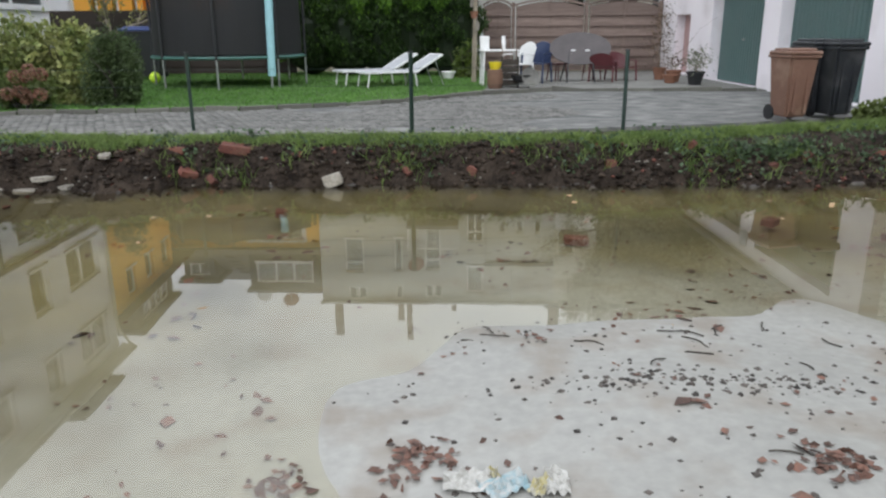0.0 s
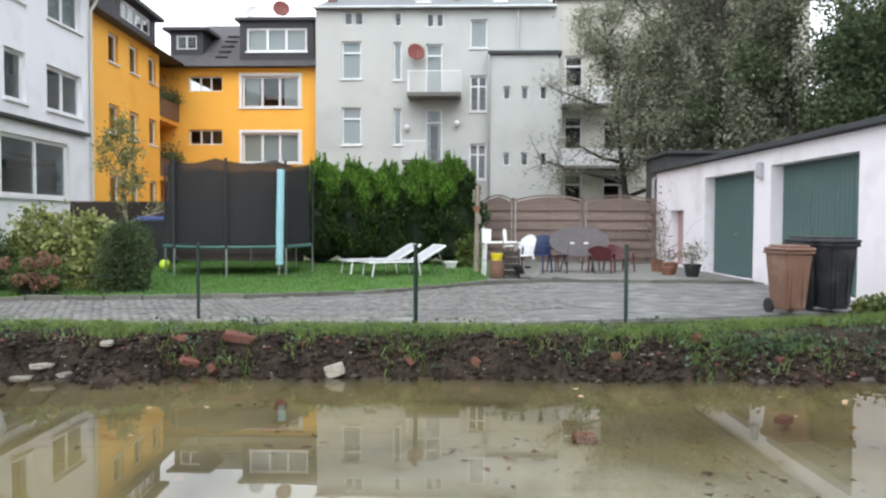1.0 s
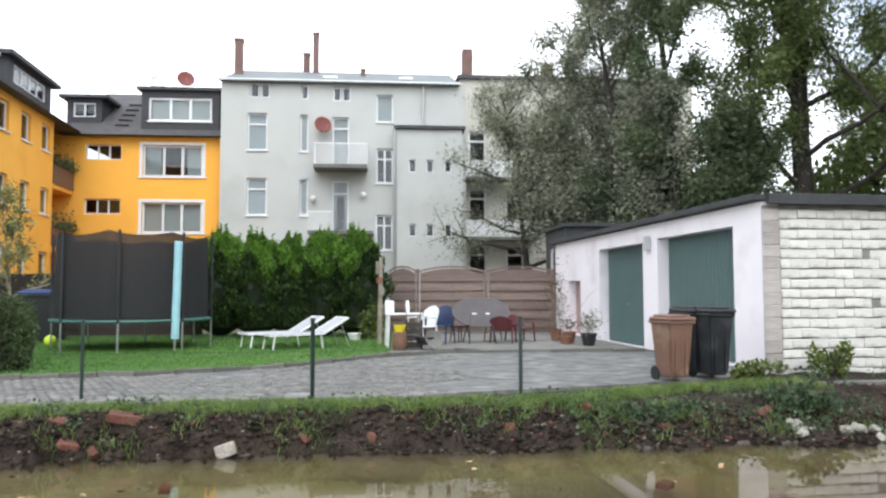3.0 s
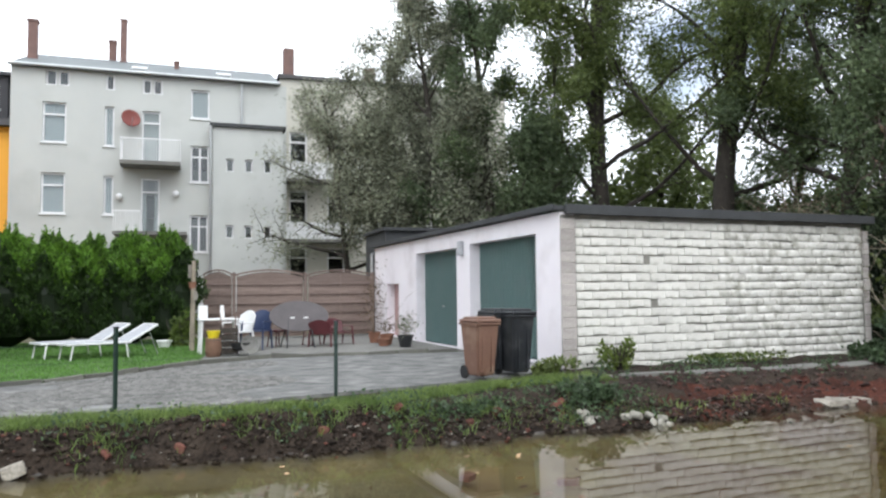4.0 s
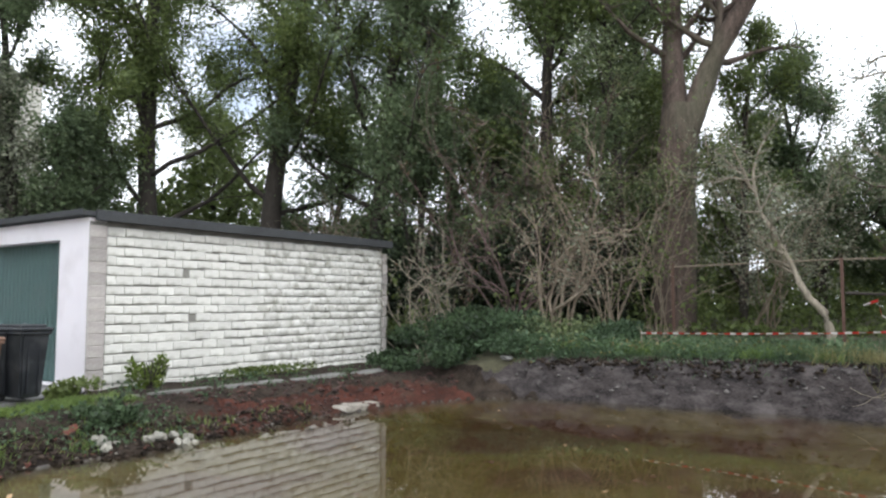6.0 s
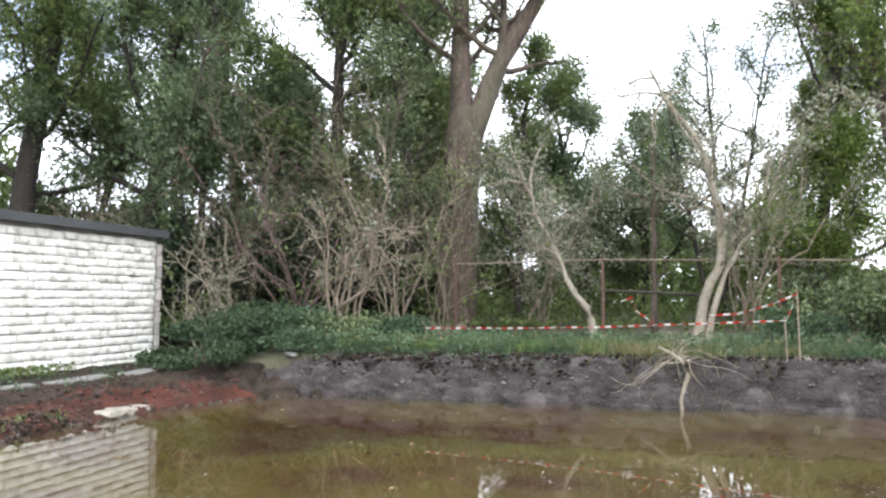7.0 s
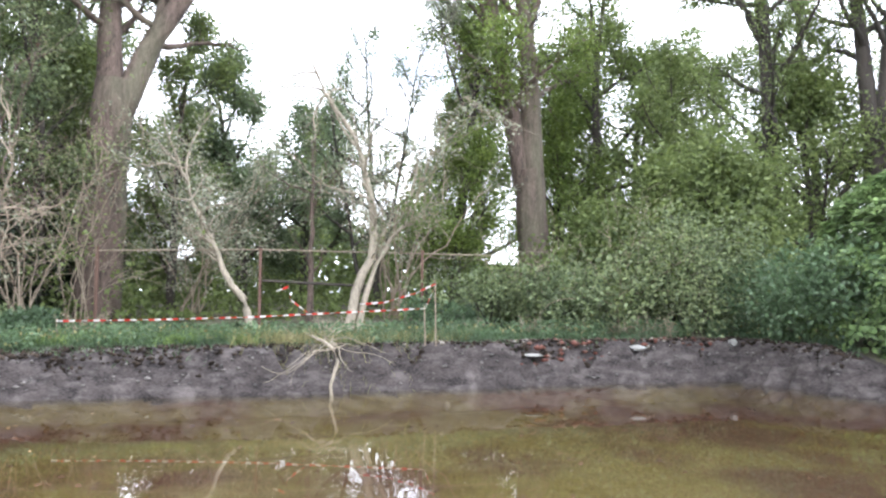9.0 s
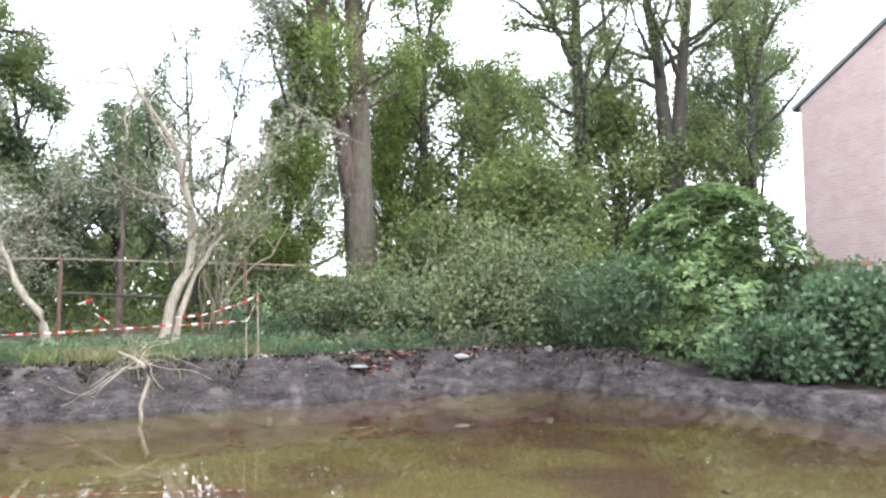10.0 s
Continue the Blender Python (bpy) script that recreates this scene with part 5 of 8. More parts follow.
for k_, (az_, d_, h_, sp_, lf_) in enumerate([(27, 33, 8.5, 4.0, M_LEAF_DARK), (35, 33, 9.5, 4.4, M_LEAF), (43, 29, 8.5, 4.2, M_LEAF_DARK), (50, 21.5, 7.5, 3.2, M_LEAF_DARK), (56, 22, 7.5, 3.2, M_LEAF_DARK), (59, 28, 9, 4.0, M_LEAF), (66, 29, 8.5, 4.0, M_LEAF_DARK),
                                             (74.5, 30, 6.5, 3.2, M_LEAF), (97, 30, 9, 3.2, M_LEAF), (103, 28, 9, 3.8, M_LEAF_LIGHT), (109, 26, 8.5, 4.0, M_LEAF), (115, 30, 9, 4.2, M_LEAF), (121, 24, 7.5, 3.6, M_LEAF), (128, 31, 8.5, 4.0, M_LEAF), (107.5, 19.5, 2.4, 1.5, M_LEAF), (111.5, 19, 3.2, 1.8, M_LEAF), (117, 19.5, 4.0, 2.0, M_LEAF), (15.5, 27, 7.5, 2.6, M_LEAF_SILVER), (20, 26.5, 7.5, 2.6, M_LEAF_SILVER), (25, 26, 7.0, 2.6, M_LEAF_DARK)]):
    tree("leafy green tree filling the back of the wood", polar(az_, d_), h_, 0.16, 0.08, sp_, 16000, (0.145, 0.085), M_BARK_DARK, lf_, 200 + k_, limbs=17, twigs=9, scatter=0.5)

# added near-black bushes: painted shade under the trees, closing the wood behind the bare bushes
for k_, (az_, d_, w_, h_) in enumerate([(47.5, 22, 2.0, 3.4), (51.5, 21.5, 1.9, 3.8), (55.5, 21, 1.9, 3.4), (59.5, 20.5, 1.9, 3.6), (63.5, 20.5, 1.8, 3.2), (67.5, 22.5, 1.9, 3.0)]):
    shrub("near-black filler bush standing in for shade deep in the wood", polar(az_, d_), (w_, w_, h_), 7000, (0.16, 0.09), M_WOOD_SHADE, 240 + k_, lumps=22)

# bare bushes beyond the garage
bare_bush("leafless pale twiggy bush beside the garage", polar(51.5, 17.8), 3.3, 0.9, 11, M_BARK_PALE, 41, 250, M_LEAF_SILVER, thick=0.032)
bare_bush("leafless grey arching bush", polar(61, 17.5), 4.8, 2.0, 11, M_TWIG, 42, 900, M_LEAF_SILVER, thick=0.06)
bare_bush("purplish twiggy bush with few leaves", polar(58, 19), 6.4, 2.4, 22, M_TWIG_RED, 43, 1500, M_LEAF_BROWN, thick=0.03)
bare_bush("brown twiggy bush above the garage roof", polar(41, 21), 4.6, 1.6, 22, M_TWIG, 44, 1600, M_LEAF_BROWN, thick=0.03)

bare_bush("tall fine twigged bare sapling by the rail", polar(90.5, 19), 7.2, 1.7, 13, M_TWIG, 45, 4500, M_LEAF_SILVER, thick=0.03)
bare_bush("thin twigs climbing round the big trunk", polar(68.6, 18.7), 5.5, 0.5, 10, M_TWIG, 46, 700, M_LEAF, thick=0.016)
bare_bush("grey twiggy bush with few leaves by the trunk", polar(65, 18.5), 6.5, 1.5, 16, M_TWIG, 47, 2200, M_LEAF, thick=0.025)
bare_bush("sparse bush with yellowing leaves in the wood", polar(76, 19.5), 5.4, 1.3, 12, M_TWIG, 48, 5000, M_LEAF_SILVER, thick=0.022)
bare_bush("sparse undergrowth bush with brownish leaves", polar(101, 17.5), 2.6, 1.2, 14, M_TWIG, 49, 1800, M_LEAF, thick=0.016)
bare_bush("sparse tangled bush above the bank", polar(108, 17.0), 3.0, 1.3, 14, M_TWIG, 50, 2200, M_LEAF, thick=0.016)

# hedge, garden bushes
for k, (x, y, w_, h_) in enumerate([(-4.5, 21.3, 0.95, 2.75), (-3.5, 21.2, 0.95, 2.68), (-2.6, 21.3, 0.9, 2.6), (-1.65, 21.1, 1.0, 2.72), (-0.75, 20.9, 0.95, 2.78)]):
    rng = np.random.default_rng(60 + k)
    hd = tagged(thing("thuja", "bright green bushy thuja conifer in the hedge row", "hedge", "thuja hedge"))
    n_ = 20000
    t = rng.uniform(0.03, 1, n_) ** 0.62
    a = rng.uniform(0, 2 * np.pi, n_)
    prof = np.minimum(1, 3.2 * (1.02 - t)) ** 0.6 * (0.74 + 0.17 * np.sin(a * 4 + t * 8 + k) + 0.12 * np.sin(t * 21 + a * 3 + k) + 0.05 * np.sin(t * 40 - a * 9))
    r_ = w_ * prof * rng.uniform(0.62, 1.1, n_)
    c = np.stack([x + r_ * np.cos(a), y + r_ * np.sin(a), 0.05 + t * h_ * (1 + 0.04 * np.sin(a * 7))], 1)
    d = np.stack([np.cos(a) * 0.5, np.sin(a) * 0.5, np.full(n_, 1.0)], 1)
    c[:, 2] += np.maximum(0, t - 0.72) * h_ * 0.55 * np.maximum(0, np.sin(a * 3 + k * 2.1) * np.sin(r_ * 16 + k)) * rng.uniform(0, 1, n_)
    # by height: young growth plus painted top light; the rest carries the shade
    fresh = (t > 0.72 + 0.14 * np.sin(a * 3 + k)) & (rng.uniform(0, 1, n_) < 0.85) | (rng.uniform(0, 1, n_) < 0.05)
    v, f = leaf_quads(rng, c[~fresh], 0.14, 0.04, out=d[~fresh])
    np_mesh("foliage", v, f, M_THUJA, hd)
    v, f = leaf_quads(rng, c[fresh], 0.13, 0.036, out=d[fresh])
    np_mesh("young_foliage", v, f, M_THUJA_TIP, hd, "bright green young tips with the lit top painted in")
    # added solid body whose near-black colour paints the shade between the sprays
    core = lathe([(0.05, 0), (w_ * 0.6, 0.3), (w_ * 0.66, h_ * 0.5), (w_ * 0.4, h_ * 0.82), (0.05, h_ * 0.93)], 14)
    co = part("core", core, M_THUJA_SHADE, hd)
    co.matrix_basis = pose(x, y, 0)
shrub("clipped dark green round evergreen bush", (-5.95, 12.6, 0), (0.5, 0.5, 1.25), 20000, (0.05, 0.028), leaf_mat("clipped box leaf", (0.10, 0.14, 0.055), (0.05, 0.075, 0.03)), 71, lumps=20)
shrub("green and yellow variegated leafy bush", (-7.3, 13.2, 0), (1.15, 0.8, 1.35), 15000, (0.11, 0.06), mat("variegated leaf", (0.34, 0.34, 0.12), (0.13, 0.18, 0.05), rough=0.5, scale=1.5, fine=5, bump=0, island=0.5, translucent=0.3), 72, lumps=18)
shrub("dark green low hedge bush", (-8.5, 12.5, 0), (0.8, 0.6, 1.1), 8000, (0.055, 0.03), bpy.data.materials["clipped box leaf"], 73, lumps=16)
hyd = shrub("hydrangea with faded pink flower heads", (-7.15, 12.0, 0), (0.5, 0.35, 0.6), 900, (0.12, 0.08), M_LEAF, 74, lumps=8)
rng = np.random.default_rng(75)
for k in range(11):
    c0 = np.array([-7.2 + rng.uniform(-0.5, 0.5), 11.85 + rng.uniform(-0.2, 0.2), rng.uniform(0.22, 0.72)])
    c = rng.normal(size=(90, 3))
    c = c0 + c / np.linalg.norm(c, axis=1, keepdims=True) * 0.09
    v, f = leaf_quads(rng, c, 0.05, 0.045)
    np_mesh("flower_head", v, f, M_PETAL, hyd, "faded pink flower head")

# growth on the far and right banks
shrub("dark green bramble thicket beside the garage", polar(53.5, 16.4), (1.7, 1.4, 0.85), 3600, (0.10, 0.065), M_BRAMBLE, 81, lumps=16)
shrub("dark green bramble thicket on the bank", polar(61, 16.2), (1.7, 1.5, 0.7), 3200, (0.09, 0.055), M_MIXED, 82, lumps=16)
shrub("pale green leafy weeds among the brambles", polar(56.5, 15.9), (1.3, 1.0, 0.75), 1800, (0.10, 0.06), M_GROUND_COVER, 181, lumps=14)
shrub("low mixed weeds on the bank top", polar(65.5, 16.3), (1.4, 1.2, 0.55), 2200, (0.09, 0.055), M_GROUND_COVER, 182, lumps=14)
shrub("light leafy weeds by the tape", polar(94, 16.0), (1.0, 1.0, 0.8), 2000, (0.09, 0.055), M_GROUND_COVER, 183, lumps=14)
shrub("low bramble growth under the wood", polar(98, 17.0), (1.8, 2.4, 1.5), 5500, (0.11, 0.06), M_MIXED, 83, lumps=24)
shrub("leafy undergrowth with brownish leaves", polar(106, 17.0), (2.2, 2.4, 1.9), 6500, (0.115, 0.065), M_MIXED, 84, lumps=26)
shrub("tangled grey green undergrowth with pale leaves", polar(113, 17.2), (2.2, 2.2, 2.6), 12000, (0.09, 0.05), M_MIXED, 85, lumps=28)
rng = np.random.default_rng(86)
rho = thing("rhododendron", "large domed light green glossy rhododendron bush", "shrub", m=pose(13.3, -10.1, 0.3))
n_ = 3200
az, up_ = rng.uniform(0, 2 * np.pi, n_), rng.uniform(0.0, 1, n_)
lump_ = 1 + 0.09 * np.sin(az * 5 + up_ * 7) + 0.08 * np.sin(az * 11 - up_ * 13) + 0.06 * np.sin(az * 3 + up_ * 21)
flat_ = np.sqrt(1 - up_ ** 2.6) * 2.05 * lump_ * rng.uniform(0.86, 1.02, n_)
heart = np.stack([flat_ * np.cos(az), flat_ * np.sin(az), 3.45 * up_ ** 0.9 * (0.94 + 0.06 * lump_)], 1)
outward = np.stack([np.cos(az) * (1.1 - up_), np.sin(az) * (1.1 - up_), 0.35 + up_], 1)
outward /= np.linalg.norm(outward, axis=1, keepdims=True)
V_, k_ = [], 9
for q in range(k_):
    turn = rng.normal(size=(n_, 3))
    turn -= outward * (turn * outward).sum(1, keepdims=True)
    turn /= np.linalg.norm(turn, axis=1, keepdims=True)
    ray_ = turn * 0.9 + outward * rng.uniform(-0.15, 0.5, (n_, 1))
    wide_ = np.cross(outward, turn) * 0.034 * rng.uniform(0.8, 1.2, (n_, 1))
    l_ = 0.19 * rng.uniform(0.7, 1.2, (n_, 1))
    V_.append(np.stack([heart + ray_ * 0.02, heart + ray_ * l_ * 0.55 + wide_, heart + ray_ * l_ - outward * 0.03, heart + ray_ * l_ * 0.55 - wide_], 1))
v = np.concatenate(V_).reshape(-1, 3)
np_mesh("foliage", v, np.arange(len(v)).reshape(-1, 4), M_RHODO, rho)
v, f = tubes([(curve_path(rng, (rng.normal() * 0.2, rng.normal() * 0.2, 0), (rng.normal() * 0.5, rng.normal() * 0.5, 1), 2.6, 7, 0.12), np.linspace(0.05, 0.012, 7)) for _ in range(16)], 6)
np_mesh("stem", v, f, M_BARK_DARK, rho)
shrub("dark ivy covered mound", polar(120.5, 16.2), (2.2, 1.6, 1.8), 9000, (0.10, 0.06), M_IVY, 87, lumps=18)
shrub("ivy covered low wall and bushes", polar(136.5, 14.8), (2.6, 1.5, 1.9), 15000, (0.11, 0.09), M_IVY, 88, lumps=32)
shrub("ivy thicket at the water's edge", polar(131, 14.0), (1.5, 0.9, 1.1), 6000, (0.11, 0.09), M_IVY, 89, lumps=22)

# distant wood behind everything on that side
rng = np.random.default_rng(91)
n_ = 80000
az = np.radians(rng.uniform(25, 150, n_))
dist = rng.uniform(30, 40, n_)
top = 4.6 + 1.6 * np.sin(az * 13) + 1.0 * np.sin(az * 31 + 1) + 1.2 * np.cos((az - 0.75) * 3.0)
top = np.where((az > 1.33) & (az < 1.6), 4.6 + 0.7 * np.sin(az * 60), top)
zz = rng.uniform(0, 1, n_) ** 0.8 * np.maximum(top, 2.5)
c = np.stack([dist * np.sin(az), dist * np.cos(az), zz], 1)
v, f = leaf_quads(rng, c, 0.34, 0.22)
wood = np_mesh("far_wood", v, f, M_LEAF)
tagged(wood, "dark leafy edge of the wood further back", "woodland", kind="stuff")

# ---- grass ----
def grass(name, label, xy, length, width, material, seed, lean=0.5, z=None):
    rng = np.random.default_rng(seed)
    n = len(xy)
    z = ground_height(xy[:, 0], xy[:, 1]) if z is None else np.full(n, z)
    b = np.stack([xy[:, 0], xy[:, 1], z - 0.01], 1)
    a = rng.uniform(0, 2 * np.pi, n)
    h = length * rng.uniform(0.4, 1.25, n)
    d = rng.normal(size=(n, 2)) * lean
    side = np.stack([np.cos(a), np.sin(a), np.zeros(n)], 1) * width / 2
    mid = b + np.stack([d[:, 0] * h * 0.3, d[:, 1] * h * 0.3, h * 0.6], 1)
    tip = b + np.stack([d[:, 0] * h, d[:, 1] * h, h * 0.9], 1)
    v = np.stack([b - side, b + side, mid + side * 0.7, tip, mid - side * 0.7], 1).reshape(-1, 3)
    f = np.concatenate([np.arange(n)[:, None] * 5 + np.array([[0, 1, 2, 4]])])
    f2 = np.arange(n)[:, None] * 5 + np.array([[4, 2, 3, 3]])
    tri = np.concatenate([f[:, [0, 1, 2]], f[:, [0, 2, 3]], f2[:, :3]])
    ob = np_mesh(name, v, tri, material)
    return tagged(ob, label, "grass", kind="stuff")


def inside_lawn(xy):
    return poly_distance(xy[:, 0], xy[:, 1], np.array(LAWN_EDGE + [(0.15, 16.5), (0.3, 22.8), (-13, 22.8)])) < -0.05


rng = np.random.default_rng(101)
xy = np.stack([rng.uniform(-9.5, 0.3, 62000), 11 + 11.5 * rng.uniform(0, 1, 62000) ** 1.2], 1)
xy = xy[inside_lawn(xy)]
grass("lawn_grass", "short dense green lawn grass", xy, 0.055, 0.017, M_GRASS, 102, z=0.03)
n_ = 42000
xy = np.stack([rng.uniform(-10, 5.9, n_), rng.normal(8.98, 0.17, n_)], 1)
xy[:, 1] += 1.3 * smooth_step(1.2, 5.2, xy[:, 0]) + 0.1 * ripple(xy[:, 0], xy[:, 1], 1.5, 12)
keep = ripple(xy[:, 0], xy[:, 1], 0.8, 13) > -0.9
grass("verge_grass", "ragged green grass along the top of the bank", xy[keep], 0.085, 0.010, M_VERGE, 103, lean=0.7)
n_ = 6000
xy = np.stack([3.5 - 10 * rng.uniform(0, 1, n_), rng.uniform(8.25, 9.0, n_)], 1)
keep = ripple(xy[:, 0], xy[:, 1], 0.9, 14) > 0.3
grass("bank_weeds", "weeds and grass tufts on the bank face", xy[keep], 0.15, 0.014, M_VERGE, 104, lean=0.9)
n_ = 28000
xy = np.stack([rng.uniform(12.6, 17.5, n_), rng.uniform(-5, 9, n_)], 1)
keep = (poly_distance(xy[:, 0], xy[:, 1], POND) > 0.27) & (ripple(xy[:, 0], xy[:, 1], 1.5, 15) > -0.8)
grass("wood_edge_grass", "low grass and ground cover along the right bank", xy[keep], 0.12, 0.02, M_GROUND_COVER, 105, lean=0.9)
xy = np.stack([rng.normal(13.3, 0.2, 900), rng.normal(1.4, 0.6, 900)], 1)
grass("dry_tuft", "tuft of dry straw coloured grass", xy, 0.26, 0.008, M_GRASS_DRY, 106, lean=0.7)

g = np.random.default_rng(107)
xy = np.stack([g.uniform(13.0, 15.2, 9000), g.uniform(2.2, 8.0, 9000)], 1)
keep = (poly_distance(xy[:, 0], xy[:, 1], POND) > 0.4) & (ripple(xy[:, 0], xy[:, 1], 1.1, 18) > 0.0)
grass("bank_top_grass", "light green grass patches on the bank top", xy[keep], 0.2, 0.014, M_VERGE, 108, lean=0.7)
xy = np.stack([g.uniform(12.9, 14.3, 2600), g.uniform(-1.5, 2.8, 2600)], 1)
keep = (poly_distance(xy[:, 0], xy[:, 1], POND) > 0.25) & (ripple(xy[:, 0], xy[:, 1], 0.8, 19) > 0.1)
grass("dry_grass", "straw coloured dry grass hanging over the bank", xy[keep], 0.3, 0.009, M_GRASS_DRY, 109, lean=0.9)

# undergrowth below the wood
rng = np.random.default_rng(92)
n_ = 60000
az = np.radians(rng.uniform(45, 140, n_))
dist = rng.uniform(18.5, 31, n_)
top = 0.3 + 1.3 * np.maximum(0, ripple(dist * np.sin(az), dist * np.cos(az), 3.0, 55) + 0.25)
zz = 0.9 + rng.uniform(0, 1, n_) * np.maximum(top, 0.3) - 0.4
v, f = leaf_quads(rng, np.stack([dist * np.sin(az), dist * np.cos(az), zz], 1), 0.15, 0.085)
under = np_mesh("undergrowth", v, f, M_LEAF)
tagged(under, "low leafy undergrowth on the floor of the wood", "undergrowth", kind="stuff")


# ---- garden things ----
def wheelie_bin(label, m, w, d, h, body_mat, lid_mat):
    b = thing("wheelie_bin", label, "bin", "bins by the garage", m)
    bm = bmesh.new()
    lo = [(-w * 0.38, -d * 0.36), (w * 0.38, -d * 0.36), (w * 0.38, d * 0.36), (-w * 0.38, d * 0.36)]
    hi = [(-w * 0.5, -d * 0.5), (w * 0.5, -d * 0.5), (w * 0.5, d * 0.5), (-w * 0.5, d * 0.5)]
    a = [bm.verts.new((x, y, 0.06)) for x, y in lo]
    c = [bm.verts.new((x, y, h * 0.9)) for x, y in hi]
    bm.faces.new(a[::-1])
    bm.faces.new(c)
    for i in range(4):
        bm.faces.new((a[i], a[(i + 1) % 4], c[(i + 1) % 4], c[i]))
    bmesh.ops.bevel(bm, geom=bm.edges[:], offset=0.025, segments=2, affect='EDGES')
    for s_ in (-0.2, 0.2):
        box(bm, s_ * w - 0.015, s_ * w + 0.015, -d * 0.47, -d * 0.36, 0.12, h * 0.8)
    part("body", bm, body_mat, b)
    part("rim", boxes((-w * 0.54, w * 0.54, -d * 0.54, d * 0.54, h * 0.87, h * 0.91), bevel=0.012), body_mat, b)
    bm = boxes((-w * 0.55, w * 0.55, -d * 0.57, d * 0.5, h * 0.912, h * 0.965), bevel=0.02)
    box(bm, -w * 0.45, w * 0.45, -d * 0.42, d * 0.4, h * 0.96, h, bevel=0.018)
    part("lid", bm, lid_mat, b)
    part("handle", rods(((-w * 0.4, d * 0.62, h * 0.93), (w * 0.4, d * 0.62, h * 0.93), 0.016), ((-w * 0.4, d * 0.62, h * 0.93), (-w * 0.4, d * 0.48, h * 0.9), 0.014), ((w * 0.4, d * 0.62, h * 0.93), (w * 0.4, d * 0.48, h * 0.9), 0.014)), body_mat, b)
    for s_ in (-1, 1):
        wl_ = part("wheel", rods(((s_ * w * 0.36, d * 0.38, 0.1), (s_ * w * 0.44, d * 0.38, 0.1), 0.1), sides=18), M_BLACK, b)
    part("axle", rods(((-w * 0.36, d * 0.38, 0.1), (w * 0.36, d * 0.38, 0.1), 0.012)), M_STEEL, b)
    return b


wheelie_bin("brown wheelie bin with closed brown lid", pose(4.0, 10.6, 0, 0, 0, 12), 0.40, 0.48, 0.93, M_BIN_BROWN, M_BIN_BROWN)
wheelie_bin("anthracite wheelie bin behind the brown one", pose(4.5, 11.15, 0, 0, 0, 5), 0.36, 0.55, 1.04, M_ANTHRACITE, M_ANTHRACITE)
wheelie_bin("large anthracite wheelie bin with closed lid", pose(4.68, 10.85, 0, 0, 0, 8), 0.40, 0.58, 1.04, M_ANTHRACITE, M_ANTHRACITE)

# wire fence posts along the verge
for k, (x, y) in enumerate([(-6.2, 9.3), (-3.58, 9.4), (-0.93, 9.42), (1.66, 9.75)]):
    p = thing("fence_post", "thin dark green metal fence post on the verge", "post", "verge fence posts", pose(x, y, -0.05, rz=k * 20))
    part("shaft", boxes((-0.02, 0.02, -0.02, 0.02, 0, 0.98), bevel=0.004), M_GREEN_STEEL, p)
    part("cap", boxes((-0.025, 0.025, -0.025, 0.025, 0.98, 1.0), bevel=0.005), M_BLACK, p)
wire = thing("fence_wire", "thin green wire mesh strung between the posts", "fence")
for z in (0.15, 0.35, 0.55, 0.75):
    part("wire", rods(((-6.2, 9.3, z), (-3.58, 9.4, z), 0.0016), ((-3.58, 9.4, z), (-0.93, 9.42, z), 0.0016), ((-0.93, 9.42, z), (1.66, 9.75, z), 0.0016), sides=4), M_GREEN_STEEL, wire)

# wooden fence panels
wooden = thing("wooden_fence", "brown weathered arched wooden lap panel fence", "fence")


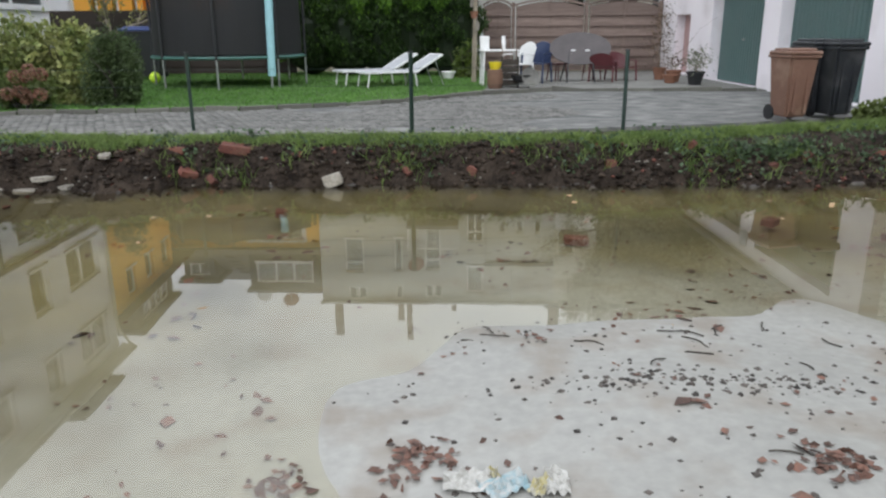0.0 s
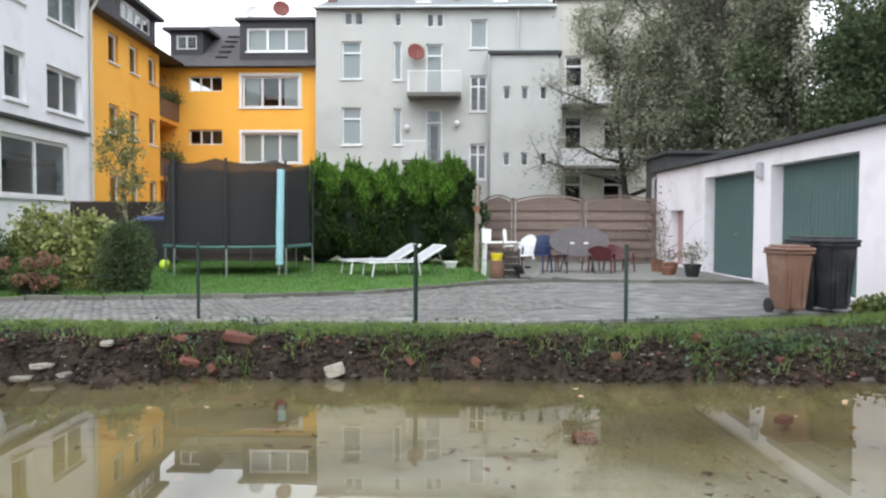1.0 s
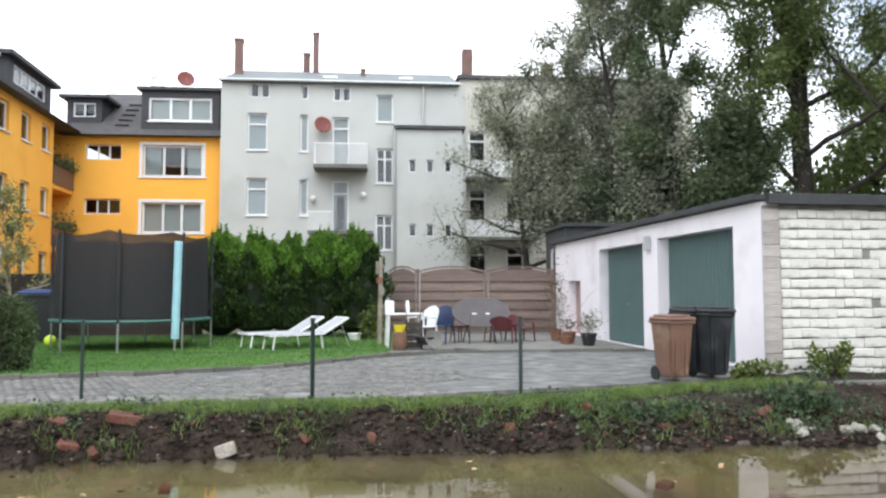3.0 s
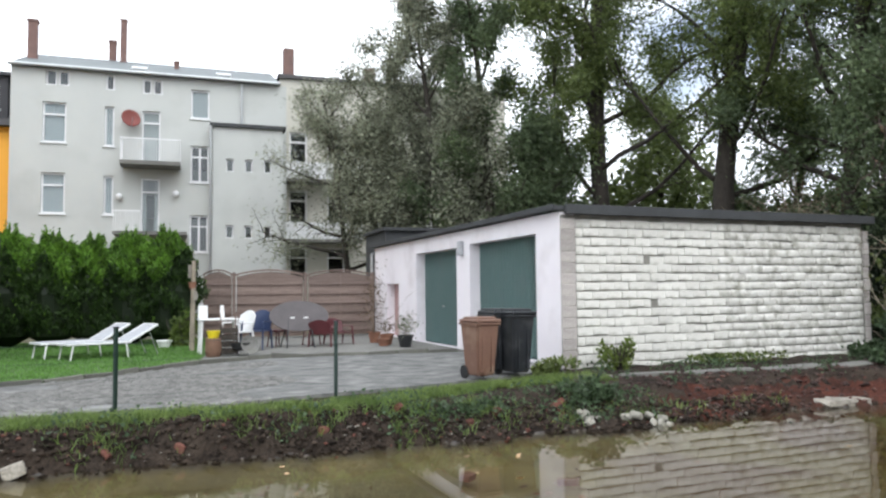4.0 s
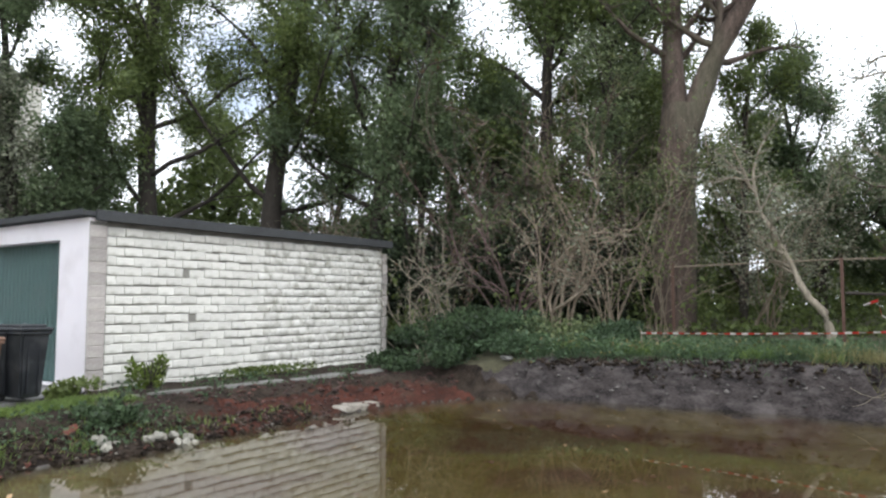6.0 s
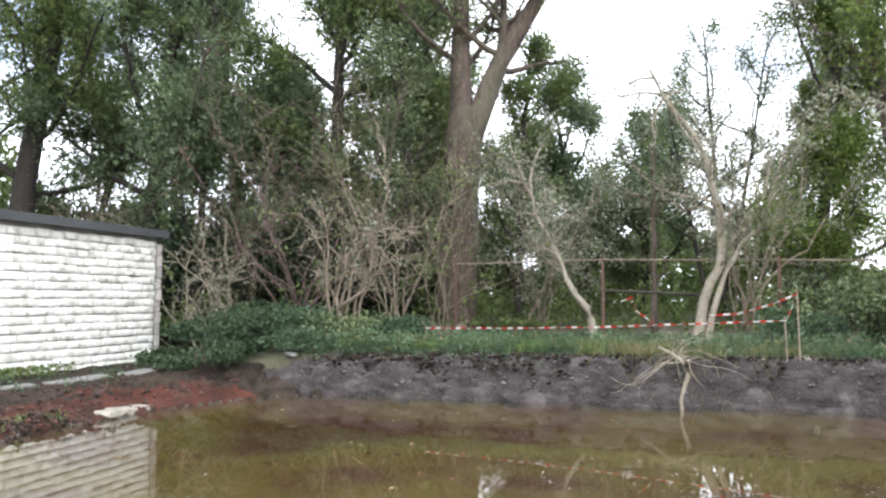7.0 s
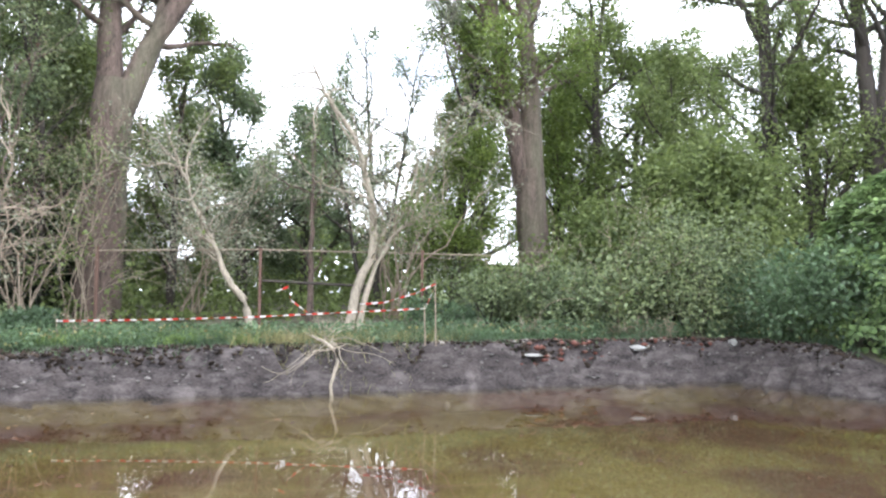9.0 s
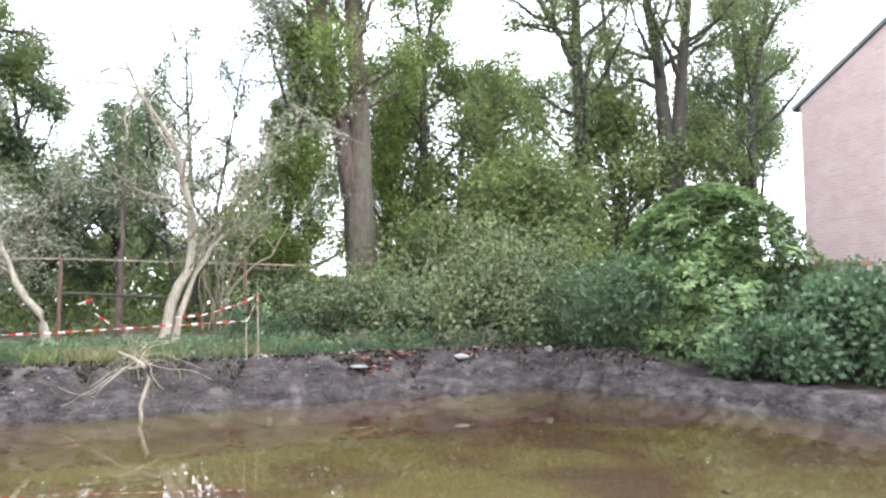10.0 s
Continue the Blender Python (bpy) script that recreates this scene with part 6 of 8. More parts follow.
def fence_panel(x0, x1, y, h):
    w_ = x1 - x0
    bm = bmesh.new()
    for x in (0.02, w_ / 2, w_ - 0.05):
        box(bm, x, x + 0.035, -0.075, -0.045, 0.05, h + (0.05 if x != w_ / 2 else 0.15))
    p = part("panel", bm, M_FENCE, wooden)
    p.matrix_basis = pose(x0, y, 0.02)
    n_ = 13
    rise = 0.14
    pitch = h / n_
    for i in range(n_):
        z0 = 0.06 + i * pitch
        if i < n_ - 1:
            bm = boxes((0.05, w_ - 0.05, -0.012 - 0.045 * (i % 2), 0.006 - 0.045 * (i % 2), z0 - (0.03 if i % 2 else 0), z0 + pitch * (1.1 if i % 2 else 0.98)))
        else:
            bm = bmesh.new()
            seg = 14
            fr, bk = [], []
            for k in range(seg + 1):
                x = 0.05 + (w_ - 0.1) * k / seg
                t_ = z0 + pitch * 0.5 + rise * (1 - (2 * k / seg - 1) ** 2)
                fr.append((bm.verts.new((x, -0.012, z0)), bm.verts.new((x, -0.012, t_))))
                bk.append((bm.verts.new((x, 0.006, z0)), bm.verts.new((x, 0.006, t_))))
            for k in range(seg):
                bm.faces.new((fr[k][0], fr[k + 1][0], fr[k + 1][1], fr[k][1]))
                bm.faces.new((bk[k][0], bk[k][1], bk[k + 1][1], bk[k + 1][0]))
                bm.faces.new((fr[k][1], fr[k + 1][1], bk[k + 1][1], bk[k][1]))
                bm.faces.new((fr[k][0], bk[k][0], bk[k + 1][0], fr[k + 1][0]))
            for k in (0, seg):
                bm.faces.new((fr[k][0], fr[k][1], bk[k][1], bk[k][0]))
        part("slat", bm, M_FENCE, p)
    bm = bmesh.new()
    for k in range(12):
        a0, a1 = k / 12, (k + 1) / 12
        za, zb = [h + 0.02 + rise * (1 - (2 * a - 1) ** 2) for a in (a0, a1)]
        v8 = [bm.verts.new(q) for q in ((w_ * a0, -0.05, za), (w_ * a1, -0.05, zb), (w_ * a1, 0.03, zb), (w_ * a0, 0.03, za), (w_ * a0, -0.05, za + 0.05), (w_ * a1, -0.05, zb + 0.05), (w_ * a1, 0.03, zb + 0.05), (w_ * a0, 0.03, za + 0.05))]
        for q in ((0, 1, 5, 4), (2, 3, 7, 6), (4, 5, 6, 7), (0, 3, 2, 1)):
            bm.faces.new([v8[i] for i in q])
    bmesh.ops.remove_doubles(bm, verts=bm.verts, dist=0.0005)
    part("top_rail", bm, M_FENCE, p)
    return p


for x0, x1 in ((0.15, 0.95), (1.05, 2.95), (3.08, 5.0)):
    fence_panel(x0, x1, 22.0, 1.78)
for x in (1.0, 3.02, 5.05):
    o = part("post", boxes((-0.045, 0.045, -0.045, 0.045, 0, 1.92), bevel=0.008), M_FENCE, wooden)
    o.matrix_basis = pose(x, 22.03, 0)
low = thing("wood_fence", "dark low wooden fence behind the garden", "fence", m=pose(-12, 21.8, 0))
for i in range(9):
    part("slat", boxes((0, 6.9, -0.02 * (i % 2), 0.02 - 0.02 * (i % 2), 0.05 + i * 0.19, 0.05 + i * 0.19 + 0.2)), mat("dark fence wood", (0.05, 0.038, 0.032), rough=0.9, stretch=(0.5, 4, 6)) if i == 0 else bpy.data.materials["dark fence wood"], low)

# trampoline
TC = Vector((-5.62, 17.5, 0.03))
tr_ = thing("trampoline", "round garden trampoline with black safety net and turquoise pole pads", "trampoline", m=Matrix.Translation(TC))
R_ = 1.64
bm = bmesh.new()
for i in range(36):
    a, b_ = 2 * math.pi * i / 36, 2 * math.pi * (i + 1) / 36
    rod(bm, (R_ * math.cos(a), R_ * math.sin(a), 0.62), (R_ * math.cos(b_), R_ * math.sin(b_), 0.62), 0.025, sides=6)
part("frame_ring", bm, M_STEEL, tr_)
part("edge_pad", lathe([(R_ - 0.28, 0.655), (R_ + 0.03, 0.66), (R_ + 0.05, 0.63), (R_ + 0.03, 0.60), (R_ - 0.28, 0.64), (R_ - 0.28, 0.655)], 36), mat("green blue edge pad", (0.05, 0.14, 0.12), rough=0.5), tr_, "dark turquoise edge pad")
part("mat", lathe([(0.02, 0.628), (R_ - 0.27, 0.63), (R_ - 0.27, 0.634), (0.02, 0.634)], 36), M_BLACK, tr_, "black jumping mat")
m_ = bpy.data.materials.new("black net")
m_.use_nodes = True
nn, nl = m_.node_tree.nodes, m_.node_tree.links
tr_b = nn.new("ShaderNodeBsdfTransparent")
ms_ = nn.new("ShaderNodeMixShader")
ms_.inputs[0].default_value = 0.9
nn["Principled BSDF"].inputs["Base Color"].default_value = (0.014, 0.014, 0.015, 1)
nn["Principled BSDF"].inputs["Roughness"].default_value = 0.8
nl.new(tr_b.outputs[0], ms_.inputs[1])
nl.new(nn["Principled BSDF"].outputs[0], ms_.inputs[2])
nl.new(ms_.outputs[0], nn["Material Output"].inputs[0])
bm = bmesh.new()
N_ = 72
rings = []
for z in np.linspace(0.68, 2.5, 9):
    rings.append([bm.verts.new(((R_ - 0.03 - 0.05 * abs(math.sin(i * 8 / N_ * math.pi)) * (z - 0.68) * 0.6) * math.cos(2 * math.pi * i / N_), (R_ - 0.03 - 0.05 * abs(math.sin(i * 8 / N_ * math.pi)) * (z - 0.68) * 0.6) * math.sin(2 * math.pi * i / N_), z + (0.0 if z < 2.4 else -0.09 * abs(math.sin(i * 8 / N_ * math.pi))))) for i in range(N_)])
for a, b_ in zip(rings, rings[1:]):
    for i in range(N_):
        bm.faces.new((a[i], a[(i + 1) % N_], b_[(i + 1) % N_], b_[i]))
part("net", bm, m_, tr_, "black see-through safety net")
for k in range(8):
    a = 2 * math.pi * (k + 0.18) / 8
    x, y = (R_ + 0.03) * math.cos(a), (R_ + 0.03) * math.sin(a)
    lg = part("pole", rods(((x, y, 0.6), (x, y, 2.5), 0.03)), M_BLACK, tr_)
    part("leg", rods(((x, y, 0.0), (x, y, 0.62), 0.022)), M_STEEL, tr_)
pad = part("pole_pad", rods(((1.22, -1.12, 0.25), (1.27, -1.15, 2.3), 0.085), sides=12), M_TURQ, tr_, "pale turquoise foam pole cover hanging in front")
part("leg", rods(((1.21, -1.13, 0.0), (1.22, -1.12, 0.3), 0.024)), M_STEEL, tr_)


# sun loungers
def lounger(m):
    o = thing("sun_lounger", "pale grey sun lounger with raised backrest on the lawn", "lounger", "sun loungers", m)
    part("frame", boxes((0, 1.25, -0.32, -0.29, 0.29, 0.33), (0, 1.25, 0.29, 0.32, 0.29, 0.33), (0, 0.03, -0.29, 0.29, 0.29, 0.33), (1.22, 1.25, -0.29, 0.29, 0.29, 0.33), bevel=0.006), M_WHITE_PLASTIC, o)
    part("seat_fabric", boxes((0.03, 1.22, -0.288, 0.288, 0.318, 0.334)), mat("pale grey mesh fabric", (0.38, 0.39, 0.41), (0.32, 0.33, 0.35), rough=0.8, fine=150), o, "pale grey mesh seat")
    rb = pose(1.22, 0, 0.32, 0, -29, 0)
    b_ = part("backrest_frame", boxes((0, 0.68, -0.32, -0.29, -0.02, 0.02), (0, 0.68, 0.29, 0.32, -0.02, 0.02), (0.65, 0.68, -0.29, 0.29, -0.02, 0.02), bevel=0.006), M_WHITE_PLASTIC, o)
    b_.matrix_basis = rb
    f_ = part("backrest_fabric", boxes((0.02, 0.65, -0.288, 0.288, -0.006, 0.008)), bpy.data.materials["pale grey mesh fabric"], o)
    f_.matrix_basis = rb
    for x in (0.12, 1.15):
        for y in (-0.3, 0.3):
            part("leg", rods(((x, y, 0.31), (x + (-0.05 if x < 0.5 else 0.05), y, 0.0), 0.017)), M_WHITE_PLASTIC, o)
    for y in (-0.29, 0.29):
        part("back_strut", rods(((1.63, y, 0.54), (1.84, y, 0.0), 0.013)), M_STEEL, o)
    return o


first = lounger(pose(-3.12, 17.0, 0.03, 0, 0, 30))
copy_thing(first, pose(-2.55, 16.4, 0.03, 0, 0, 28))

# compost or rain bin with a blue lid
wheelie_bin("black bin with blue lid by the dark fence", pose(-8.6, 20.0, 0.03, 0, 0, 10), 0.95, 0.8, 1.3, M_BLACK, plain("bright blue lid plastic", (0.035, 0.06, 0.2), 0.4))["group"] = ""
ball = tagged(part("ball", lathe([(0.001, 0.0)] + [(0.13 * math.sin(math.pi * k / 12), 0.13 - 0.13 * math.cos(math.pi * k / 12)) for k in range(1, 12)] + [(0.001, 0.26)], 20), M_NEON, smooth=True), "small neon yellow ball lying on the lawn", "ball")
ball.matrix_basis = pose(-7.6, 18.0, 0.03)


# ---- patio furniture ----
def monobloc(m, material, label):
    c = thing("garden_chair", label, "chair", "garden chairs", m)
    part("seat", boxes((-0.23, 0.23, -0.22, 0.22, 0.40, 0.43), bevel=0.012), material, c)
    bm = bmesh.new()
    n_ = 10
    fr, bk = [], []
    for k in range(n_ + 1):
        t = k / n_
        w_ = 0.23 + 0.03 * t
        top = 0.78 + 0.12 * math.sin(math.pi * t)
        x = -0.25 + 0.5 * t
        y = 0.2 + 0.06 * math.sin(math.pi * t)
        fr.append((bm.verts.new((x, y, 0.42)), bm.verts.new((x * 1.05, y + 0.1, top))))
        bk.append((bm.verts.new((x, y + 0.025, 0.42)), bm.verts.new((x * 1.05, y + 0.125, top))))
    for k in range(n_):
        bm.faces.new((fr[k][0], fr[k + 1][0], fr[k + 1][1], fr[k][1]))
        bm.faces.new((bk[k][0], bk[k][1], bk[k + 1][1], bk[k + 1][0]))
        bm.faces.new((fr[k][1], fr[k + 1][1], bk[k + 1][1], bk[k][1]))
    for k in (0, n_):
        bm.faces.new((fr[k][0], fr[k][1], bk[k][1], bk[k][0]))
    part("backrest", bm, material, c)
    for s_ in (-1, 1):
        part("armrest", boxes((s_ * 0.27 - 0.03, s_ * 0.27 + 0.03, -0.22, 0.26, 0.62, 0.645), bevel=0.01), material, c)
        for y0, y1 in ((-0.2, -0.25), (0.22, 0.28)):
            part("leg", rods(((s_ * 0.26, y0, 0.63 if y0 < 0 else 0.45), (s_ * 0.27, y1, 0.0), 0.026, 0.02)), material, c)
    return c


PZ = 0.027
tb = thing("garden_table", "white plastic garden table with things on it", "table", m=pose(0.42, 16.95, PZ, 0, 0, 4))
part("tabletop", boxes((-0.42, 0.42, -0.35, 0.35, 0.72, 0.75), bevel=0.01), M_WHITE_PLASTIC, tb)
for sx in (-1, 1):
    for sy in (-1, 1):
        part("leg", rods(((sx * 0.36, sy * 0.29, 0.72), (sx * 0.38, sy * 0.31, 0), 0.03, 0.022)), M_WHITE_PLASTIC, tb)
vase = tagged(part("bottle", lathe([(0.045, 0), (0.05, 0.02), (0.05, 0.16), (0.035, 0.22), (0.04, 0.28), (0.001, 0.285)], 16), M_WHITE_PLASTIC, smooth=True), "white plastic bottle standing on the garden table", "bottle")
vase.matrix_basis = pose(0.5, 16.95, PZ + 0.752)
jug = tagged(part("box", boxes((-0.1, 0.1, -0.1, 0.1, 0, 0.28), bevel=0.02), M_WHITE_PLASTIC), "white canister at the edge of the garden table", "canister")
jug.matrix_basis = pose(0.1, 17.0, PZ + 0.752)
monobloc(pose(0.85, 17.6, PZ, 0, 0, -55), M_WHITE_PLASTIC, "white plastic stacking garden chair on the patio")
monobloc(pose(1.3, 17.9, PZ, 0, 0, -30), M_BLUE, "dark blue plastic garden chair on the patio")
monobloc(pose(2.85, 18.05, PZ, 0, 0, 160), M_RED, "dark red plastic garden chair on the patio").scale.z = 0.72
monobloc(pose(3.35, 18.5, PZ, 0, 0, 20), M_RED, "dark red plastic garden chair beside the table").scale.z = 0.72
# oval table folded upright
ot = thing("folding_table", "oval grey brown garden table tipped up on its legs", "table", m=pose(2.3, 18.0, PZ))
bm = bmesh.new()
bmesh.ops.create_cone(bm, cap_ends=True, segments=40, radius1=0.70, radius2=0.70, depth=0.03)
bmesh.ops.scale(bm, vec=(1, 0.55, 1), verts=bm.verts)
bmesh.ops.transform(bm, matrix=pose(0, 0, 0.74, 66, 0, 0), verts=bm.verts)
part("tabletop", bm, M_TABLE, ot)
for s_ in (-1, 1):
    part("leg", rods(((s_ * 0.25, -0.02, 0.7), (s_ * 0.32, -0.35, 0.0), 0.016), ((s_ * 0.25, 0.02, 0.7), (s_ * 0.4, 0.3, 0.0), 0.016)), M_BLACK, ot)
    part("clip", boxes((s_ * 0.16 - 0.05, s_ * 0.16 + 0.05, -0.05, -0.02, 0.68, 0.72)), M_WHITE_PLASTIC, ot)
for x, y in ((1.85, 18.5), (2.7, 18.7)):
    st = thing("stool", "low reddish brown wooden stool on the patio", "stool", "stools", pose(x, y, PZ, 0, 0, 20 * x))
    part("seat", boxes((-0.2, 0.2, -0.16, 0.16, 0.36, 0.4), bevel=0.01), M_RED, st)
    for sx in (-1, 1):
        for sy in (-1, 1):
            part("leg", rods(((sx * 0.15, sy * 0.12, 0.36), (sx * 0.19, sy * 0.15, 0), 0.016)), M_RED, st)
tub = thing("tub", "yellow plastic tub on a brown barrel", "tub", m=pose(0.3, 16.1, PZ))
part("barrel", lathe([(0.13, 0), (0.16, 0.1), (0.165, 0.2), (0.15, 0.36), (0.14, 0.38), (0.001, 0.38)], 18), mat("brown barrel wood", (0.17, 0.095, 0.06), rough=0.8), tub)
part("bucket", lathe([(0.10, 0.382), (0.135, 0.52), (0.142, 0.525), (0.13, 0.51), (0.001, 0.5)], 18), M_YELLOW, tub, "bright yellow bucket")
brz = thing("fire_bowl", "dark metal bowl and grill leaning on the patio edge", "grill", m=pose(0.85, 16.2, PZ))
part("bowl", lathe([(0.06, 0.1), (0.17, 0.16), (0.21, 0.26), (0.22, 0.265), (0.17, 0.18), (0.001, 0.14)], 20), M_BLACK, brz)
for k in range(3):
    part("leg", rods(((0.1 * math.cos(k * 2.1), 0.1 * math.sin(k * 2.1), 0.13), (0.16 * math.cos(k * 2.1), 0.16 * math.sin(k * 2.1), 0.0), 0.012)), M_BLACK, brz)
lidp = part("lid", lathe([(0.001, 0), (0.12, 0.01), (0.2, 0.05), (0.205, 0.06), (0.12, 0.025), (0.001, 0.015)], 22), M_CONCRETE, brz, "pale round metal lid")
lidp.matrix_basis = pose(0.15, -0.12, 0.21, 70, 0, 25)
cart = thing("tool_rack", "dark wooden crate with garden tools by the table", "crate", m=pose(0.62, 16.4, PZ))
for i in range(4):
    part("slat", boxes((-0.18, 0.18, -0.15, -0.13, 0.04 + i * 0.14, 0.14 + i * 0.14)), M_BARK_DARK, cart)
    part("slat", boxes((-0.18, 0.18, 0.13, 0.15, 0.04 + i * 0.14, 0.14 + i * 0.14)), M_BARK_DARK, cart)
part("frame", boxes((-0.18, -0.15, -0.13, 0.13, 0, 0.62), (0.15, 0.18, -0.13, 0.13, 0, 0.62)), M_BARK_DARK, cart)
part("tool_handle", rods(((-0.05, 0, 0.1), (-0.2, 0.05, 0.95), 0.014), ((0.08, 0, 0.1), (0.15, 0.05, 0.9), 0.014)), M_FENCE, cart)


def pot(label, x, y, r, h, material, plant=0, foliage=None, z=PZ, tall=0.4):
    p = thing("flower_pot", label, "pot", "flower pots", pose(x, y, z))
    part("pot", lathe([(r * 0.7, 0), (r, h * 0.86), (r * 1.1, h * 0.87), (r * 1.1, h), (r * 0.95, h), (r * 0.9, h * 0.85), (0.001, h * 0.84)], 18), material, p)
    if plant:
        g = np.random.default_rng(int(x * 100))
        paths = [(curve_path(g, (0, 0, h * 0.8), (g.normal() * 0.3, g.normal() * 0.3, 1), tall * g.uniform(0.6, 1), 5, 0.15), np.linspace(0.006, 0.002, 5)) for _ in range(8)]
        v, f = tubes(paths, 4)
        np_mesh("stem", v, f, M_TWIG, p)
        c = g.normal(size=(plant, 3)) * np.array([r * 0.9, r * 0.9, tall * 0.25]) + np.array([0, 0, h + tall * 0.45])
        v, f = leaf_quads(g, c, 0.06, 0.035)
        np_mesh("foliage", v, f, foliage, p)


pot("terracotta flower pot with a withered brown plant", 4.3, 18.7, 0.15, 0.28, M_TERRA, 500, M_LEAF_BROWN, tall=1.7)
pot("terracotta flower pot with dry twigs", 4.42, 17.9, 0.17, 0.26, M_TERRA, 120, M_LEAF_BROWN, tall=0.35)
pot("low wide terracotta bowl by the wall", 4.25, 17.5, 0.16, 0.18, M_TERRA)
pot("black plant pot with grey green herb", 4.62, 16.9, 0.18, 0.28, M_BLACK, 350, M_LEAF_SILVER, tall=0.5)
pot("white bowl on the lawn by the hedge", -0.75, 19.3, 0.17, 0.18, M_WHITE_PLASTIC)
shrub("small light green leafy bush by the hedge", (-0.35, 19.6, 0), (0.42, 0.35, 1.0), 900, (0.13, 0.06), M_LEAF_LIGHT, 76, lumps=8)
pp = thing("arbour_post", "pale weathered wooden post with hanging garden bits", "post", m=pose(-0.12, 17.9, 0.02))
part("shaft", rods(((0, 0, 0), (0.03, 0.0, 2.05), 0.06, 0.045)), M_BARK_PALE, pp)
part("hanging_pot", lathe([(0.06, 1.42), (0.09, 1.56), (0.1, 1.57), (0.001, 1.54)], 14), M_TERRA, pp, "small hanging terracotta pot")
part("ornament", boxes((-0.09, -0.02, -0.1, -0.06, 1.65, 1.95), bevel=0.015), M_STONE, pp)
part("ornament", boxes((0.03, 0.11, -0.1, -0.06, 1.15, 1.35), bevel=0.015), M_STONE, pp)
tree("small sparse ornamental tree in the garden", (-9.6, 20.3), 3.6, 0.05, 0.3, 1.3, 1500, (0.13, 0.06), M_BARK_PALE, mat("yellow green leaf", (0.3, 0.29, 0.1), (0.17, 0.18, 0.07), rough=0.5, bump=0, island=0.4, translucent=0.3), 95, limbs=9, twigs=6, scatter=0.18)

# ---- hazard tape, rail, root and litter on the right bank ----
tape = thing("hazard_tape", "sagging red and white striped barrier tape", "tape")
line = [Vector(p) for p in ((13.4, 5.62, 0.77), (13.4, 3.9, 0.80), (13.4, 2.32, 0.85), (13.4, 0.83, 0.93), (13.4, -0.67, 1.01))]
line2 = [Vector(p) for p in ((13.4, -0.67, 1.01), (13.42, -0.85, 1.45), (13.4, -0.49, 1.28), (13.38, 0.07, 1.11), (13.4, 0.5, 1.08))]
line3 = [Vector(p) for p in ((13.42, 1.95, 1.3), (13.45, 1.75, 1.38), (13.4, 1.7, 1.15), (13.4, 1.4, 0.93))]
for row in (line, line2, line3):
    total = 0.0
    for a, b_ in zip(row, row[1:]):
        n_ = max(1, round((b_ - a).length / 0.1))
        for i in range(n_):
            p, q = a.lerp(b_, i / n_), a.lerp(b_, (i + 1) / n_)
            bm = bmesh.new()
            tw = 0.011 + 0.007 * math.sin(i * 1.3)
            vs = [bm.verts.new(c) for c in (p + Vector((0.01, 0, -tw)), q + Vector((0.01, 0, -tw)), q + Vector((0, 0, tw)), p + Vector((0, 0, tw)))]
            bmesh.ops.solidify(bm, geom=[bm.faces.new(vs)], thickness=0.003)
            part("stripe", bm, M_TAPE_RED if (i + int(total)) % 2 else M_TAPE_WHITE, tape)
        total += n_
for y, z in ((-0.67, 1.05), (-0.86, 1.5), (5.62, 0.8)):
    stk = thing("stake", "thin wooden stake holding the barrier tape", "stake", "tape stakes", pose(13.43, y, 0.35))
    part("shaft", rods(((0, 0, 0), (0.02, 0.02, z - 0.33), 0.012)), M_TWIG, stk)
rail = thing("rail", "rusty brown metal rail fence in the wood", "railing")
part("top_rail", rods(((16.7, 6.3, 2.15), (16.7, 2.76, 2.21), 0.015), ((16.7, 2.76, 2.21), (16.7, -2.5, 2.13), 0.015)), M_TWIG, rail)
part("lower_rail", rods(((16.7, 2.7, 1.53), (16.7, 0.3, 1.42), 0.03)), M_BARK_DARK, rail)
for y in (6.2, 2.75, -0.8):
    part("post", boxes((16.67, 16.73, y - 0.03, y + 0.03, 0.4, 2.24)), mat("rusty post", (0.13, 0.075, 0.055), rough=0.9) if y > 6 else bpy.data.materials["rusty post"], rail)


def stem(label, rows, r0, material, seed, side=10, leaves=0, foliage=None):
    """A single crooked trunk through a few places, with side branches."""
    g = np.random.default_rng(seed)
    pts = np.array(rows, float)
    t = np.linspace(0, len(pts) - 1, 14)
    path = np.stack([np.interp(t, np.arange(len(pts)), pts[:, k]) for k in range(3)], 1)
    path[1:-1] += g.normal(size=(12, 3)) * 0.02
    wood_ = [(path, np.linspace(r0, r0 * 0.25, 14))]
    tips_ = []
    for _ in range(side):
        p, d = along(path, g.uniform(0.3, 1))
        b1 = curve_path(g, p, d / np.linalg.norm(d) + g.normal(size=3) * 0.7, g.uniform(0.6, 1.8), 8, 0.18, 0.03)
        wood_.append((b1, np.linspace(r0 * 0.3, 0.006, 8)))
        for _ in range(6):
            p2, d2 = along(b1, g.uniform(0.2, 1))
            b2 = curve_path(g, p2, d2 / np.linalg.norm(d2) + g.normal(size=3) * 0.8, g.uniform(0.25, 0.7), 5, 0.2)
            wood_.append((b2, np.linspace(0.01, 0.004, 5)))
            tips_.append(b2)
    h = thing("dead_tree", label, "tree")
    v, f = tubes(wood_, 6)
    np_mesh("trunk", v, f, material, h, smooth=True)
    if leaves:
        T_ = np.array(tips_)
        c = T_[g.integers(0, len(T_), leaves), g.integers(1, 5, leaves)] + g.normal(size=(leaves, 3)) * 0.12
        v, f = leaf_quads(g, c, 0.08, 0.045)
        np_mesh("foliage", v, f, foliage, h)


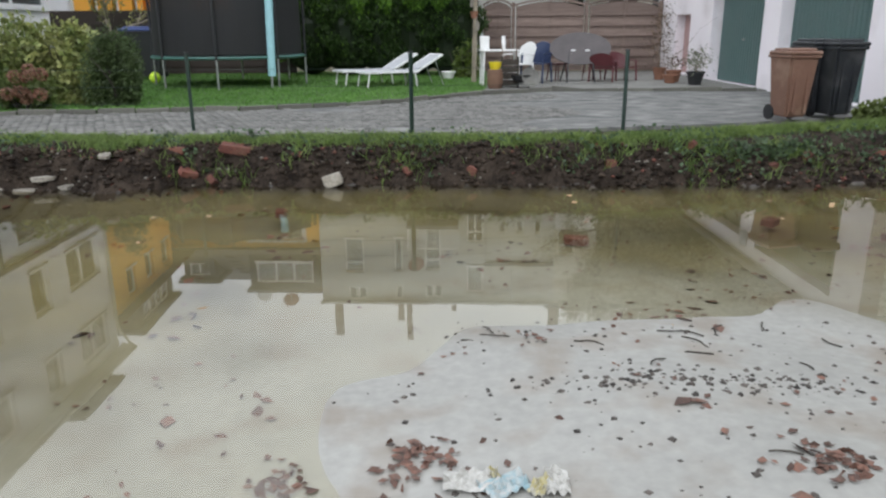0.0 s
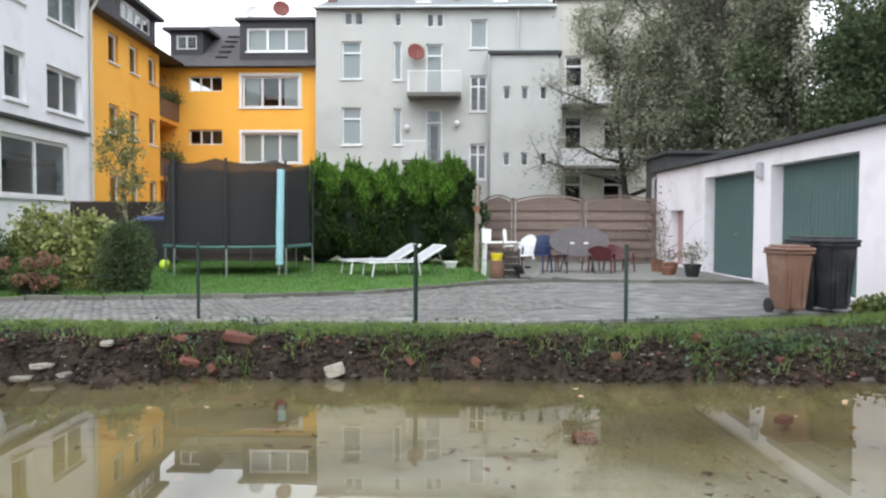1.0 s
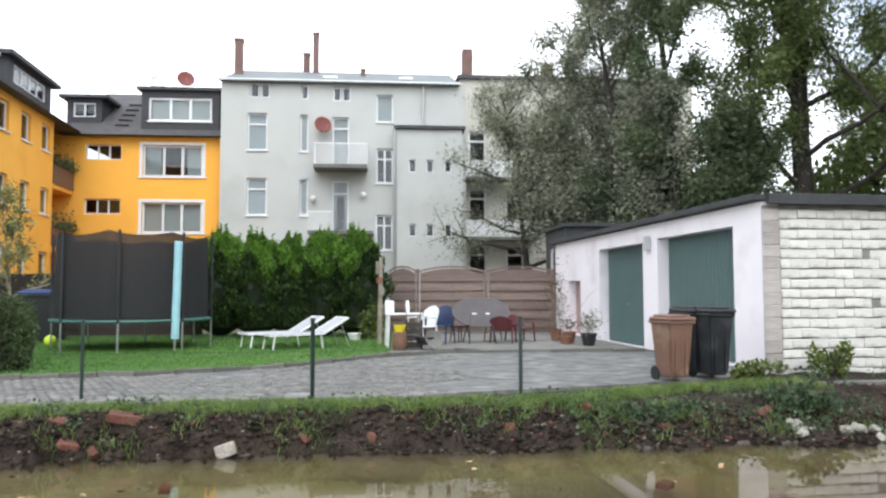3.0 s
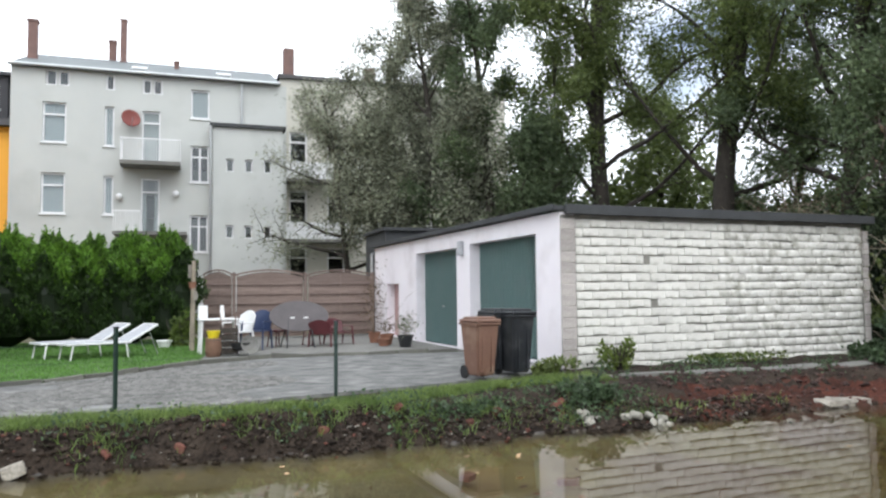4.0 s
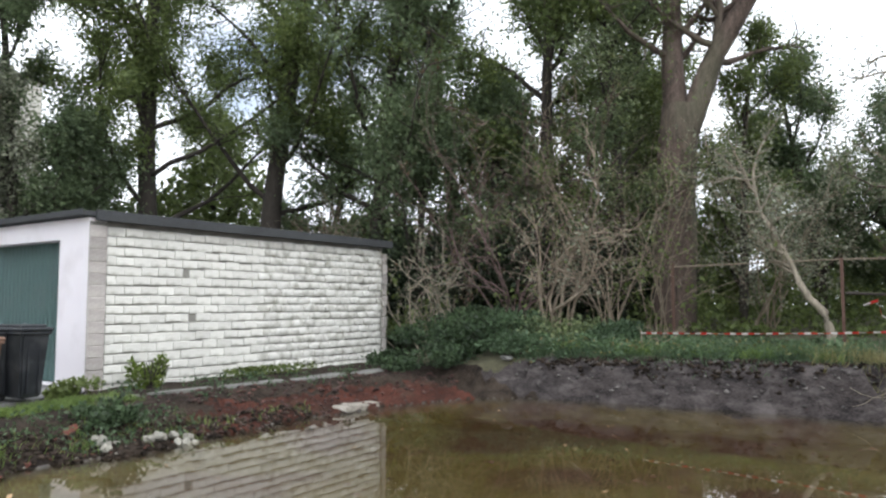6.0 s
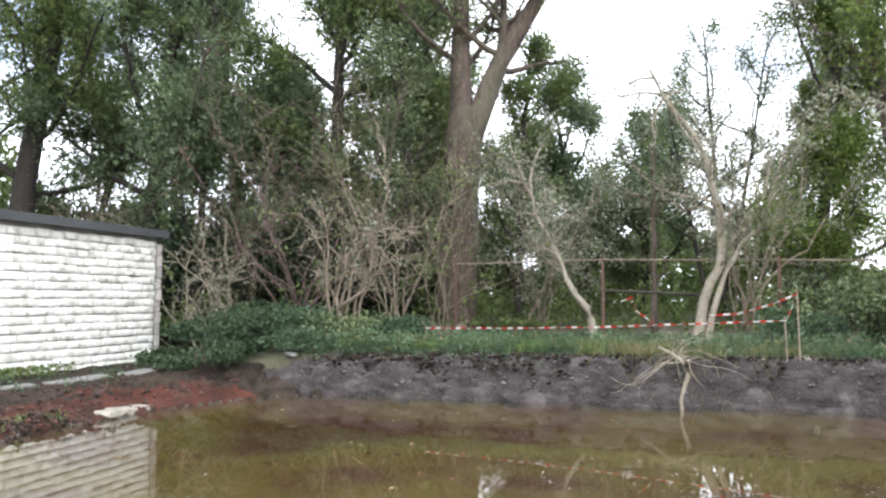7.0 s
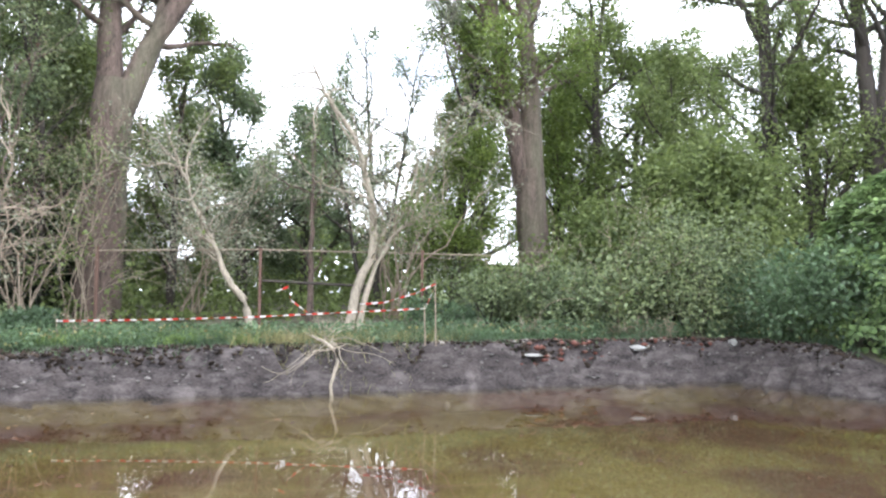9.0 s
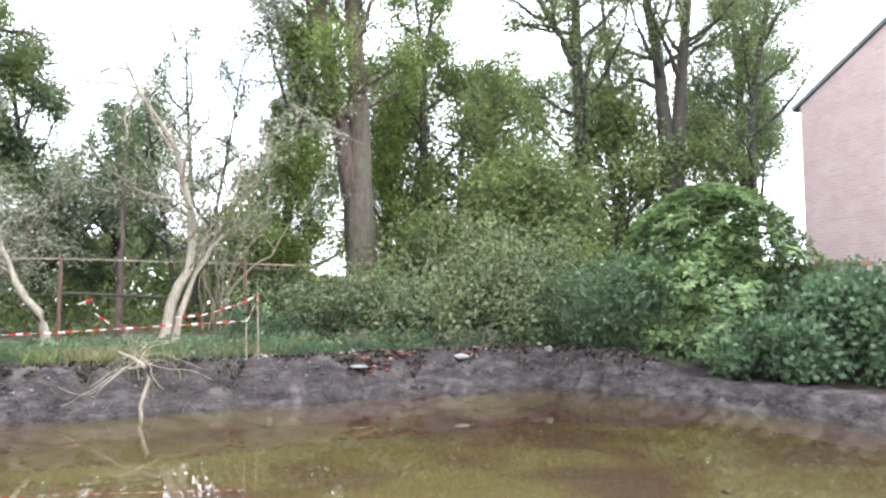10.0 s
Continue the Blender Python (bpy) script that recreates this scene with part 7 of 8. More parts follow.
stem("pale bare trunk leaning over the rail", [(16.5, 2.95, 0.5), (16.6, 3.03, 1.07), (16.7, 3.35, 1.45), (16.7, 3.86, 2.43), (16.7, 4.25, 3.29), (16.7, 4.4, 4.1)], 0.1, M_BARK_PALE, 301, 16, 2200, M_LEAF_SILVER)
stem("pale crooked bare tree by the rail", [(16.3, 0.8, 0.5), (16.4, 0.66, 1.3), (16.5, 0.25, 2.21), (16.6, 0.34, 3.45), (16.7, 0.65, 4.71), (16.7, 1.36, 5.65), (16.7, 1.7, 6.4)], 0.12, M_BARK_PALE, 302, 14, 1300, M_LEAF_SILVER)
stem("slim pale side trunk by the rail", [(16.3, 0.6, 0.5), (16.4, 0.45, 1.3), (16.7, -0.02, 2.45), (16.7, -0.5, 2.92), (16.9, -0.7, 4.3)], 0.08, M_BARK_PALE, 303, 9, 900, M_LEAF)
stem("grey bare pole trunk behind the rail", [(18, 1.8, 0.5), (18, 1.75, 2.5), (18.1, 1.8, 5)], 0.09, M_BARK, 304, 8, 900, M_LEAF)
g = np.random.default_rng(310)
rt = thing("root", "pale twisted root hanging down the bank into the water", "root")
paths = [(np.array([(12.56, 0.9, -0.5), (12.53, 0.93, -0.25), (12.54, 0.87, -0.02), (12.56, 0.82, 0.16), (12.66, 0.9, 0.36), (12.8, 1.06, 0.46), (13.0, 1.3, 0.55)]), np.array([0.03, 0.026, 0.028, 0.03, 0.03, 0.024, 0.018]))]
for _ in range(16):
    a0 = np.array([12.75, 0.95, 0.42]) + g.normal(size=3) * np.array([0.1, 0.15, 0.04])
    paths.append((curve_path(g, a0, (g.normal() * 0.4, g.normal() * 0.9, g.uniform(-0.2, 0.5)), g.uniform(0.5, 1.3), 8, 0.25, -0.03), np.linspace(0.008, 0.003, 8)))
for p_ in paths:
    v, f = tubes([p_], 6)
    np_mesh("strand", v, f, M_BARK_PALE, rt, smooth=True)
bare_bush("fallen pale brushwood on the muddy bank", (13.6, 1.2), 0.5, 1.2, 9, M_BARK_PALE, 311, thick=0.016, name="brushwood")
bare_bush("cut twigs heaped at the foot of the tree", (15.2, 6.0), 0.5, 1.1, 12, M_TWIG, 312, thick=0.014, name="brushwood")
for k, (p, s_) in enumerate([((13.95, -2.71, 0.42), (0.28, 0.2, 0.03)), ((12.45, 8.0, -0.4), (0.3, 0.12, 0.05)), ((14.15, -4.8, 0.3), (0.2, 0.13, 0.06)), ((14.55, -6.9, 0.3), (0.11, 0.09, 0.09)), ((12.75, -1.0, 0.33), (0.06, 0.05, 0.1))]):
    g = np.random.default_rng(320 + k)
    bm = bmesh.new()
    bmesh.ops.create_icosphere(bm, subdivisions=2, radius=1.0)
    for v_ in bm.verts:
        v_.co = Vector((v_.co.x * s_[0], v_.co.y * s_[1], v_.co.z * s_[2])) * g.uniform(0.75, 1.15)
    o = part("litter", bm, M_SHEET if k < 4 else M_BARK_PALE)
    tagged(o, "crumpled scrap of white plastic sheet on the bank" if k < 4 else "short pale wooden stub in the bank", "litter" if k < 4 else "stub")
    o.matrix_basis = pose(p[0], p[1], float(ground_height(p[0], p[1])) + s_[2] * 0.6, 0, 0, 40 * k)


# ---- stones and bricks in the bank ----
def chunk(name, label, category, p, s_, material, seed, rot=(0, 0, 0), rough_=0.2, group=""):
    g = np.random.default_rng(seed)
    bm = bmesh.new()
    bmesh.ops.create_cube(bm, size=1.0)
    bmesh.ops.subdivide_edges(bm, edges=bm.edges[:], cuts=2, use_grid_fill=True)
    for v_ in bm.verts:
        c = v_.co.copy()
        c *= 1 - 0.18 * (c.length / 0.87) ** 3 * (rough_ / 0.2)
        v_.co = Vector((c.x * s_[0], c.y * s_[1], c.z * s_[2])) * (1 + g.uniform(-rough_, rough_) * 0.5)
    o = tagged(part(name, bm, material), label, category, group)
    o.matrix_basis = pose(*p, *rot)
    return o


def on_bank(x, y, dz=0.0):
    return x, y, float(ground_height(x, y)) + dz


chunk("clay_tile", "long broken red clay tile lying on the bank", "tile", (-2.75, 8.6, -0.07), (0.5, 0.16, 0.09), M_RED_BRICK, 401, (8, 6, -4), 0.08)
chunk("clay_tile", "short broken red clay tile on the bank", "tile", (-2.45, 8.5, -0.15), (0.14, 0.14, 0.12), M_RED_BRICK, 402, (20, 30, 10), 0.1)
chunk("rubble_stone", "large pale lump of concrete at the waterline", "stone", (-1.68, 8.15, -0.33), (0.21, 0.12, 0.13), M_STONE, 403, (0, -18, 5), 0.18)
for k, (x, y) in enumerate([(-3.46, 8.5), (-3.25, 8.25), (-3.0, 8.3), (-0.94, 8.35), (-0.23, 8.35), (1.27, 8.4), (3.03, 8.5), (3.4, 8.6), (2.2, 8.8), (4.4, 8.9)]):
    chunk("brick", "broken red brick half buried in the soil", "brick", on_bank(x, y, -0.03), (0.2, 0.12, 0.08), M_RED_BRICK, 410 + k, (k * 23, k * 17, k * 41), 0.15, "buried bricks")
for k, (x, y) in enumerate([(-4.88, 7.95), (-4.7, 8.0), (-4.45, 8.05), (-4.06, 8.1), (-5.2, 7.9)]):
    chunk("rubble_stone", "flat whitish stone at the water's edge", "stone", on_bank(x, y, 0.02), (0.24, 0.12, 0.05), M_STONE, 430 + k, (0, 0, k * 37), 0.2, "edge stones")
g = np.random.default_rng(440)
for k in range(22):
    x, y = 4.45 + 1.25 * g.uniform(0, 1), 8.26 + 0.24 * g.uniform(0, 1)
    s_ = g.uniform(0.07, 0.17)
    chunk("rubble_stone", "pale rubble stone in a small heap", "stone", on_bank(x, y, 0.03 + 0.05 * g.uniform(0, 1)), (s_, s_ * 0.7, s_ * 0.55), M_RUBBLE, 450 + k, (g.uniform(0, 60), g.uniform(0, 60), g.uniform(0, 180)), 0.25, "rubble heap")
chunk("slab", "flat grey concrete slab at the waterline", "slab", (8.9, 8.68, -0.35), (1.0, 0.4, 0.1), M_STONE, 470, (3, 2, 8), 0.1)
for k, (x, y, l_) in enumerate([(5.75, 10.35, 0.7), (6.75, 10.3, 1.15), (8.1, 10.25, 1.35), (9.5, 10.2, 1.2), (10.7, 10.15, 0.9)]):
    chunk("slab", "broken concrete footing strip along the garage wall", "slab", (x, y, -0.06), (l_, 0.3, 0.13), M_CONCRETE, 471 + k, (k * 1.5 - 3, 1.5 - k, 3 - k * 2), 0.14, "footing strip")


def scatter_bits(name, label, category, xy, size, material, seed, flat=0.6, sink=0.0, z=None):
    """Many small eight-sided lumps or clods, joined."""
    g = np.random.default_rng(seed)
    n = len(xy)
    base = np.array([(1, 0, 0), (-1, 0, 0), (0, 1, 0), (0, -1, 0), (0, 0, 1), (0, 0, -1)], float)
    tri = np.array([(0, 2, 4), (2, 1, 4), (1, 3, 4), (3, 0, 4), (2, 0, 5), (1, 2, 5), (3, 1, 5), (0, 3, 5)])
    s_ = size * g.uniform(0.4, 1.4, (n, 1, 1)) ** 1.5 * g.uniform(0.6, 1.3, (n, 6, 1))
    a = g.uniform(0, 2 * np.pi, n)
    v = base[None] * s_ * np.array([1, 1, flat])
    rot = np.stack([np.stack([np.cos(a), -np.sin(a)], 1), np.stack([np.sin(a), np.cos(a)], 1)], 1)
    v[:, :, :2] = np.einsum("nij,nkj->nki", rot, v[:, :, :2])
    zz_ = ground_height(xy[:, 0], xy[:, 1]) if z is None else np.full(n, z)
    v += np.stack([xy[:, 0], xy[:, 1], zz_ - sink], 1)[:, None]
    f = (np.arange(n) * 6)[:, None, None] + tri[None]
    o = np_mesh(name, v.reshape(-1, 3), f.reshape(-1, 3), material)
    return tagged(o, label, category, kind="stuff")


g = np.random.default_rng(480)
n_ = 15000
xy = np.stack([g.uniform(-9, 8, n_), 7.6 + 1.35 * g.uniform(0, 1, n_)], 1)
xy = xy[ground_height(xy[:, 0], xy[:, 1]) > WATER_Z - 0.02]
M_CLOD = mat("soil clod", (0.048, 0.036, 0.027), (0.015, 0.012, 0.0095), spec=0.1, rough=0.95, scale=5, fine=40, island=0.6, bump=0.5)
scatter_bits("soil_clods", "crumbly dark soil clods on the bank face", "soil", xy, 0.034, M_CLOD, 481)
k_ = xy[::9]
scatter_bits("pebbles", "small pale pebbles and rubble in the bank", "pebbles", k_ + g.normal(size=k_.shape) * 0.05, 0.018, M_STONE, 482)
k_ = xy[::14] + np.array([0.4, 0.0])
scatter_bits("brick_crumbs", "red brick crumbs in the bank", "rubble", k_, 0.026, M_RED_BRICK, 483)
xy = np.stack([g.uniform(5.5, 11.6, 900), g.uniform(8.4, 10.2, 900)], 1)
scatter_bits("brick_rubble", "dark and red brick rubble below the garage wall", "rubble", xy, 0.04, mat("mixed brick rubble", (0.075, 0.034, 0.025), (0.025, 0.018, 0.016), rough=0.95, scale=1.2, fine=30, island=0.6), 484)
xy = np.stack([g.uniform(12.2, 15, 5000), g.uniform(-8.5, 8.4, 5000)], 1)
dd_ = poly_distance(xy[:, 0], xy[:, 1], POND)
scatter_bits("clay_clods", "grey clods and small stones on the right bank", "soil", xy[(dd_ > 0) & (dd_ < 0.6)], 0.035, mat("grey clod", (0.11, 0.1, 0.092), (0.06, 0.055, 0.05), rough=0.95, scale=4, fine=30, island=0.6), 485)

xy = np.stack([g.uniform(12.6, 14.6, 260), g.uniform(-7.0, 0.5, 260)], 1)
dd_ = poly_distance(xy[:, 0], xy[:, 1], POND)
xy = xy[(dd_ > 0.2) & (dd_ < 0.7)]
scatter_bits("bank_litter", "pale rubble crumbs and brick bits along the bank top", "rubble", xy, 0.05, M_STONE, 486)
xy = np.stack([13.3 + g.uniform(0, 1.4, 500), g.uniform(-6.8, -2.4, 500)], 1)
dd_ = poly_distance(xy[:, 0], xy[:, 1], POND)
xy = xy[(dd_ > 0.22) & (dd_ < 0.6)]
scatter_bits("bank_brick_bits", "red brick bits along the bank top", "rubble", xy, 0.06, M_RED_BRICK, 487)

# ---- leaves, pebbles and litter on the sand and under the water ----
def fallen(name, label, xy, size, material, seed, lift=0.006):
    g_ = np.random.default_rng(seed)
    c = np.stack([xy[:, 0], xy[:, 1], ground_height(xy[:, 0], xy[:, 1]) + lift], 1)
    v, f = leaf_quads(g_, c, size, size * 0.6, flat=0.93)
    return tagged(np_mesh(name, v, f, material), label, "leaves", kind="stuff")


M_DEAD = mat("dead brown leaf", (0.16, 0.075, 0.05), (0.07, 0.045, 0.035), rough=0.7, scale=20, fine=60, bump=0, island=0.5)
g = np.random.default_rng(490)
n_ = 1100
xy = np.stack([g.uniform(-2.5, 4.5, n_), g.uniform(2.4, 7.8, n_)], 1)
xy = xy[(ripple(xy[:, 0], xy[:, 1], 1.3, 16) + 0.5 * smooth_step(0, 2, xy[:, 0]) > 0.3)]
fallen("fallen_leaves", "dark dead leaves scattered on the wet sand and under water", xy, 0.042, M_DEAD, 491)
xy = np.concatenate([np.array([-0.42, 2.98]) + g.normal(size=(70, 2)) * 0.07, np.array([-0.95, 2.85]) + g.normal(size=(40, 2)) * 0.06, np.array([1.05, 2.85]) + g.normal(size=(60, 2)) * 0.09, np.array([0.1, 4.15]) + g.normal(size=(10, 2)) * 0.05])
fallen("leaf_clump", "clump of soggy reddish leaves on the sand", xy, 0.05, M_DEAD, 492, 0.01)
xy = np.concatenate([np.stack([g.normal(0.7, 0.5, 240), g.normal(3.55, 0.07, 240)], 1), np.stack([g.uniform(-0.6, 2.5, 260), g.uniform(2.6, 4.5, 260)], 1)])
scatter_bits("sand_pebbles", "small dark pebbles and crumbs on the sand", "pebbles", xy, 0.013, mat("dark pebble", (0.09, 0.075, 0.065), (0.04, 0.035, 0.03), rough=0.8, island=0.6), 493)
g = np.random.default_rng(494)
for k in range(22):
    x, y = g.uniform(-0.6, 2.2), g.uniform(2.7, 4.4)
    v, f = tubes([(curve_path(g, (x, y, float(ground_height(x, y)) + 0.006), (g.normal(), g.normal(), 0), g.uniform(0.06, 0.2), 6, 0.3) * np.array([1, 1, 0]) + np.array([0, 0, float(ground_height(x, y)) + 0.006]), np.full(6, 0.004))], 5)
    tagged(np_mesh("twig", v, f, M_BARK_DARK), "small dark twig lying on the wet sand", "twig", "twigs on the sand")
n_ = 5000
xy = np.stack([g.uniform(-9, 12, n_), g.uniform(-6, 8.1, n_)], 1)
xy = xy[(ripple(xy[:, 0], xy[:, 1], 2.2, 17) > 0.5) & (poly_distance(xy[:, 0], xy[:, 1], POND) < -0.3)]
fallen("sunken_leaves", "sunken brown leaves on the pond bed", xy, 0.09, M_DEAD, 495)
floaters = np.stack([g.uniform(-6, 11, 45), g.uniform(3, 7.8, 45)], 1)
c = np.stack([floaters[:, 0], floaters[:, 1], np.full(len(floaters), WATER_Z + 0.004)], 1)
v, f = leaf_quads(g, c, 0.07, 0.045, flat=0.97)
tagged(np_mesh("floating_leaves", v, f, mat("pale leaf", (0.4, 0.3, 0.16), (0.3, 0.16, 0.09), rough=0.6, bump=0, island=0.5)), "a few pale leaves floating on the water", "leaves", kind="stuff")
for k, (x, y, col) in enumerate([(0.62, 6.3, M_RED_BRICK), (2.4, 6.9, M_RED_BRICK), (-2.0, 7.2, M_RED_BRICK), (3.2, 6.4, M_RED_BRICK)]):
    chunk("brick", "sunken red brick just under the water surface", "brick", (x, y, WATER_Z - 0.055), (0.2, 0.11, 0.06), col, 500 + k, (4, 3, k * 50), 0.1, "sunken bricks")
M_FOIL = mat("dirty white foil", (0.5, 0.49, 0.46), (0.3, 0.29, 0.26), rough=0.35, scale=12, fine=60)
M_FOIL_BLUE = mat("dirty blue foil", (0.2, 0.32, 0.36), (0.4, 0.4, 0.38), rough=0.35, scale=14, fine=60)
M_FOIL_YELLOW = mat("dirty yellow foil", (0.4, 0.34, 0.1), (0.35, 0.34, 0.3), rough=0.35, scale=14, fine=60)
wr = thing("wrapper", "crumpled white blue and yellow plastic wrapper on sand", "litter")
for k, (x, y, col, s_) in enumerate([(-0.24, 2.83, M_FOIL, 0.10), (-0.12, 2.80, M_FOIL_BLUE, 0.09), (0.0, 2.78, M_FOIL_YELLOW, 0.05), (0.06, 2.80, M_FOIL, 0.07), (-0.16, 2.87, M_FOIL_YELLOW, 0.03)]):
    g = np.random.default_rng(510 + k)
    bm = bmesh.new()
    bmesh.ops.create_grid(bm, x_segments=9, y_segments=7, size=1.0)
    for v_ in bm.verts:
        v_.co = Vector((v_.co.x * s_, v_.co.y * s_ * 0.6, 0.03 + abs(g.normal()) * 0.014))
    bmesh.ops.solidify(bm, geom=bm.faces[:], thickness=0.001)
    o = part("fold", bm, col, wr)
    o.matrix_basis = pose(*on_bank(x, y, -0.02), 0, 0, 30 * k)

# weeds and dark soil along the top of the right bank
g = np.random.default_rng(530)
xy = np.stack([g.uniform(12.4, 16.5, 60000), g.uniform(-9.0, 8.0, 60000)], 1)
dd_ = poly_distance(xy[:, 0], xy[:, 1], POND)
low = xy[(dd_ > 0.25) & (dd_ < 0.6)]
scatter_bits("dark_clods", "dark crumbly soil along the upper right bank", "soil", low[::2], 0.045, M_CLOD, 531)
near = xy[(dd_ > 0.5) & (dd_ < 2.2) & (np.sin(xy[:, 1] * 3.1) + np.sin(xy[:, 1] * 7.7 + xy[:, 0] * 4) > -0.9)]
grass("bank_top_grass", "long dull green grass and weeds along the bank top", near[::2], 0.26, 0.011, M_GROUND_COVER, 532, lean=0.6)
far_ = near[1::2]
c = np.stack([far_[:, 0], far_[:, 1], ground_height(far_[:, 0], far_[:, 1]) + 0.34 * g.uniform(0.05, 1, len(far_)) ** 1.6], 1)
v, f = leaf_quads(g, c, 0.075, 0.045)
tagged(np_mesh("bank_top_weeds", v, f, M_IVY), "bluish green leafy weeds along the bank top", "weeds", kind="stuff")
pick_ = near[::23]
c = np.stack([pick_[:, 0], pick_[:, 1], ground_height(pick_[:, 0], pick_[:, 1]) + 0.3 * g.uniform(0.1, 1, len(pick_))], 1)
v, f = leaf_quads(g, c, 0.07, 0.05)
tagged(np_mesh("yellowed_leaves", v, f, M_GRASS_DRY), "yellowed leaves among the weeds", "leaves", kind="stuff")

for k, az_ in enumerate((97, 101, 104.5, 108, 111)):
    bare_bush("thin pale dry stalks on the bank top", polar(az_, 15.3 + 0.15 * k), 0.4, 0.95, 9, M_TWIG, 540 + k, thick=0.008, name="dry_stalks")
# weeds by the wall and the bins
g = np.random.default_rng(520)
k_ = np.concatenate([np.stack([g.uniform(-8, 8, 75), g.uniform(8.15, 9.0, 75)], 1), np.stack([g.uniform(0.3, 4.5, 20), g.uniform(8.3, 8.9, 20)], 1)])
xy = np.repeat(k_, 26, axis=0) + g.normal(size=(len(k_) * 26, 2)) * 0.075
xy = xy[poly_distance(xy[:, 0], xy[:, 1], POND) > 0.02]
grass("bank_tufts", "dull green grass tufts growing on the bank face", xy, 0.13, 0.009, M_VERGE, 521, lean=0.7)
k_ = np.concatenate([np.stack([g.uniform(-8, 6, 40), g.uniform(8.2, 9.1, 40)], 1), np.stack([g.uniform(0.5, 5.5, 18), g.uniform(8.3, 9.0, 18)], 1), np.stack([g.uniform(5.8, 11.5, 26), g.uniform(9.7, 11.0, 26)], 1), np.stack([g.uniform(3.0, 5.9, 14), g.uniform(8.5, 9.6, 14)], 1)])
xy = np.repeat(k_, 34, axis=0) + g.normal(size=(len(k_) * 34, 2)) * 0.1
xy = xy[poly_distance(xy[:, 0], xy[:, 1], POND) > 0.05]
c = np.stack([xy[:, 0], xy[:, 1], ground_height(xy[:, 0], xy[:, 1]) + 0.16 * g.uniform(0.05, 1, len(xy)) ** 1.4], 1)
v, f = leaf_quads(g, c, 0.055, 0.035)
tagged(np_mesh("bank_weeds", v, f, M_GROUND_COVER), "small leafy green weeds scattered on the bank face", "weeds", kind="stuff")
shrub("yellowish green weed bush at the garage wall", (6.75, 11.15), (0.4, 0.25, 0.6), 700, (0.09, 0.05), M_LEAF_LIGHT, 96, lumps=8)
shrub("low green weeds by the bins", (5.4, 10.9), (0.5, 0.3, 0.3), 600, (0.08, 0.05), M_LEAF, 97, lumps=8)
shrub("bramble trailing down the bank", (4.9, 9.0), (0.55, 0.45, 0.32), 800, (0.08, 0.055), M_BRAMBLE, 98, lumps=12)
shrub("bramble patch on the bank face", (3.0, 8.65), (0.7, 0.3, 0.22), 350, (0.07, 0.045), M_BRAMBLE, 99, lumps=12)
shrub("green weeds at the garage's far corner", (12.6, 11.2), (0.9, 0.5, 0.35), 1200, (0.08, 0.055), M_BRAMBLE, 110, lumps=12)
shrub("low weeds along the garage wall", (9.6, 11.35), (1.6, 0.2, 0.22), 900, (0.07, 0.04), M_LEAF, 111, lumps=16)
shrub("bramble growth in the corner of the pit", (12.0, 9.1), (0.9, 0.7, 0.5), 2200, (0.09, 0.055), M_BRAMBLE, 113, lumps=14)
shrub("low weeds at the corner of the bank", (12.9, 8.0), (0.8, 0.9, 0.4), 2000, (0.08, 0.05), M_GROUND_COVER, 114, lumps=14)
shrub("trailing bramble below the garage end", (11.3, 10.0), (0.7, 0.5, 0.3), 1100, (0.08, 0.055), M_BRAMBLE, 115, lumps=12)
shrub("leafy bush at the end of the garage", (13.3, 9.6), (0.9, 1.0, 0.9), 3500, (0.1, 0.06), M_BRAMBLE, 112, lumps=18)

lw = thing("low_wall", "low reddish brick wall overgrown with ivy", "wall")
part("wall", boxes((10.9, 13.4, -11.75, -11.5, 0.0, 1.98)), M_PINK_BRICK, lw)
part("coping", boxes((10.85, 13.45, -11.8, -11.45, 1.98, 2.06), bevel=0.01), M_TERRA, lw, "orange tile coping")


# ---- pieces of walls and pavements ----
def piece_mesh(name, sx, sy, sz, chamfer, material):
    """A slab with its front edges taken off, centred in x and z, front at y = 0 facing -y."""
    bm = bmesh.new()
    c = chamfer
    back = [bm.verts.new(p) for p in ((-sx / 2, sy, -sz / 2), (sx / 2, sy, -sz / 2), (sx / 2, sy, sz / 2), (-sx / 2, sy, sz / 2))]
    mid = [bm.verts.new(p) for p in ((-sx / 2, c, -sz / 2), (sx / 2, c, -sz / 2), (sx / 2, c, sz / 2), (-sx / 2, c, sz / 2))]
    fr = [bm.verts.new(p) for p in ((-sx / 2 + c, 0, -sz / 2 + c), (sx / 2 - c, 0, -sz / 2 + c), (sx / 2 - c, 0, sz / 2 - c), (-sx / 2 + c, 0, sz / 2 - c))]
    bm.faces.new(fr)
    for a, b_ in ((fr, mid), (mid, back)):
        for i in range(4):
            bm.faces.new((a[i], b_[i], b_[(i + 1) % 4], a[(i + 1) % 4]))
    bmesh.ops.recalc_face_normals(bm, faces=bm.faces)
    mesh = bpy.data.meshes.new(name)
    bm.to_mesh(mesh)
    bm.free()
    mesh.materials.append(material)
    return mesh


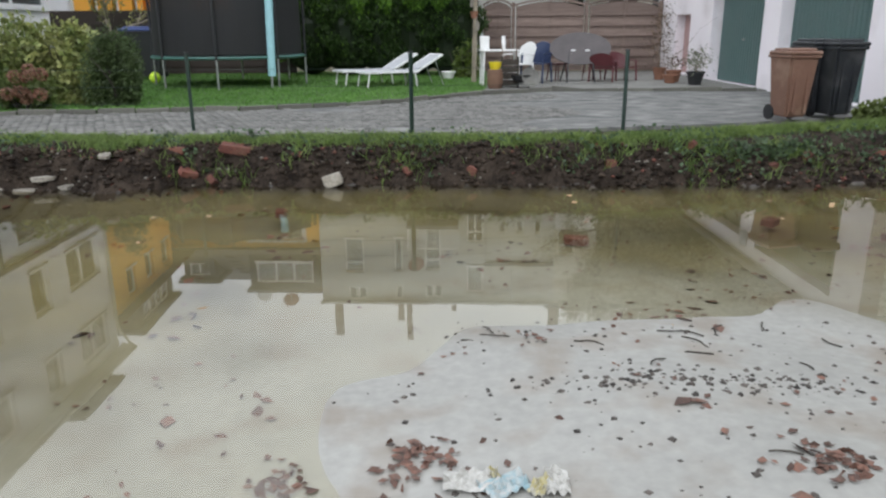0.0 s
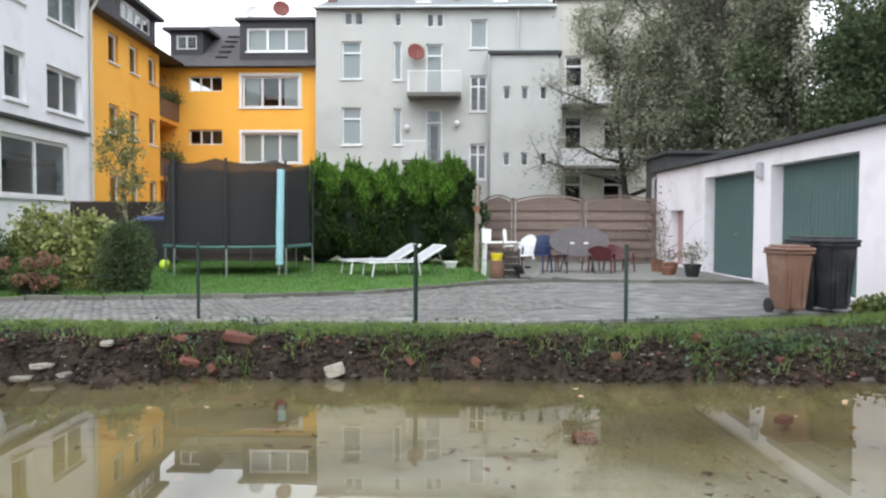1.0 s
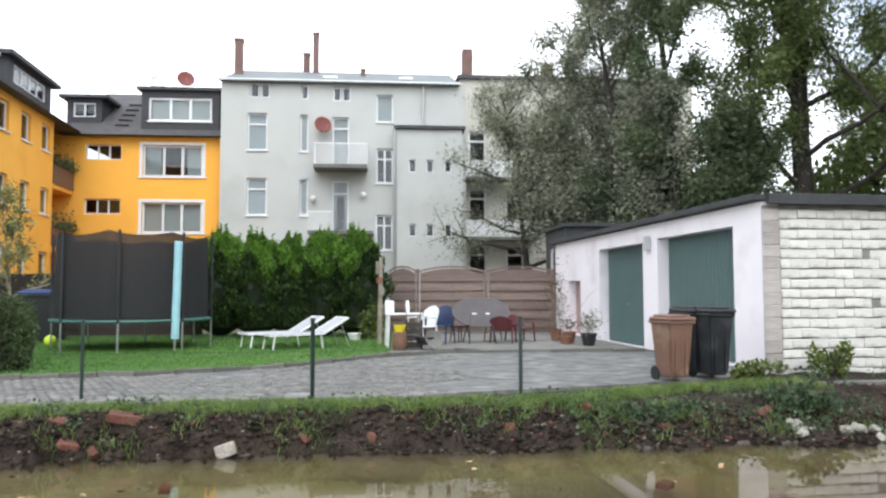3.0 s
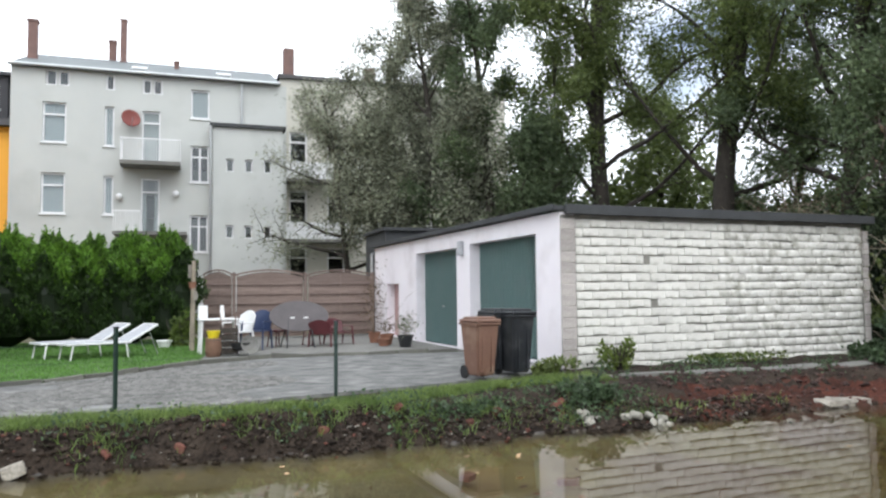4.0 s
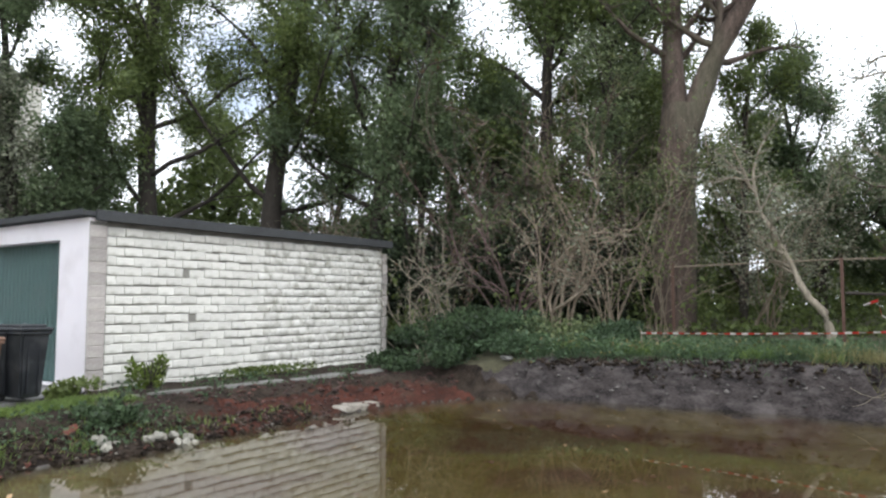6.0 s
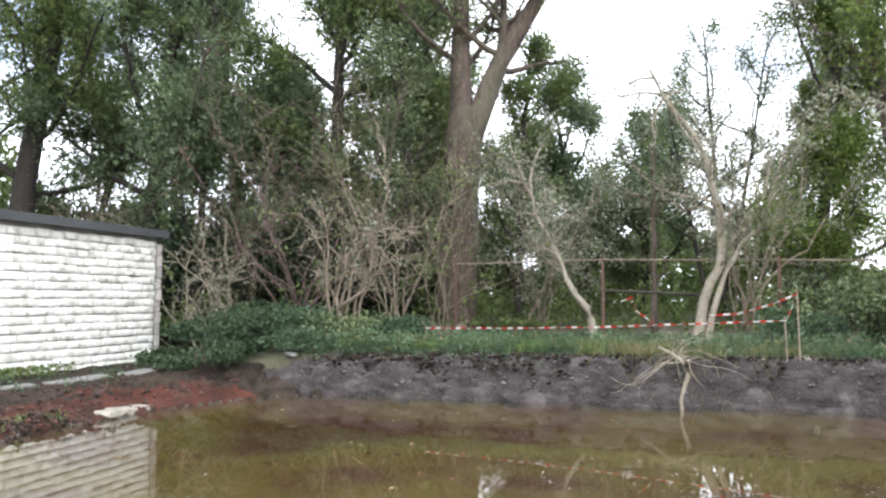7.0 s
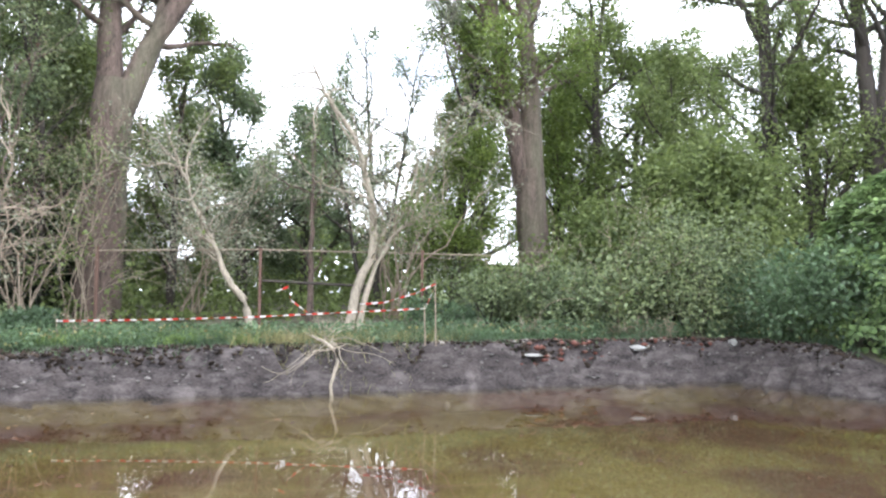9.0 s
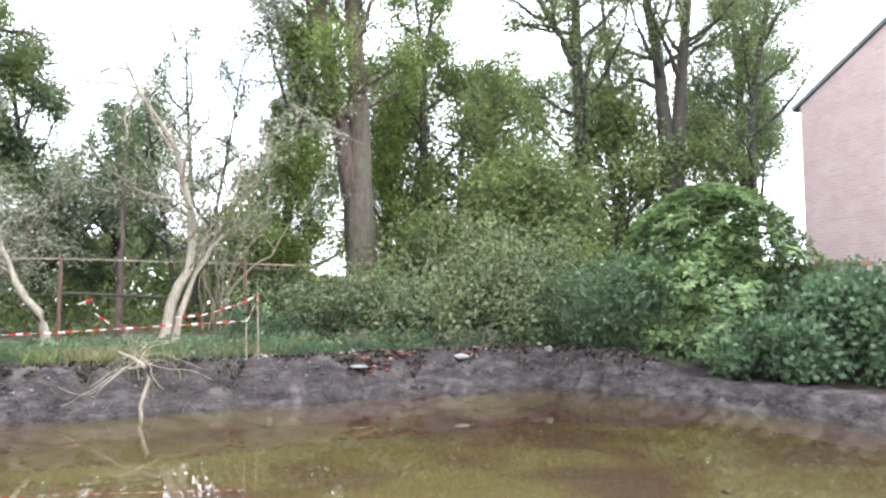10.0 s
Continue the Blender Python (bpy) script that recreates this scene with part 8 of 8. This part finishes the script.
g = np.random.default_rng(601)
side = [o for o in garage.children if o.name.startswith("side_wall")][0]
L_, H_ = 0.315, 0.158
block = [piece_mesh("block", L_ - 0.001, 0.05, H_ - 0.012 - 0.006 * k, 0.007 + 0.004 * k, M_BLOCK) for k in range(3)]
half = piece_mesh("half_block", L_ / 2 - 0.001, 0.045, H_ - 0.009, 0.008, M_BLOCK)
rest_v, rest_f = [], []
made = 0
for r in range(18):
    z = -0.28 + (r + 0.5) * H_
    x = 0.32 + (0.0 if r % 2 else L_ / 2)
    cells = [(0.32 + L_ / 4, True)] if r % 2 == 0 else []
    while x + L_ < 7.32:
        cells.append((x + L_ / 2, False))
        x += L_
    if 7.3 - x > 0.1:
        cells.append((x + L_ / 4, True))
    for cx, is_half in cells:
        if abs(cx - 1.75) < L_ / 2 and (abs(z - 1.93) < H_ / 2 or abs(z - 1.07) < H_ / 2):
            cx, is_half = cx - L_ / 4, True
        out = g.uniform(0.006, 0.04)
        mesh = half if is_half else block[int(g.integers(0, 3))]
        m_ = pose(cx, -out - 0.0, z + g.normal() * 0.005, g.normal() * 2.4, g.normal() * 0.8, g.normal() * 0.5)
        if cx < 3.55 and made < 300:
            o = new("block", mesh)
            o.parent, o.matrix_basis = side, m_
            made += 1
        else:
            off = len(rest_v)
            rest_v += [m_ @ v_.co for v_ in mesh.vertices]
            rest_f += [tuple(off + i for i in p.vertices) for p in mesh.polygons]
rest = np_mesh("block_rest", np.array(rest_v), np.array(rest_f), M_BLOCK, side)
rest["kind"] = "stuff"
M_PIER = mat("rough pinkish block", (0.50, 0.46, 0.43), (0.32, 0.29, 0.27), rough=0.95, scale=5, fine=40, bump=0.8, bump_dist=0.02, rand=0.2, dirt=(0.3, 0.3, 0.24))
pier = [o for o in garage.children if o.name.startswith("corner_pier")][0]
pm = piece_mesh("block", 0.29, 0.05, 0.195, 0.012, M_PIER)
for r in range(14):
    o = new("block", pm)
    o.parent, o.matrix_basis = pier, pose(0.15, -0.03 - g.uniform(0, 0.012), -0.1 + (r + 0.5) * 0.2 * 0.95, g.normal(), g.normal(), g.normal())
pm = piece_mesh("block", 0.16, 0.05, 0.24, 0.012, M_PIER)
for r in range(11):
    o = new("block", pm)
    o.parent, o.matrix_basis = side, pose(7.38, -0.02 - g.uniform(0, 0.03), -0.25 + (r + 0.5) * 0.25, g.normal(), g.normal(), g.normal())

# kerb stones round the lawn
kerb = thing("lawn_edging", "row of weathered grey edging stones round the lawn", "edging")
km = {}
edge = [Vector((x, y, 0)) for x, y in LAWN_EDGE + [(1.4, 15.6), (3.4, 15.55), (5.4, 15.45)]]
for a, b_ in zip(edge, edge[1:]):
    n_ = max(1, round((b_ - a).length / 0.6))
    for i in range(n_):
        p, q = a.lerp(b_, i / n_), a.lerp(b_, (i + 1) / n_)
        l_ = round((q - p).length - 0.02, 2)
        if l_ not in km:
            bm = boxes((-l_ / 2, l_ / 2, -0.04, 0.04, -0.06, 0.075), bevel=0.012)
            me = bpy.data.meshes.new("edging_stone")
            bm.to_mesh(me)
            bm.free()
            me.materials.append(M_EDGING)
            km[l_] = me
        o = new("edging_stone", km[l_])
        o.parent = kerb
        d = q - p
        o.matrix_basis = pose((p.x + q.x) / 2, (p.y + q.y) / 2, g.uniform(-0.015, 0.012), g.normal() * 1.5, g.normal() * 1.5, math.degrees(math.atan2(d.y, d.x)) + g.normal())

# granite setts of the drive
S_ = 0.125
sm = []
for k in range(4):
    bm = boxes((-S_ * 0.46, S_ * 0.46, -S_ * 0.43, S_ * 0.43, -0.03, 0.018 + 0.003 * k), bevel=0.012)
    me = bpy.data.meshes.new("sett")
    bm.to_mesh(me)
    bm.free()
    me.materials.append(M_SETT)
    sm.append(me)
rest_v, rest_f, made = [], [], 0
ex = np.array([p[0] for p in LAWN_EDGE])
ey = np.array([p[1] for p in LAWN_EDGE])
for i in range(88):
    for j in range(44):
        x = -9.4 + i * S_ + (S_ / 2 if j % 2 else 0)
        y = 9.25 + j * S_
        if y > np.interp(x, ex, ey) - 0.12 or y < 9.3 + 0.25 * max(0, x) or x > 0.9 + 0.5 * math.sin(y * 2.3):
            continue
        if math.sin(x * 1.7 + y) + math.sin(y * 2.1 - x * 0.6) > 1.5 and x > -3:
            continue
        m_ = pose(x + g.normal() * 0.005, y + g.normal() * 0.005, g.normal() * 0.004, g.normal() * 2, g.normal() * 2, g.normal() * 4)
        me = sm[int(g.integers(0, 4))]
        if y < 9.75 and made < 300 and x > -6:
            o = new("sett", me)
            o.parent, o.matrix_basis = drive, m_
            made += 1
        else:
            off = len(rest_v)
            h_ = 0.016 + 0.004 * g.uniform()
            w_, d_ = S_ * 0.46, S_ * 0.43
            rest_v += [m_ @ Vector(c) for c in ((-w_, -d_, -0.02), (w_, -d_, -0.02), (w_, d_, -0.02), (-w_, d_, -0.02), (-w_ * 0.82, -d_ * 0.82, h_), (w_ * 0.82, -d_ * 0.82, h_), (w_ * 0.82, d_ * 0.82, h_), (-w_ * 0.82, d_ * 0.82, h_))]
            rest_f += [tuple(off + c for c in q) for q in ((4, 5, 6, 7), (0, 1, 5, 4), (1, 2, 6, 5), (2, 3, 7, 6), (3, 0, 4, 7))]
rest = np_mesh("sett_rest", np.array(rest_v), np.array(rest_f), M_SETT, drive)
rest["kind"] = "stuff"
